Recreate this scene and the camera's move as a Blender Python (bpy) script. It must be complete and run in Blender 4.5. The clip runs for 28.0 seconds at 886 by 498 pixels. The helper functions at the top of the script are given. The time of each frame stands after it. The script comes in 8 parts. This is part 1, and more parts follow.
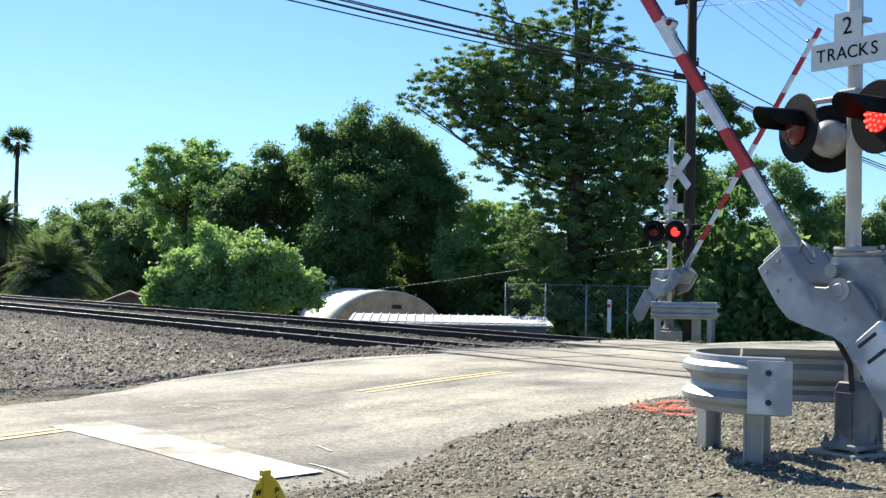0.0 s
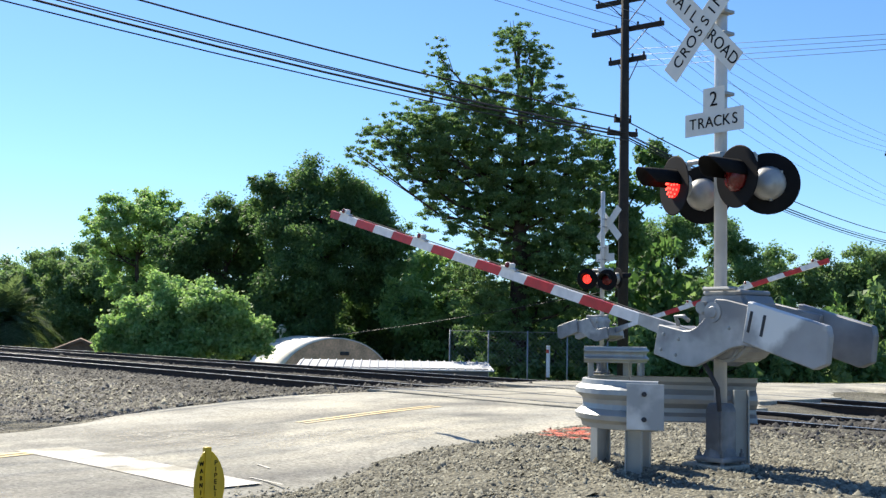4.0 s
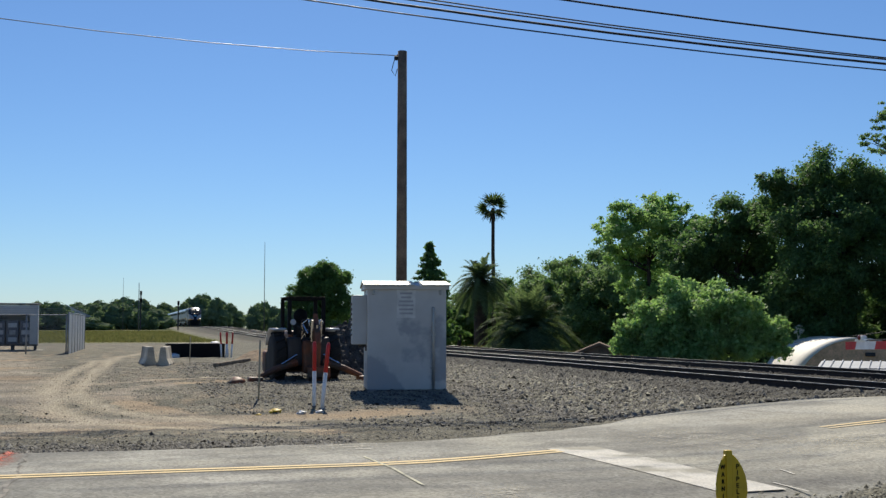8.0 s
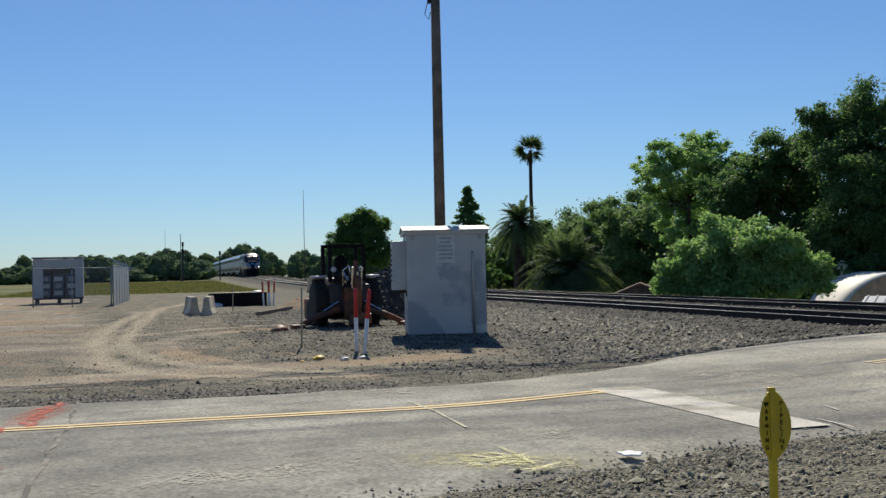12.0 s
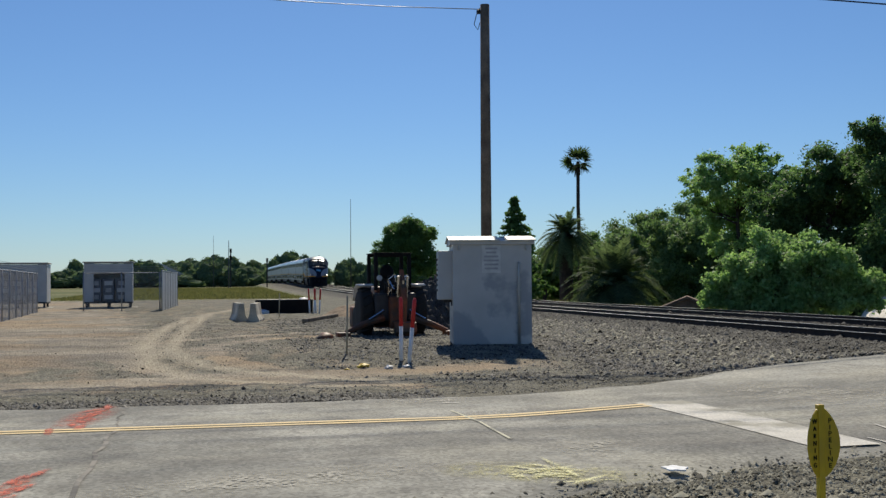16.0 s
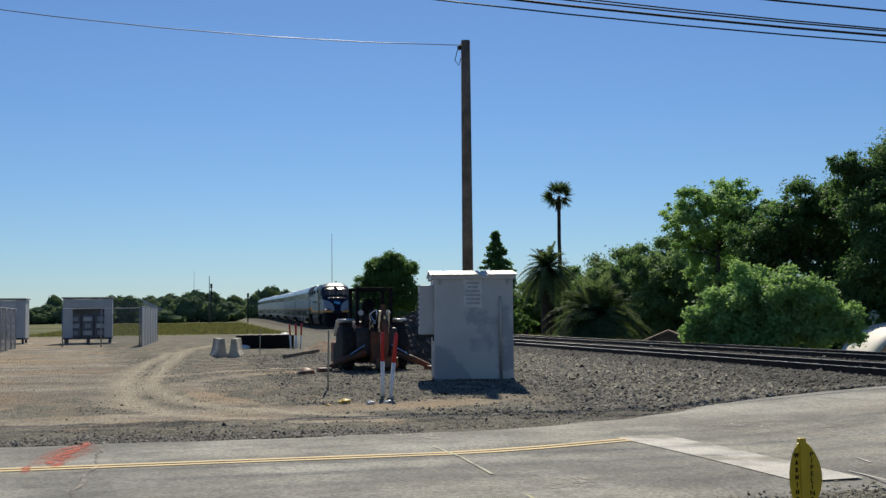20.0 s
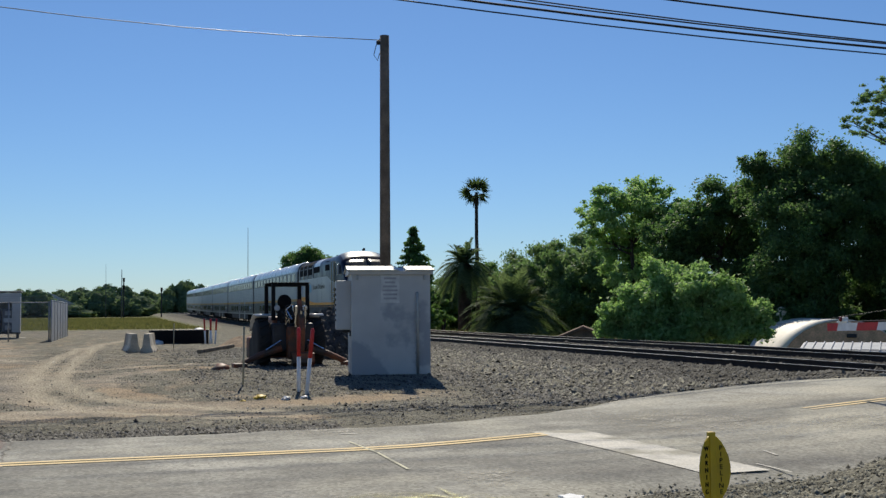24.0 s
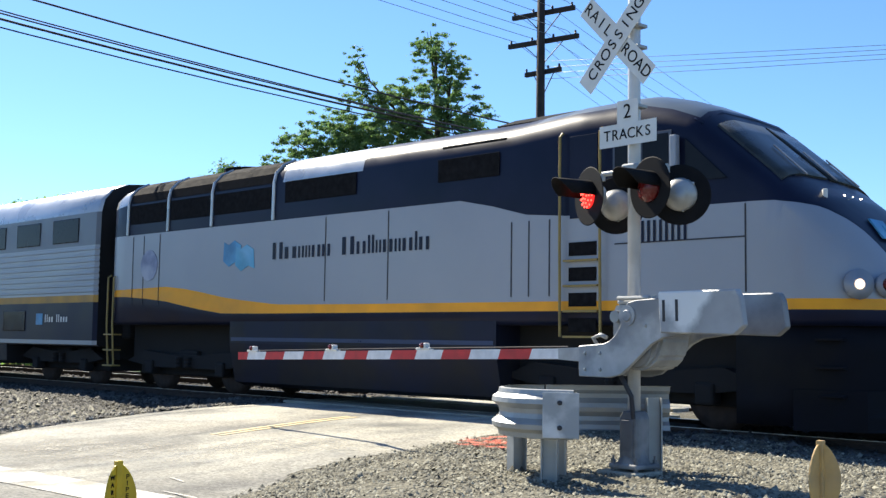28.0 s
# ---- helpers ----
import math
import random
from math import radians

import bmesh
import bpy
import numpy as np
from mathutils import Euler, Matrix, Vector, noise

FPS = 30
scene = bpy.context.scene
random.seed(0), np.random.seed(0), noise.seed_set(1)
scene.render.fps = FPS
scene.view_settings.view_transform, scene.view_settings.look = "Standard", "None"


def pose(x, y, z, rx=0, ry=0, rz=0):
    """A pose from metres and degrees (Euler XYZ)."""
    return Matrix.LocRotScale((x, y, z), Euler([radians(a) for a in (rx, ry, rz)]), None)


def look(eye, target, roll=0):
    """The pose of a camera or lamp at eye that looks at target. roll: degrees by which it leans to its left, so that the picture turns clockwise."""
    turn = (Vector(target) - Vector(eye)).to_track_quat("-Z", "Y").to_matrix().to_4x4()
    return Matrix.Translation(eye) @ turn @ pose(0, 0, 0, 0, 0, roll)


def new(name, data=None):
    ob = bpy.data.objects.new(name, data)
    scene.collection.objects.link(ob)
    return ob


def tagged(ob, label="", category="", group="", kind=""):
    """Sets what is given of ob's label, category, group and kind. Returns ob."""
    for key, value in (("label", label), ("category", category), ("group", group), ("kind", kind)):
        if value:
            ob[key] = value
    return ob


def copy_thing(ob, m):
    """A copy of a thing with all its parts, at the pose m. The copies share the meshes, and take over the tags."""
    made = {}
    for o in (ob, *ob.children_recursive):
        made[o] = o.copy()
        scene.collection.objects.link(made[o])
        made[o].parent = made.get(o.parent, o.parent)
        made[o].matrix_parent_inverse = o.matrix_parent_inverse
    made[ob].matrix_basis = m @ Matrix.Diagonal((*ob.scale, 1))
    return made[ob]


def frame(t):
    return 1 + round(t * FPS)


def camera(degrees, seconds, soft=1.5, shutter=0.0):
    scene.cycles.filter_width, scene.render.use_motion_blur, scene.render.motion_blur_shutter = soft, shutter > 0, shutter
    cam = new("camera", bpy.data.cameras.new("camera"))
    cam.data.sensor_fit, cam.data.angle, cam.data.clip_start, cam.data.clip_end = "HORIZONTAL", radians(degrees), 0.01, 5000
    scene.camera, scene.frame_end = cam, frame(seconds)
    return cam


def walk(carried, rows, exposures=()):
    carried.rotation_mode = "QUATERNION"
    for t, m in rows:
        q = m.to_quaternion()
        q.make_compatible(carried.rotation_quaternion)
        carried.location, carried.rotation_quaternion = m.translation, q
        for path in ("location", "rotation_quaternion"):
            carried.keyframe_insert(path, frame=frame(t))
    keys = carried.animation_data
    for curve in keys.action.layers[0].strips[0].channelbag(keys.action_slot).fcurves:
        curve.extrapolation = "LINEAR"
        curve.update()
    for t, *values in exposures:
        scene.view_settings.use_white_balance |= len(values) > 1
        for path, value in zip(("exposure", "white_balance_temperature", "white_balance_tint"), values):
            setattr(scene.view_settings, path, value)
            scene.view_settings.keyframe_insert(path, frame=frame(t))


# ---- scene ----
cam = camera(42.9, 28.0, soft=1.4)
ROWS = [
    (0.0, -1.32, 0.71, 1.64, 51.1, 1.45, 1.1),
    (0.1, -1.03, 0.565, 1.61, 49.7, 1.56, 1.1),
    (0.2, -0.68, 0.39, 1.58, 48.3, 1.65, 1.1),
    (0.3, -0.37, 0.215, 1.54, 47.5, 1.72, 1.15),
    (0.5, 0.0, 0.0, 1.5, 46.55, 1.89, 1.23),
    (1.0, 0.0, 0.0, 1.5, 47.66, 1.99, 1.03),
    (1.5, 0.0, 0.0, 1.5, 48.29, 2.86, 1.05),
    (2.0, 0.0, 0.0, 1.5, 48.27, 3.64, 1.06),
    (2.5, 0.0, 0.0, 1.5, 48.5, 3.61, 1.04),
    (4.5, 0.0, 0.0, 1.5, 49.04, 4.29, 1.01),
    (5.0, 0.0, 0.0, 1.5, 49.94, 4.29, 0.85),
    (5.5, 0.0, 0.0, 1.5, 51.11, 4.29, 0.85),
    (6.0, 0.0, 0.0, 1.5, 52.9, 4.29, 0.75),
    (6.5, 0.0, 0.0, 1.5, 60.61, 4.06, 0.4),
    (7.0, 0.0, 0.0, 1.5, 70.03, 3.93, -0.13),
    (7.5, 0.0, 0.0, 1.5, 74.15, 3.9, -0.25),
    (8.0, 0.0, 0.0, 1.5, 74.31, 3.95, -0.02),
    (8.5, 0.0, 0.0, 1.5, 74.3, 3.96, 0.15),
    (9.0, 0.0, 0.0, 1.5, 74.21, 3.94, 0.15),
    (9.5, 0.0, 0.0, 1.5, 74.32, 3.95, 0.11),
    (10.0, 0.0, 0.0, 1.5, 74.32, 3.95, 0.05),
    (10.5, 0.0, 0.0, 1.5, 76.12, 3.95, -0.03),
    (11.0, 0.0, 0.0, 1.5, 76.27, 3.89, 0.1),
    (11.5, 0.0, 0.0, 1.5, 75.73, 2.02, -0.75),
    (12.0, 0.0, 0.0, 1.5, 76.3, 1.15, -1.34),
    (12.5, 0.0, 0.0, 1.5, 78.86, 1.33, -1.02),
    (13.0, 0.0, 0.0, 1.5, 78.99, 1.56, -0.44),
    (13.5, 0.0, 0.0, 1.5, 78.76, 1.53, -0.39),
    (15.5, 0.0, 0.0, 1.5, 78.31, 1.6, -0.42),
    (16.0, 0.0, 0.0, 1.5, 78.63, 1.69, -0.45),
    (16.5, 0.0, 0.0, 1.5, 78.53, 1.7, -0.42),
    (17.0, 0.0, 0.0, 1.5, 78.43, 1.54, -0.26),
    (17.5, 0.0, 0.0, 1.5, 78.5, 1.6, -0.49),
    (18.0, 0.0, 0.0, 1.5, 78.25, 1.6, -0.47),
    (18.5, 0.0, 0.0, 1.5, 78.05, 1.6, -0.42),
    (19.0, 0.0, 0.0, 1.5, 77.17, 1.65, -0.39),
    (19.5, 0.0, 0.0, 1.5, 76.72, 1.82, -0.42),
    (20.0, 0.0, 0.0, 1.5, 77.67, 3.44, -0.62),
    (20.5, 0.0, 0.0, 1.5, 77.85, 2.33, -0.61),
    (22.5, 0.0, 0.0, 1.5, 75.76, 2.55, -0.44),
    (23.0, 0.0, 0.0, 1.5, 74.77, 2.58, -0.45),
    (23.5, 0.0, 0.0, 1.5, 73.87, 3.17, -0.47),
    (24.0, 0.0, 0.0, 1.5, 73.48, 3.17, -0.46),
    (24.5, 0.0, 0.0, 1.5, 72.65, 3.27, -0.4),
    (25.0, 0.0, 0.0, 1.5, 71.72, 3.21, -0.39),
    (25.5, 0.0, 0.0, 1.5, 69.01, 3.29, -0.29),
    (26.0, 0.0, 0.0, 1.5, 66.01, 4.23, -0.33),
    (26.5, 0.0, 0.0, 1.5, 63.19, 4.26, -0.11),
    (27.0, 0.0, 0.0, 1.5, 59.49, 4.39, 0.22),
    (27.5, 0.0, 0.0, 1.5, 52.45, 4.5, 0.52),
    (28.0, 0.0, 0.0, 1.5, 44.56, 4.64, 0.82),
]
EXPOSURES = [(0.0, 0.95, 6500, 10), (6.0, 0.88, 6500, 10), (7.0, 0.42, 6500, 10), (7.6, 0.05, 6500, 10), (13.0, -0.12, 6500, 10), (16.0, -0.18, 6500, 10), (20.0, -0.17, 6500, 10), (24.5, -0.1, 6500, 10), (26.0, 0.2, 6500, 10), (27.0, 0.55, 6500, 10), (27.5, 0.68, 6500, 10), (28.0, 1.08, 6500, 10)]

walk(cam, [(t, pose(x, y, z, 90 + pitch, 0, yaw) @ pose(0, 0, 0, 0, 0, roll)) for t, x, y, z, yaw, pitch, roll in ROWS], EXPOSURES)

# ---- world and sun: late afternoon, the sun stands up the line, a little behind the tracks ----
SUN_EL, SUN_AZ = 42.0, -79.0
world = bpy.data.worlds.new("sky")
scene.world = world
world.use_nodes = True
sky = world.node_tree.nodes.new("ShaderNodeTexSky")
sky.sky_type, sky.sun_disc = "NISHITA", False
sky.sun_elevation, sky.sun_rotation = radians(SUN_EL), radians(SUN_AZ)
sky.altitude, sky.air_density, sky.dust_density, sky.ozone_density = 0, 1.0, 0.12, 6.0
back = world.node_tree.nodes["Background"]
back.inputs["Strength"].default_value = 0.08
tint = world.node_tree.nodes.new("ShaderNodeMix")
tint.data_type, tint.blend_type = "RGBA", "MULTIPLY"
tint.inputs[0].default_value, tint.inputs[7].default_value = 1.0, (0.805, 0.972, 1.15, 1)
world.node_tree.links.new(sky.outputs[0], tint.inputs[6])
world.node_tree.links.new(tint.outputs[2], back.inputs["Color"])
sun = new("sun", bpy.data.lights.new("sun", "SUN"))
sun.data.energy, sun.data.angle, sun.data.color = 5.0, radians(0.53), (1.0, 0.92, 0.77)
el_, az_ = radians(SUN_EL), radians(SUN_AZ)
sun.matrix_world = look((0, 0, 0), (-math.sin(az_) * math.cos(el_), -math.cos(az_) * math.cos(el_), -math.sin(el_)))

# ---- tools ----
def mat(name, base, rough=0.7, metal=0.0, var=0.12, scale=3.0, fine=0.0, bump=0.0, spec=0.4, second=None, mask=(0.45, 0.62), coords="Object", rnd=0.0):
    """A surface: base colour, broken up by broad and fine noise, with an optional second colour in patches."""
    m = bpy.data.materials.new(name)
    m.use_nodes = True
    n, l = m.node_tree.nodes, m.node_tree.links
    b = n["Principled BSDF"]
    b.inputs["Roughness"].default_value, b.inputs["Metallic"].default_value = rough, metal
    b.inputs["Specular IOR Level"].default_value = spec
    tc = n.new("ShaderNodeTexCoord")
    src = n.new("ShaderNodeNewGeometry").outputs["Position"] if coords == "World" else tc.outputs[coords]

    def tex(s, detail=6.0):
        t = n.new("ShaderNodeTexNoise")
        t.inputs["Scale"].default_value, t.inputs["Detail"].default_value = s, detail
        l.new(src, t.inputs["Vector"])
        return t.outputs["Fac"]

    def mix(fac, a, c, mode="MIX"):
        x = n.new("ShaderNodeMix")
        x.data_type, x.blend_type = "RGBA", mode
        for sock, value in ((x.inputs[0], fac), (x.inputs[6], a), (x.inputs[7], c)):
            if hasattr(value, "links"):
                l.new(value, sock)
            else:
                sock.default_value = value
        return x.outputs[2]

    def ramp(fac, lo, hi, a=0.0, c=1.0):
        r = n.new("ShaderNodeMapRange")
        for k, value in enumerate((fac, lo, hi, a, c)):
            if hasattr(value, "links"):
                l.new(value, r.inputs[k])
            else:
                r.inputs[k].default_value = value
        return r.outputs[0]

    col = (*base, 1.0)
    broad = tex(scale)
    dark, light = [(*[max(0.0, min(1.0, c * k)) for c in base], 1.0) for k in (1 - var * 1.6, 1 + var * 1.4)]
    col = mix(ramp(broad, 0.3, 0.7), dark, light)
    if second:
        col = mix(ramp(tex(scale * 0.45, 8.0), *mask), col, (*second, 1.0))
    if fine:
        f = tex(scale * fine, 3.0)
        col = mix(ramp(f, 0.3, 0.7, 0.0, 0.55), col, mix(1.0, col, (0.45, 0.45, 0.45, 1), "MULTIPLY"))
    if rnd:
        oi = n.new("ShaderNodeObjectInfo")
        k = ramp(oi.outputs["Random"], 0.0, 1.0, 1 - rnd, 1.0)
        cc = n.new("ShaderNodeCombineColor")
        for s in cc.inputs[:3]:
            l.new(k, s)
        col = mix(1.0, col, cc.outputs[0], "MULTIPLY")
    l.new(col, b.inputs["Base Color"])
    rr = ramp(broad, 0.3, 0.7, max(0.0, rough - 0.08), min(1.0, rough + 0.08))
    l.new(rr, b.inputs["Roughness"])
    if bump:
        bp = n.new("ShaderNodeBump")
        bp.inputs["Strength"].default_value, bp.inputs["Distance"].default_value = min(1.0, bump), 0.02
        l.new(tex(scale * (fine or 6.0), 8.0), bp.inputs["Height"])
        l.new(bp.outputs[0], b.inputs["Normal"])
    return m


def glow(name, col, power, base=(0.3, 0.02, 0.02)):
    m = bpy.data.materials.new(name)
    m.use_nodes = True
    b = m.node_tree.nodes["Principled BSDF"]
    b.inputs["Base Color"].default_value = (*base, 1)
    b.inputs["Emission Color"].default_value, b.inputs["Emission Strength"].default_value = (*col, 1), power
    return m


def mesh_of(name, bm, material, smooth=False):
    me = bpy.data.meshes.new(name)
    bm.to_mesh(me)
    bm.free()
    for m in material if isinstance(material, (list, tuple)) else [material]:
        me.materials.append(m)
    if smooth:
        for p in me.polygons:
            p.use_smooth = True
    return me


def part(name, bm, material, parent, label="", smooth=False, m=None):
    ob = new(name, mesh_of(name, bm, material, smooth))
    ob.parent = parent
    if m is not None:
        ob.matrix_basis = m
    return tagged(ob, label)


def again(ob, m, parent=None):
    """Another object on the same mesh."""
    o = new(ob.name.split(".")[0], ob.data)
    o.parent = parent if parent is not None else ob.parent
    o.matrix_basis = m
    if "label" in ob:
        o["label"] = ob["label"]
    return o


def thing(name, label, category, m=None, group="", kind=""):
    ob = new(name)
    ob.empty_display_size = 0.3
    if m is not None:
        ob.matrix_basis = m
    return tagged(ob, label, category, group, kind)


def box(bm, c, s, bevel=0.0, rot=None):
    r = bmesh.ops.create_cube(bm, size=1.0)
    vs = r["verts"]
    m = Matrix.Translation(c) @ (rot.to_4x4() if rot is not None else Matrix()) @ Matrix.Diagonal((*s, 1))
    bmesh.ops.transform(bm, matrix=m, verts=vs)
    if bevel:
        es = list({e for v in vs for e in v.link_edges})
        bmesh.ops.bevel(bm, geom=es, offset=bevel, segments=2, affect="EDGES", profile=0.5)
    return bm


def tube(bm, pts, radii, seg=10, caps=True):
    """A round bar along pts; radii: one value or one for each point."""
    pts = [Vector(p) for p in pts]
    if not isinstance(radii, (list, tuple)):
        radii = [radii] * len(pts)
    rings, side = [], None
    for i, p in enumerate(pts):
        d = (pts[min(i + 1, len(pts) - 1)] - pts[max(i - 1, 0)]).normalized()
        if side is None:
            side = d.orthogonal().normalized()
        side = (side - d * side.dot(d)).normalized()
        up = d.cross(side)
        rings.append([bm.verts.new(p + (side * math.cos(a) + up * math.sin(a)) * radii[i]) for a in (2 * math.pi * k / seg for k in range(seg))])
    for a, b in zip(rings, rings[1:]):
        for k in range(seg):
            bm.faces.new((a[k], a[(k + 1) % seg], b[(k + 1) % seg], b[k]))
    if caps:
        bm.faces.new(rings[0][::-1])
        bm.faces.new(rings[-1])
    return bm


def loft(bm, rings, caps=True, closed=True):
    """Faces between rings of points with equal counts."""
    vs = [[bm.verts.new(p) for p in r] for r in rings]
    n = len(vs[0])
    for a, b in zip(vs, vs[1:]):
        for k in range(n if closed else n - 1):
            bm.faces.new((a[k], a[(k + 1) % n], b[(k + 1) % n], b[k]))
    if caps:
        bm.faces.new(vs[0][::-1])
        bm.faces.new(vs[-1])
    return vs


def prism(bm, outline, a, b, axis="x"):
    """An outline of (u, v) drawn along an axis from a to b: x: (y, z); y: (x, z); z: (x, y)."""
    put = {"x": lambda w, u, v: (w, u, v), "y": lambda w, u, v: (u, w, v), "z": lambda w, u, v: (u, v, w)}[axis]
    loft(bm, [[put(w, u, v) for u, v in outline] for w in (a, b)])
    bmesh.ops.recalc_face_normals(bm, faces=bm.faces)
    return bm


def lathe(bm, profile, seg=24, axis="y"):
    """A profile of (radius, along) turned round an axis."""
    rings = []
    for r, w in profile:
        ring = []
        for k in range(seg):
            c, s = math.cos(2 * math.pi * k / seg) * r, math.sin(2 * math.pi * k / seg) * r
            ring.append({"x": (w, c, s), "y": (c, w, s), "z": (c, s, w)}[axis])
        rings.append(ring)
    loft(bm, rings)
    bmesh.ops.recalc_face_normals(bm, faces=bm.faces)
    return bm


def B():
    return bmesh.new()


def raw(name, verts, faces, material, parent=None, smooth=False):
    me = bpy.data.meshes.new(name)
    me.from_pydata(verts, [], faces)
    for m in material if isinstance(material, (list, tuple)) else [material]:
        me.materials.append(m)
    if smooth:
        me.polygons.foreach_set("use_smooth", [True] * len(me.polygons))
    ob = new(name, me)
    if parent is not None:
        ob.parent = parent
    return ob


def sstep(a, b, v):
    t = np.clip((np.asarray(v, float) - a) / (b - a), 0, 1)
    return t * t * (3 - 2 * t)


RAIL, TRACK_N, TRACK_F = 0.33, 14.6, 18.85   # top of rail; the two centre lines


def road_z(y):
    return 0.31 * sstep(5.5, 12.6, y) - 0.1 * sstep(23, 40, y)


def road_left(y):
    return -14.9 - 2.4 * sstep(3.0, 10.0, y) + 1.2 * sstep(22, 30, y)


def road_right(y):
    return -7.2 - 1.4 * sstep(1.0, 5.0, y) - 1.4 * sstep(5.0, 9.0, y) - 1.5 * sstep(14.5, 19.0, y) - 1.5 * sstep(19.5, 23.5, y) + 16.0 * sstep(24.5, 27.0, y)


def track_rise(x):
    """The line climbs gently away up the straight."""
    return np.interp(x, (-420, -290, -250, -223, -190, -148, -110, -80, -60), (1.5, 1.35, 1.22, 0.97, 0.65, 0.33, 0.1, 0.03, 0.0))


def ground_z(x, y):
    x, y = np.asarray(x, float), np.asarray(y, float)
    z = 0.16 * sstep(-19.5, -23.5, x) + 0.0 * y
    bed = 0.17
    prof = sstep(11.7, 13.2, y) * (1 - sstep(20.4, 22.5, y))
    z = np.maximum(z, 0.2 * sstep(4.5, 9.0, y) * sstep(-14, -11, x))
    z = z * (1 - prof) + bed * prof
    z = z + 0.12 * prof * (sstep(-9.4, -8.2, x) * (1 - sstep(-7.4, -5.5, x)) + sstep(-17.0, -17.8, x) * (1 - sstep(-18.4, -20.0, x)))
    low = sstep(21.5, 26, y) * sstep(-18, -22, x)
    z = z - 1.6 * low
    inside = (x > road_left(y) - 0.15) & (x < road_right(y) + 0.15)
    near = sstep(-1.6, 0.0, np.minimum(x - road_left(y), road_right(y) - x))
    z = z * (1 - near) + (road_z(y) - 0.03) * near
    return np.where(inside, np.minimum(z, road_z(y) - 0.04), z) + track_rise(x)


def track_shift(x):
    """Far up the line the tracks bend a little away."""
    return 2.3 * float(sstep(-105, -250, x))

# ---- materials ----


def worn_asphalt(name, tone):
    """Old sun-bleached asphalt: broad pale dust, long dark wheel streaks along the road, fine pale chips."""
    m = bpy.data.materials.new(name)
    m.use_nodes = True
    n, l = m.node_tree.nodes, m.node_tree.links
    b = n["Principled BSDF"]
    b.inputs["Roughness"].default_value, b.inputs["Specular IOR Level"].default_value = 0.92, 0.25
    pos = n.new("ShaderNodeNewGeometry").outputs["Position"]

    def tex(s, detail, stretch=None):
        t = n.new("ShaderNodeTexNoise")
        t.inputs["Scale"].default_value, t.inputs["Detail"].default_value = s, detail
        src = pos
        if stretch:
            mp = n.new("ShaderNodeMapping")
            mp.inputs["Scale"].default_value = stretch
            l.new(pos, mp.inputs["Vector"])
            src = mp.outputs[0]
        l.new(src, t.inputs["Vector"])
        return t.outputs["Fac"]

    def ramp(fac, *stops):
        r = n.new("ShaderNodeValToRGB")
        e = r.color_ramp.elements
        while len(e) < len(stops):
            e.new(0.5)
        for k, (p, v) in enumerate(stops):
            e[k].position, e[k].color = p, (*[c * tone for c in v], 1)
        l.new(fac, r.inputs[0])
        return r.outputs[0]

    def mix(fac, a, c, mode="MIX"):
        x = n.new("ShaderNodeMix")
        x.data_type, x.blend_type = "RGBA", mode
        for sock, v in ((x.inputs[0], fac), (x.inputs[6], a), (x.inputs[7], c)):
            if hasattr(v, "links"):
                l.new(v, sock)
            else:
                sock.default_value = v
        return x.outputs[2]

    def factor(fac, *stops):
        r = n.new("ShaderNodeValToRGB")
        for k, (p, v) in enumerate(stops):
            r.color_ramp.elements[k].position, r.color_ramp.elements[k].color = p, (v, v, v, 1)
        l.new(fac, r.inputs[0])
        return r.outputs[0]

    col = ramp(tex(0.55, 9.0), (0.36, (0.185, 0.18, 0.155)), (0.5, (0.275, 0.266, 0.225)), (0.62, (0.40, 0.385, 0.325)))
    streak = tex(1.0, 6.0, (1.5, 0.16, 1.0))
    col = mix(factor(streak, (0.5, 0.0), (0.66, 0.55)), col, ramp(streak, (0.0, (0.15, 0.142, 0.122)), (1.0, (0.21, 0.198, 0.17))))
    blotch = tex(3.2, 8.0)
    col = mix(factor(blotch, (0.54, 0.0), (0.70, 0.45)), col, (0.155 * tone, 0.145 * tone, 0.122 * tone, 1))
    dust = tex(0.37, 10.0)
    col = mix(factor(dust, (0.53, 0.0), (0.66, 0.75)), col, (0.47 * tone, 0.445 * tone, 0.355 * tone, 1))
    sep_y = n.new("ShaderNodeSeparateXYZ")
    l.new(pos, sep_y.inputs[0])
    sand = n.new("ShaderNodeMath")
    sand.operation = "MULTIPLY"
    near_tracks = n.new("ShaderNodeMapRange")
    near_tracks.inputs[1].default_value, near_tracks.inputs[2].default_value = 4.5, 11.0
    l.new(sep_y.outputs[1], near_tracks.inputs[0])
    l.new(near_tracks.outputs[0], sand.inputs[0])
    l.new(factor(tex(0.8, 10.0), (0.42, 0.0), (0.62, 0.75)), sand.inputs[1])
    col = mix(sand.outputs[0], col, (0.50 * tone, 0.465 * tone, 0.365 * tone, 1))
    vo = n.new("ShaderNodeTexVoronoi")
    vo.inputs["Scale"].default_value = 34
    l.new(pos, vo.inputs["Vector"])
    sep = n.new("ShaderNodeSeparateColor")
    l.new(vo.outputs["Color"], sep.inputs[0])
    col = mix(0.6, col, factor(sep.outputs[0], (0.0, 0.55), (1.0, 1.45)), "MULTIPLY")
    l.new(col, b.inputs["Base Color"])
    bp = n.new("ShaderNodeBump")
    bp.inputs["Strength"].default_value, bp.inputs["Distance"].default_value = 0.5, 0.012
    l.new(tex(28, 6.0), bp.inputs["Height"])
    l.new(bp.outputs[0], b.inputs["Normal"])
    return m


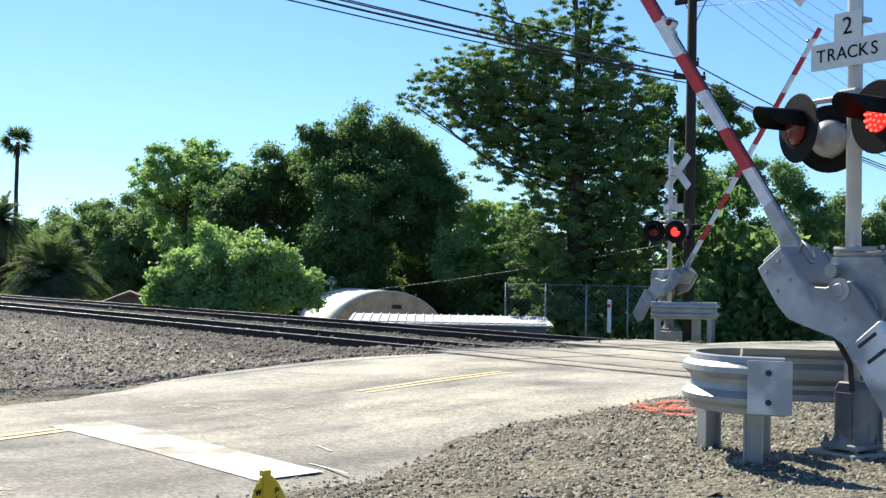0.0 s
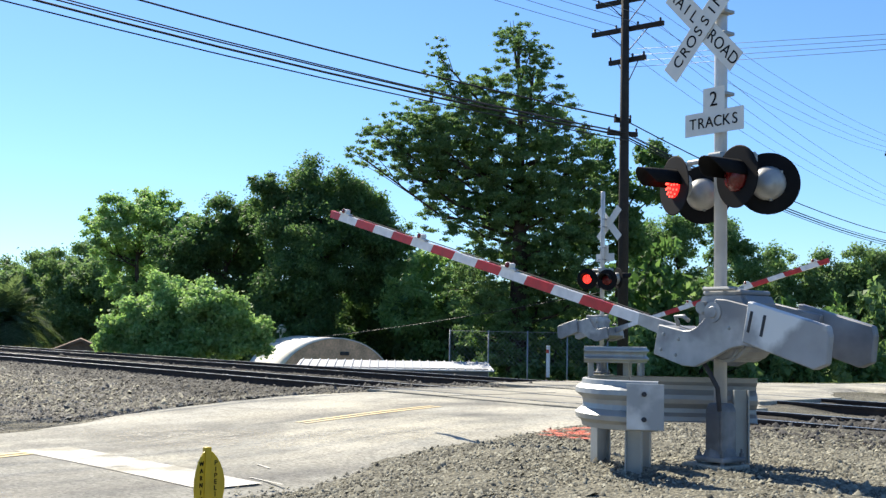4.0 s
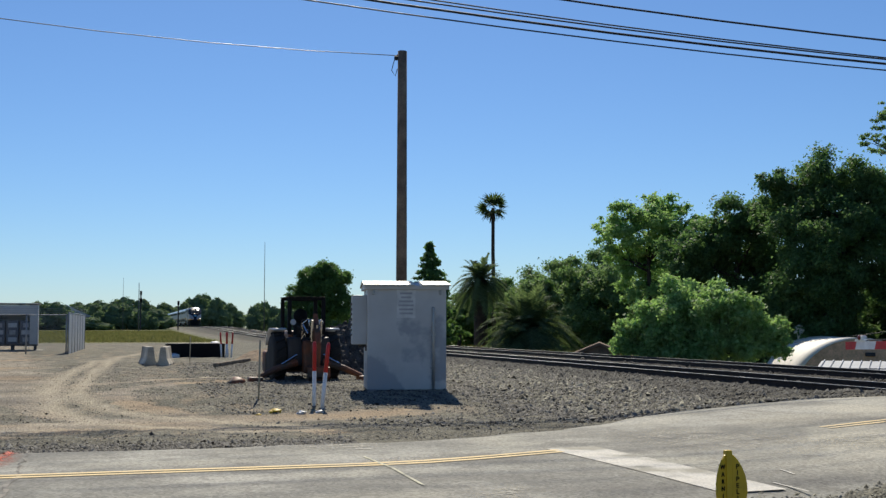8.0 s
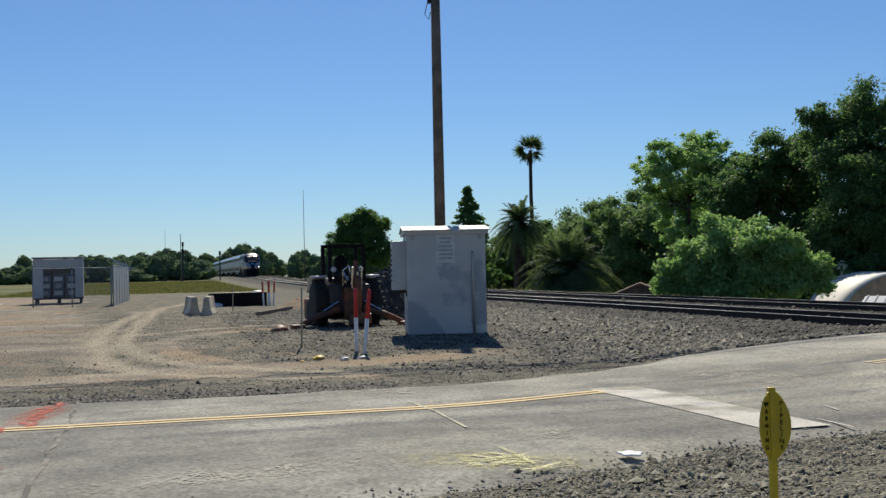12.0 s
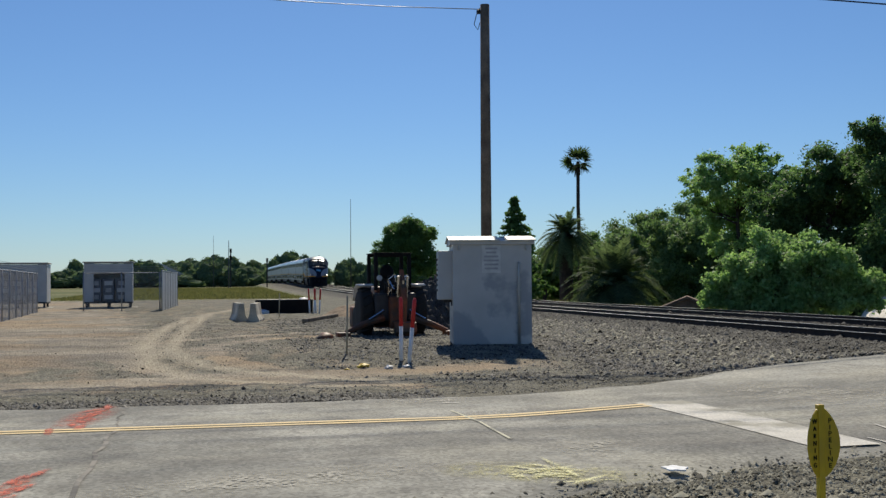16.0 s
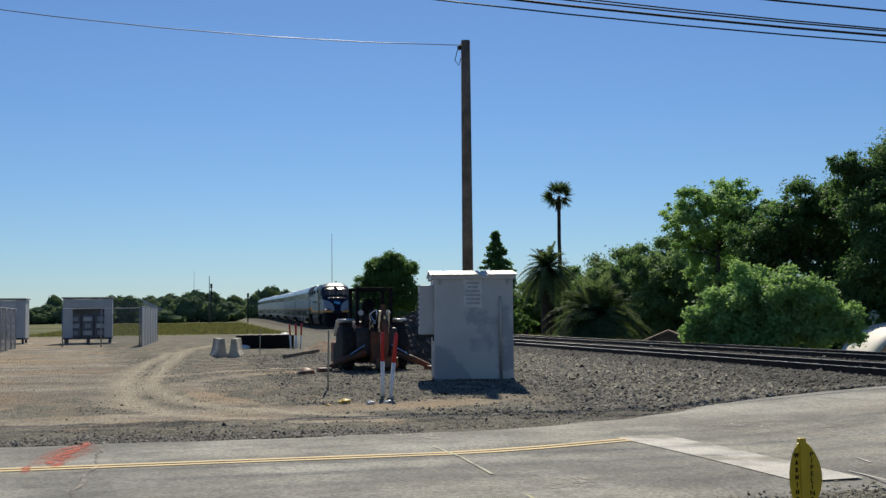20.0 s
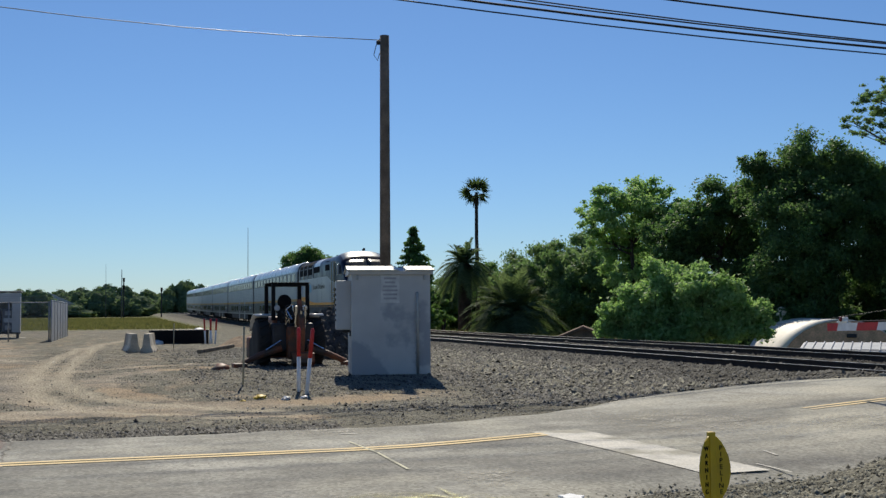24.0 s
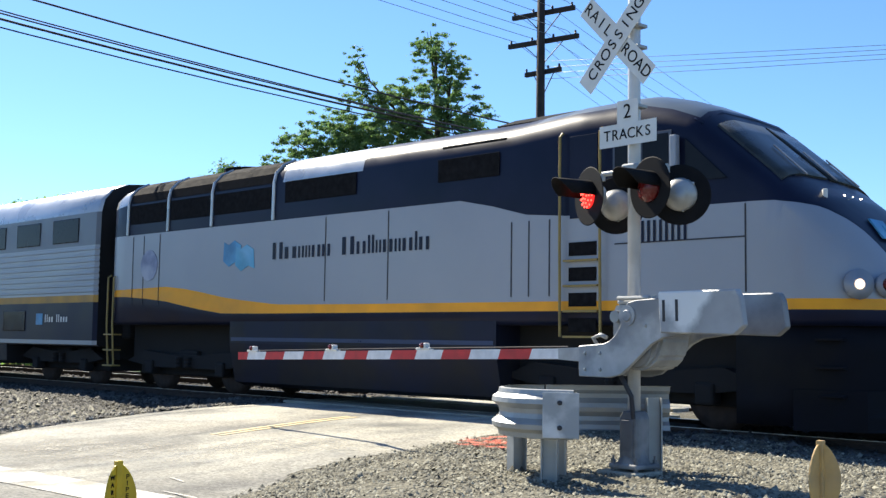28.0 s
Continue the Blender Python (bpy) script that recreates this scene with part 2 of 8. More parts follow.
ASPHALT = worn_asphalt("worn_asphalt", 1.0)
CONCRETE = mat("concrete", (0.410, 0.389, 0.320), 0.9, var=0.12, scale=3, fine=12, bump=0.4, rnd=0.12)
PANEL = mat("crossing_panel", (0.426, 0.398, 0.313), 0.9, var=0.12, scale=1.5, fine=12, bump=0.3, second=(0.295, 0.279, 0.229), rnd=0.1)
WHITE_LINE = mat("white_road_paint", (0.74, 0.70, 0.60), 0.85, var=0.1, scale=3.0, fine=12, coords="World", second=(0.377, 0.353, 0.275), mask=(0.5, 0.62))
YELLOW_LINE = mat("yellow_road_paint", (0.80, 0.62, 0.33), 0.85, var=0.08, scale=2.5, coords="World", second=(0.60, 0.50, 0.33), mask=(0.54, 0.72))
RAIL_STEEL = mat("rail_head", (0.55, 0.54, 0.52), 0.35, 0.9, var=0.1, scale=4)
RAIL_RUST = mat("rail_web", (0.05, 0.035, 0.028), 0.8, 0.2, var=0.3, scale=6)
TIE_WOOD = mat("tie_wood", (0.10, 0.082, 0.068), 0.9, var=0.35, scale=4, fine=8, bump=0.5, rnd=0.35)
GALV = mat("galvanised_steel", (0.387, 0.396, 0.385), 0.5, 0.45, var=0.1, scale=3, second=(0.299, 0.308, 0.301))
ALU = mat("painted_aluminium", (0.43, 0.435, 0.43), 0.55, 0.25, var=0.16, scale=3.5, second=(0.24, 0.245, 0.25), mask=(0.46, 0.58))
DARK_METAL = mat("dark_metal", (0.045, 0.045, 0.05), 0.55, 0.3, var=0.2, scale=5)
BLACK = mat("black_paint", (0.012, 0.012, 0.013), 0.75, var=0.2, scale=6, spec=0.12)
SIGN_WHITE = mat("sign_white", (0.704, 0.704, 0.660), 0.5, var=0.05, scale=5, second=(0.581, 0.581, 0.535), mask=(0.6, 0.75))
RED_TAPE = mat("red_sheeting", (0.50, 0.03, 0.03), 0.45, var=0.12, scale=8)
WHITE_TAPE = mat("white_sheeting", (0.74, 0.74, 0.74), 0.45, var=0.08, scale=8)
MARKER_YELLOW = mat("marker_yellow", (0.70, 0.46, 0.02), 0.5, var=0.1, scale=8, second=(0.55, 0.36, 0.03))
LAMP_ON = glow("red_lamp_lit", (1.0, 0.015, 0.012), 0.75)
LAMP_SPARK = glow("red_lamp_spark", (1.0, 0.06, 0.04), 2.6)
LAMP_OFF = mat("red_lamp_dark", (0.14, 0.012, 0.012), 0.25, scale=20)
BACK_GREY = mat("lamp_back", (0.42, 0.42, 0.40), 0.45, 0.3, var=0.12, scale=9)
WOOD_POLE = mat("pole_wood", (0.235, 0.178, 0.132), 0.9, var=0.25, scale=2.5, fine=9, bump=0.5)
DARK_POLE = mat("dark_pole_wood", (0.038, 0.032, 0.028), 0.9, var=0.25, scale=2.5, fine=9, bump=0.5)
WIRE = mat("cable", (0.02, 0.02, 0.022), 0.6)
THIN_WIRE = mat("grey_wire", (0.14, 0.15, 0.17), 0.5, 0.5)
BUNG = mat("bungalow_grey", (0.50, 0.50, 0.485), 0.6, 0.1, var=0.07, scale=1.5, second=(0.335, 0.345, 0.36), mask=(0.475, 0.51))
BARK = mat("bark", (0.075, 0.055, 0.042), 0.95, var=0.3, scale=3, fine=6, bump=0.8)


def leaf(name, base, tip, rough=0.6):
    m = bpy.data.materials.new(name)
    m.use_nodes = True
    n, l = m.node_tree.nodes, m.node_tree.links
    b = n["Principled BSDF"]
    g = n.new("ShaderNodeNewGeometry")
    t = n.new("ShaderNodeTexNoise")
    t.inputs["Scale"].default_value = 0.5
    l.new(g.outputs["Position"], t.inputs["Vector"])
    add = n.new("ShaderNodeMath")
    add.operation = "MULTIPLY_ADD"
    l.new(g.outputs["Random Per Island"], add.inputs[0])
    add.inputs[1].default_value = 0.55
    l.new(t.outputs["Fac"], add.inputs[2])
    r = n.new("ShaderNodeValToRGB")
    r.color_ramp.elements[0].position, r.color_ramp.elements[0].color = 0.35, (*base, 1)
    r.color_ramp.elements[1].position, r.color_ramp.elements[1].color = 1.05, (*tip, 1)
    l.new(add.outputs[0], r.inputs[0])
    l.new(r.outputs[0], b.inputs["Base Color"])
    b.inputs["Roughness"].default_value, b.inputs["Specular IOR Level"].default_value = rough, 0.2 if rough < 0.7 else 0.08
    tr = n.new("ShaderNodeBsdfTranslucent")
    br = n.new("ShaderNodeMix")
    br.data_type, br.blend_type = "RGBA", "MULTIPLY"
    br.inputs[0].default_value, br.inputs[7].default_value = 1.0, (1.4, 1.5, 1.05, 1)
    l.new(r.outputs[0], br.inputs[6])
    l.new(br.outputs[2], tr.inputs["Color"])
    mx = n.new("ShaderNodeMixShader")
    mx.inputs[0].default_value = 0.44
    l.new(b.outputs[0], mx.inputs[1])
    l.new(tr.outputs[0], mx.inputs[2])
    l.new(mx.outputs[0], n["Material Output"].inputs["Surface"])
    return m


LEAF = leaf("leaf_green", (0.072, 0.160, 0.056), (0.195, 0.30, 0.13))
LEAF_TALL = leaf("leaf_fine", (0.078, 0.158, 0.058), (0.195, 0.285, 0.125))
LEAF_SHADE = leaf("leaf_shade_tree", (0.056, 0.125, 0.042), (0.150, 0.235, 0.098))
LEAF_LIGHT = leaf("leaf_light", (0.14, 0.265, 0.08), (0.365, 0.50, 0.215))
LEAF_OLIVE = leaf("leaf_olive", (0.10, 0.18, 0.066), (0.235, 0.325, 0.155))
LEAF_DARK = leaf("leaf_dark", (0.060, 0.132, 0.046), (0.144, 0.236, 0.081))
PALM_LEAF = leaf("palm_leaf", (0.045, 0.08, 0.034), (0.165, 0.21, 0.105), 0.75)
# Far leaves: distance haze mixed into the colour, paler and bluer.
FAR_LEAF_HAZE = leaf("far_leaf", (0.095, 0.15, 0.078), (0.20, 0.26, 0.15), 0.9)
FAN_LEAF = leaf("fan_palm_leaf", (0.026, 0.05, 0.02), (0.08, 0.11, 0.045), 0.9)
GRASS = leaf("grass", (0.07, 0.082, 0.032), (0.165, 0.15, 0.07), 0.9)

def dusting(name, col, strength, grain):
    """Thin paint mist or dust that lets the asphalt show through between its specks."""
    m = bpy.data.materials.new(name)
    m.use_nodes = True
    n, l = m.node_tree.nodes, m.node_tree.links
    b = n["Principled BSDF"]
    b.inputs["Base Color"].default_value, b.inputs["Roughness"].default_value = (*col, 1), 0.95
    pos = n.new("ShaderNodeNewGeometry").outputs["Position"]
    fade = n.new("ShaderNodeAttribute")
    fade.attribute_name = "fade"
    cover = fade.outputs["Fac"]
    for scale, lo, hi in ((grain, 0.40, 0.60), (grain * 0.16, 0.36, 0.62)):
        t = n.new("ShaderNodeTexNoise")
        t.inputs["Scale"].default_value, t.inputs["Detail"].default_value = scale, 5.0
        l.new(pos, t.inputs["Vector"])
        r = n.new("ShaderNodeMapRange")
        r.inputs["From Min"].default_value, r.inputs["From Max"].default_value = lo, hi
        l.new(t.outputs["Fac"], r.inputs["Value"])
        k = n.new("ShaderNodeMath")
        k.operation = "MULTIPLY"
        l.new(cover, k.inputs[0])
        l.new(r.outputs[0], k.inputs[1])
        cover = k.outputs[0]
    k = n.new("ShaderNodeMath")
    k.operation, k.use_clamp = "MULTIPLY", True
    k.inputs[1].default_value = strength
    l.new(cover, k.inputs[0])
    mx = n.new("ShaderNodeMixShader")
    l.new(k.outputs[0], mx.inputs[0])
    l.new(n.new("ShaderNodeBsdfTransparent").outputs[0], mx.inputs[1])
    l.new(b.outputs[0], mx.inputs[2])
    l.new(mx.outputs[0], n["Material Output"].inputs["Surface"])
    return m


YELLOW_MIST = dusting("yellow_spray_mist", (0.62, 0.58, 0.30), 1.5, 45)
RED_MIST = dusting("red_spray_mist", (0.62, 0.17, 0.10), 1.5, 45)
YELLOW_PAINT = dusting("yellow_spray_paint", (0.80, 0.76, 0.42), 3.4, 60)
RED_PAINT = dusting("red_spray_paint", (0.66, 0.16, 0.095), 2.6, 60)
PALE_DUST = dusting("pale_road_dust", (0.46, 0.435, 0.36), 1.5, 24)

# ---- ground, road, tracks ----
def axis_steps(lo, hi, fine_lo, fine_hi, step, grow=1.25):
    out = list(np.arange(fine_lo, fine_hi + step / 2, step))
    d, v = step, fine_hi
    while v < hi:
        d *= grow
        v = min(hi, v + d)
        out.append(v)
    d, v = step, fine_lo
    while v > lo:
        d *= grow
        v = max(lo, v - d)
        out.insert(0, v)
    return np.array(out)


def dirt_amount(x, y):
    """Where feet and wheels have brought brown dirt over the gravel."""
    lane = np.exp(-((y - (-3.2 + 0.10 * (x + 15))) / 3.4) ** 2) * sstep(-17.0, -24, x)
    strip = np.exp(-((x + 18.2 + 0.25 * y) / 1.1) ** 2) * sstep(9.0, 3.0, y)
    rut = 0.0
    for r0 in (6.2, 7.9):
        d = np.hypot(x + 23.5, y - 6.0) - r0
        rut = np.maximum(rut, np.exp(-(d / 0.3) ** 2) * sstep(-15, -17, x) * sstep(4.5, 2.5, y))
    lot = 0.34 * sstep(-15.0, -16.5, x) * sstep(6.0, 1.0, y)
    return np.clip(np.maximum.reduce([lane, 0.95 * strip, rut, lot]), 0, 1)


def rut_amount(fx, fy):
    """Two pale wheel ruts that turn off the road into the yard."""
    rut = np.zeros(len(fx))
    for line in ([(-61.5, 1.3), (-50.7, -0.4), (-32.4, -0.9), (-25.2, -1.0), (-22.2, -0.7), (-20.5, -0.1), (-19.4, 0.6), (-18.2, 1.6), (-16.8, 2.7)], [(-47.7, -1.0), (-32.6, -1.6), (-25.8, -1.6), (-21.3, -1.2), (-18.5, -0.4), (-17.3, 0.7), (-16.4, 1.8)]):
        for (ax, ay), (bx, by) in zip(line, line[1:]):
            u = np.clip(((fx - ax) * (bx - ax) + (fy - ay) * (by - ay)) / ((bx - ax) ** 2 + (by - ay) ** 2), 0, 1)
            rut = np.maximum(rut, np.exp(-(np.hypot(fx - ax - u * (bx - ax), fy - ay - u * (by - ay)) / 0.25) ** 2))
    return rut


def make_ground():
    xs, ys = axis_steps(-3500, 3500, -60, 8, 0.33), axis_steps(-3500, 3500, -12, 34, 0.3)
    xs = np.union1d(xs, np.arange(-420, -62, 10.0))
    gx, gy = np.meshgrid(xs, ys)
    gz = ground_z(gx, gy)
    rng = np.random.default_rng(3)
    near = (np.abs(gx + 25) < 45) & (np.abs(gy - 8) < 26) & ~((gx > road_left(gy) - 0.6) & (gx < road_right(gy) + 0.6))
    gz = gz + np.where(near, rng.normal(0, 0.014, gz.shape), 0)
    n, m = gx.shape
    verts = np.stack([gx, gy, gz], -1).reshape(-1, 3)
    idx = np.arange(n * m).reshape(n, m)
    faces = np.stack([idx[:-1, :-1], idx[:-1, 1:], idx[1:, 1:], idx[1:, :-1]], -1).reshape(-1, 4)
    m_ = bpy.data.materials.new("ground")
    m_.use_nodes = True
    nd, lk = m_.node_tree.nodes, m_.node_tree.links
    b = nd["Principled BSDF"]
    b.inputs["Roughness"].default_value = 0.95
    b.inputs["Specular IOR Level"].default_value = 0.2
    pos = nd.new("ShaderNodeNewGeometry").outputs["Position"]

    def tex(s, d=6.0):
        t = nd.new("ShaderNodeTexNoise")
        t.inputs["Scale"].default_value, t.inputs["Detail"].default_value = s, d
        lk.new(pos, t.inputs["Vector"])
        return t.outputs["Fac"]

    def ramp(fac, *stops):
        r = nd.new("ShaderNodeValToRGB")
        e = r.color_ramp.elements
        while len(e) < len(stops):
            e.new(0.5)
        for k, (p, c) in enumerate(stops):
            e[k].position, e[k].color = p, (*c, 1)
        lk.new(fac, r.inputs[0])
        return r.outputs[0]

    def mix(fac, a, c, mode="MIX"):
        x = nd.new("ShaderNodeMix")
        x.data_type, x.blend_type = "RGBA", mode
        for sock, v in ((x.inputs[0], fac), (x.inputs[6], a), (x.inputs[7], c)):
            if hasattr(v, "links"):
                lk.new(v, sock)
            else:
                sock.default_value = v
        return x.outputs[2]

    grey = ramp(tex(0.9), (0.3, (0.118, 0.112, 0.085)), (0.7, (0.22, 0.208, 0.16)))
    vo = nd.new("ShaderNodeTexVoronoi")
    vo.inputs["Scale"].default_value = 22
    lk.new(pos, vo.inputs["Vector"])
    hsv = nd.new("ShaderNodeSeparateColor")
    lk.new(vo.outputs["Color"], hsv.inputs[0])
    speck = ramp(hsv.outputs[0], (0.0, (0.5, 0.5, 0.5)), (1.0, (1.5, 1.47, 1.4)))
    grey = mix(0.75, grey, speck, "MULTIPLY")
    stretch = nd.new("ShaderNodeMapping")
    stretch.inputs["Scale"].default_value = (1.1, 0.16, 1.0)
    lk.new(pos, stretch.inputs["Vector"])
    drag = nd.new("ShaderNodeTexNoise")
    drag.inputs["Scale"].default_value, drag.inputs["Detail"].default_value = 1.0, 7.0
    lk.new(stretch.outputs[0], drag.inputs["Vector"])
    dirt = ramp(tex(0.6), (0.3, (0.232, 0.203, 0.155)), (0.7, (0.385, 0.34, 0.268)))
    dirt = mix(ramp(tex(0.22, 4.0), (0.46, (0, 0, 0)), (0.6, (0.75, 0.75, 0.75))), dirt, (0.40, 0.30, 0.19, 1))
    dirt = mix(0.8, dirt, ramp(drag.outputs["Fac"], (0.35, (0.62, 0.62, 0.64)), (0.65, (1.22, 1.2, 1.14))), "MULTIPLY")
    dirt = mix(0.45, dirt, speck, "MULTIPLY")
    at = nd.new("ShaderNodeAttribute")
    at.attribute_name = "dirt"
    mm = nd.new("ShaderNodeMath")
    mm.operation = "MULTIPLY_ADD"
    lk.new(tex(1.6, 8), mm.inputs[0])
    mm.inputs[1].default_value = 1.3
    sub = nd.new("ShaderNodeMath")
    sub.operation = "ADD"
    lk.new(at.outputs["Fac"], sub.inputs[0])
    sub.inputs[1].default_value = -0.65
    lk.new(sub.outputs[0], mm.inputs[2])
    k = ramp(mm.outputs[0], (0.3, (0, 0, 0)), (0.62, (1, 1, 1)))
    near_c = mix(k, grey, dirt)
    ar = nd.new("ShaderNodeAttribute")
    ar.attribute_name = "rut"
    near_c = mix(ar.outputs["Fac"], near_c, mix(0.35, (0.50, 0.43, 0.31, 1), speck, "MULTIPLY"))
    ag = nd.new("ShaderNodeAttribute")
    ag.attribute_name = "field"
    field = ramp(tex(0.05), (0.35, (0.10, 0.125, 0.04)), (0.65, (0.19, 0.18, 0.075)))
    ao = nd.new("ShaderNodeAttribute")
    ao.attribute_name = "oil"
    near_c = mix(ao.outputs["Fac"], near_c, mix(0.5, (0.05, 0.046, 0.041, 1), speck, "MULTIPLY"))
    lk.new(mix(ag.outputs["Fac"], near_c, field), b.inputs["Base Color"])
    bp = nd.new("ShaderNodeBump")
    bp.inputs["Strength"].default_value, bp.inputs["Distance"].default_value = 0.9, 0.035
    lk.new(vo.outputs["Distance"], bp.inputs["Height"])
    lk.new(bp.outputs[0], b.inputs["Normal"])
    ob = raw("ground", verts.tolist(), faces.tolist(), m_, smooth=True)
    fx, fy = verts[:, 0], verts[:, 1]
    a = ob.data.attributes.new("dirt", "FLOAT", "POINT")
    a.data.foreach_set("value", dirt_amount(fx, fy).astype(np.float32))
    rut = 0.75 * rut_amount(fx, fy)
    a = ob.data.attributes.new("rut", "FLOAT", "POINT")
    a.data.foreach_set("value", np.clip(rut, 0, 1).astype(np.float32))
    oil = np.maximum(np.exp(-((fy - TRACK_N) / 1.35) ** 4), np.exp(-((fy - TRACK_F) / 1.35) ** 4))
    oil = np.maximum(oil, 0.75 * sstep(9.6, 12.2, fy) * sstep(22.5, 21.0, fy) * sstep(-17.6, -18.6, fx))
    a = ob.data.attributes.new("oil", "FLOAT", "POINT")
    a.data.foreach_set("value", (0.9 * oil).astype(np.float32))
    fld = np.maximum.reduce([sstep(-88, -100, fx) * sstep(9.5, 7.5, fy), sstep(23, 27, fy), sstep(30, 50, fx), sstep(-25, -45, fy), sstep(-260, -300, fx)])
    a = ob.data.attributes.new("field", "FLOAT", "POINT")
    a.data.foreach_set("value", fld.astype(np.float32))
    return tagged(ob, "grey gravel ground with brown dirt tracks", "ground", kind="structure")


make_ground()


def make_road():
    ys = np.concatenate([np.arange(-60, 2, 1.0), np.arange(2, 24, 0.25), np.arange(24, 90, 1.5)])
    rng = np.random.default_rng(8)
    verts, faces, n = [], [], 13
    for y in ys:
        a, b = float(road_left(y)), float(road_right(y))
        wob = 0.12 * math.sin(y * 2.1) + 0.08 * math.sin(y * 5.3 + 1)
        for k in range(n):
            u = k / (n - 1)
            x = a + (b - a) * u + (wob if k in (0, n - 1) else 0)
            crown = 0.03 * (1 - (2 * u - 1) ** 2) * (1 - float(sstep(8, 12, y)))
            verts.append((x, y, float(road_z(y)) + crown - (0.05 if k in (0, n - 1) else 0)))
    for j in range(len(ys) - 1):
        for k in range(n - 1):
            o = j * n + k
            faces.append((o, o + 1, o + n + 1, o + n))
    ob = raw("road", verts, faces, ASPHALT, smooth=True)
    return tagged(ob, "worn pale grey asphalt road with patches", "road", kind="structure")


make_road()


def road_top(x, y):
    """Height of the cambered road surface."""
    a, b = float(road_left(y)), float(road_right(y))
    u = min(1, max(0, (x - a) / (b - a)))
    return float(road_z(y)) + 0.03 * (1 - (2 * u - 1) ** 2) * (1 - float(sstep(8, 12, y)))


def road_strip(name, pts, width, material, label, category="road marking", lift=0.007):
    """A thin painted band along pts of (x, y), lying on the road."""
    bm = B()
    rows = []
    for i, p in enumerate(pts):
        a, c = Vector(pts[max(0, i - 1)]), Vector(pts[min(len(pts) - 1, i + 1)])
        d = (c - a).normalized()
        s = Vector((-d.y, d.x)) * width / 2
        row = []
        for q in (Vector(p) + s, Vector(p) - s):
            row.append(bm.verts.new((q.x, q.y, road_top(q.x, q.y) + lift)))
        rows.append(row)
    for a, c in zip(rows, rows[1:]):
        bm.faces.new((a[0], a[1], c[1], c[0]))
    bmesh.ops.recalc_face_normals(bm, faces=bm.faces)
    ob = new(name, mesh_of(name, bm, material))
    return tagged(ob, label, category, kind="structure")


def centre_x(y):
    return -11.95 - 1.0 * float(sstep(2.5, 6.5, y)) - 0.5 * float(sstep(7, 13, y))


for off in (-0.09, 0.09):
    road_strip("yellow_line", [(centre_x(y) + off, y) for y in np.arange(-40, 5.1, 0.6)], 0.11, YELLOW_LINE, "worn double yellow centre line")
    road_strip("yellow_line", [(centre_x(y) + off, y) for y in np.arange(8.9, 12.2, 0.55)], 0.085, YELLOW_LINE, "worn double yellow centre line")
road_strip("stop_line", [(-12.95 + 0.47 * k, 5.24 + 0.036 * k) for k in range(9)], 0.67, WHITE_LINE, "broad white stop line before the tracks")


# rails: a head, a web and a foot each
RAIL_OUT = [(-0.07, 0.0), (0.07, 0.0), (0.07, 0.012), (0.012, 0.03), (0.012, 0.12), (0.035, 0.13), (0.035, 0.168), (-0.035, 0.168), (-0.035, 0.13), (-0.012, 0.12), (-0.012, 0.03), (-0.07, 0.012)]


RAIL_X = [-900] + list(range(-420, -59, 10)) + [0, 260]


def make_track(yc, label):
    tr = thing("railway_track", label, "railway track", pose(0, yc, RAIL - 0.17), kind="structure")
    for s in (-0.7525, 0.7525):
        bm = B()
        loft(bm, [[(x, s + u + track_shift(x), v + float(track_rise(x))) for u, v in RAIL_OUT] for x in RAIL_X])
        bmesh.ops.recalc_face_normals(bm, faces=bm.faces)
        part("rail", bm, RAIL_RUST, tr, "rusty steel rail with a bright head")
        bm = B()
        loft(bm, [[(x, s + u + track_shift(x), v + float(track_rise(x))) for u, v in ((-0.029, 0.168), (0.029, 0.168), (0.029, 0.173), (-0.029, 0.173))] for x in RAIL_X])
        bmesh.ops.recalc_face_normals(bm, faces=bm.faces)
        part("rail_head", bm, RAIL_STEEL, tr)
    return tr


tracks = [make_track(TRACK_N, "ballasted railway track with rusty rails"), make_track(TRACK_F, "ballasted railway track beyond the first one")]

# ties and crossing panels
tie = None
for tr_ in tracks:
    for k in range(172):
        x = -76 + 0.5 * k
        if -18.6 < x < -10.3:
            continue
        if tie is None:
            tie = part("tie", box(B(), (0, 0, 0), (0.22, 2.6, 0.16), 0.012), TIE_WOOD, tr_, "dark weathered wooden tie", m=pose(x, 0, -0.085))
        else:
            again(tie, pose(x + 0.04 * math.sin(k * 7.1), 0.05 * math.sin(k * 3.7), -0.085, 0, 0, 1.2 * math.sin(k * 2.3)), tr_)
xing = thing("level_crossing", "pale concrete panels across both tracks", "level crossing", kind="structure")
pan = {}
for yc in (TRACK_N, TRACK_F):
    for off, w in ((0.0, 1.3), (-1.12, 0.55), (1.12, 0.55)):
        for k in range(3):
            x = (-17.2 if yc == TRACK_N else -18.3) + 2.32 * k + 1.16
            m_ = pose(x, yc + off, RAIL - 0.075 + 0.004 * math.sin(3.1 * k + yc))
            if w not in pan:
                pan[w] = part("crossing_panel", box(B(), (0, 0, 0), (2.3, w, 0.16), 0.012), PANEL, xing, "pale worn crossing panel", m=m_)
            else:
                again(pan[w], m_)
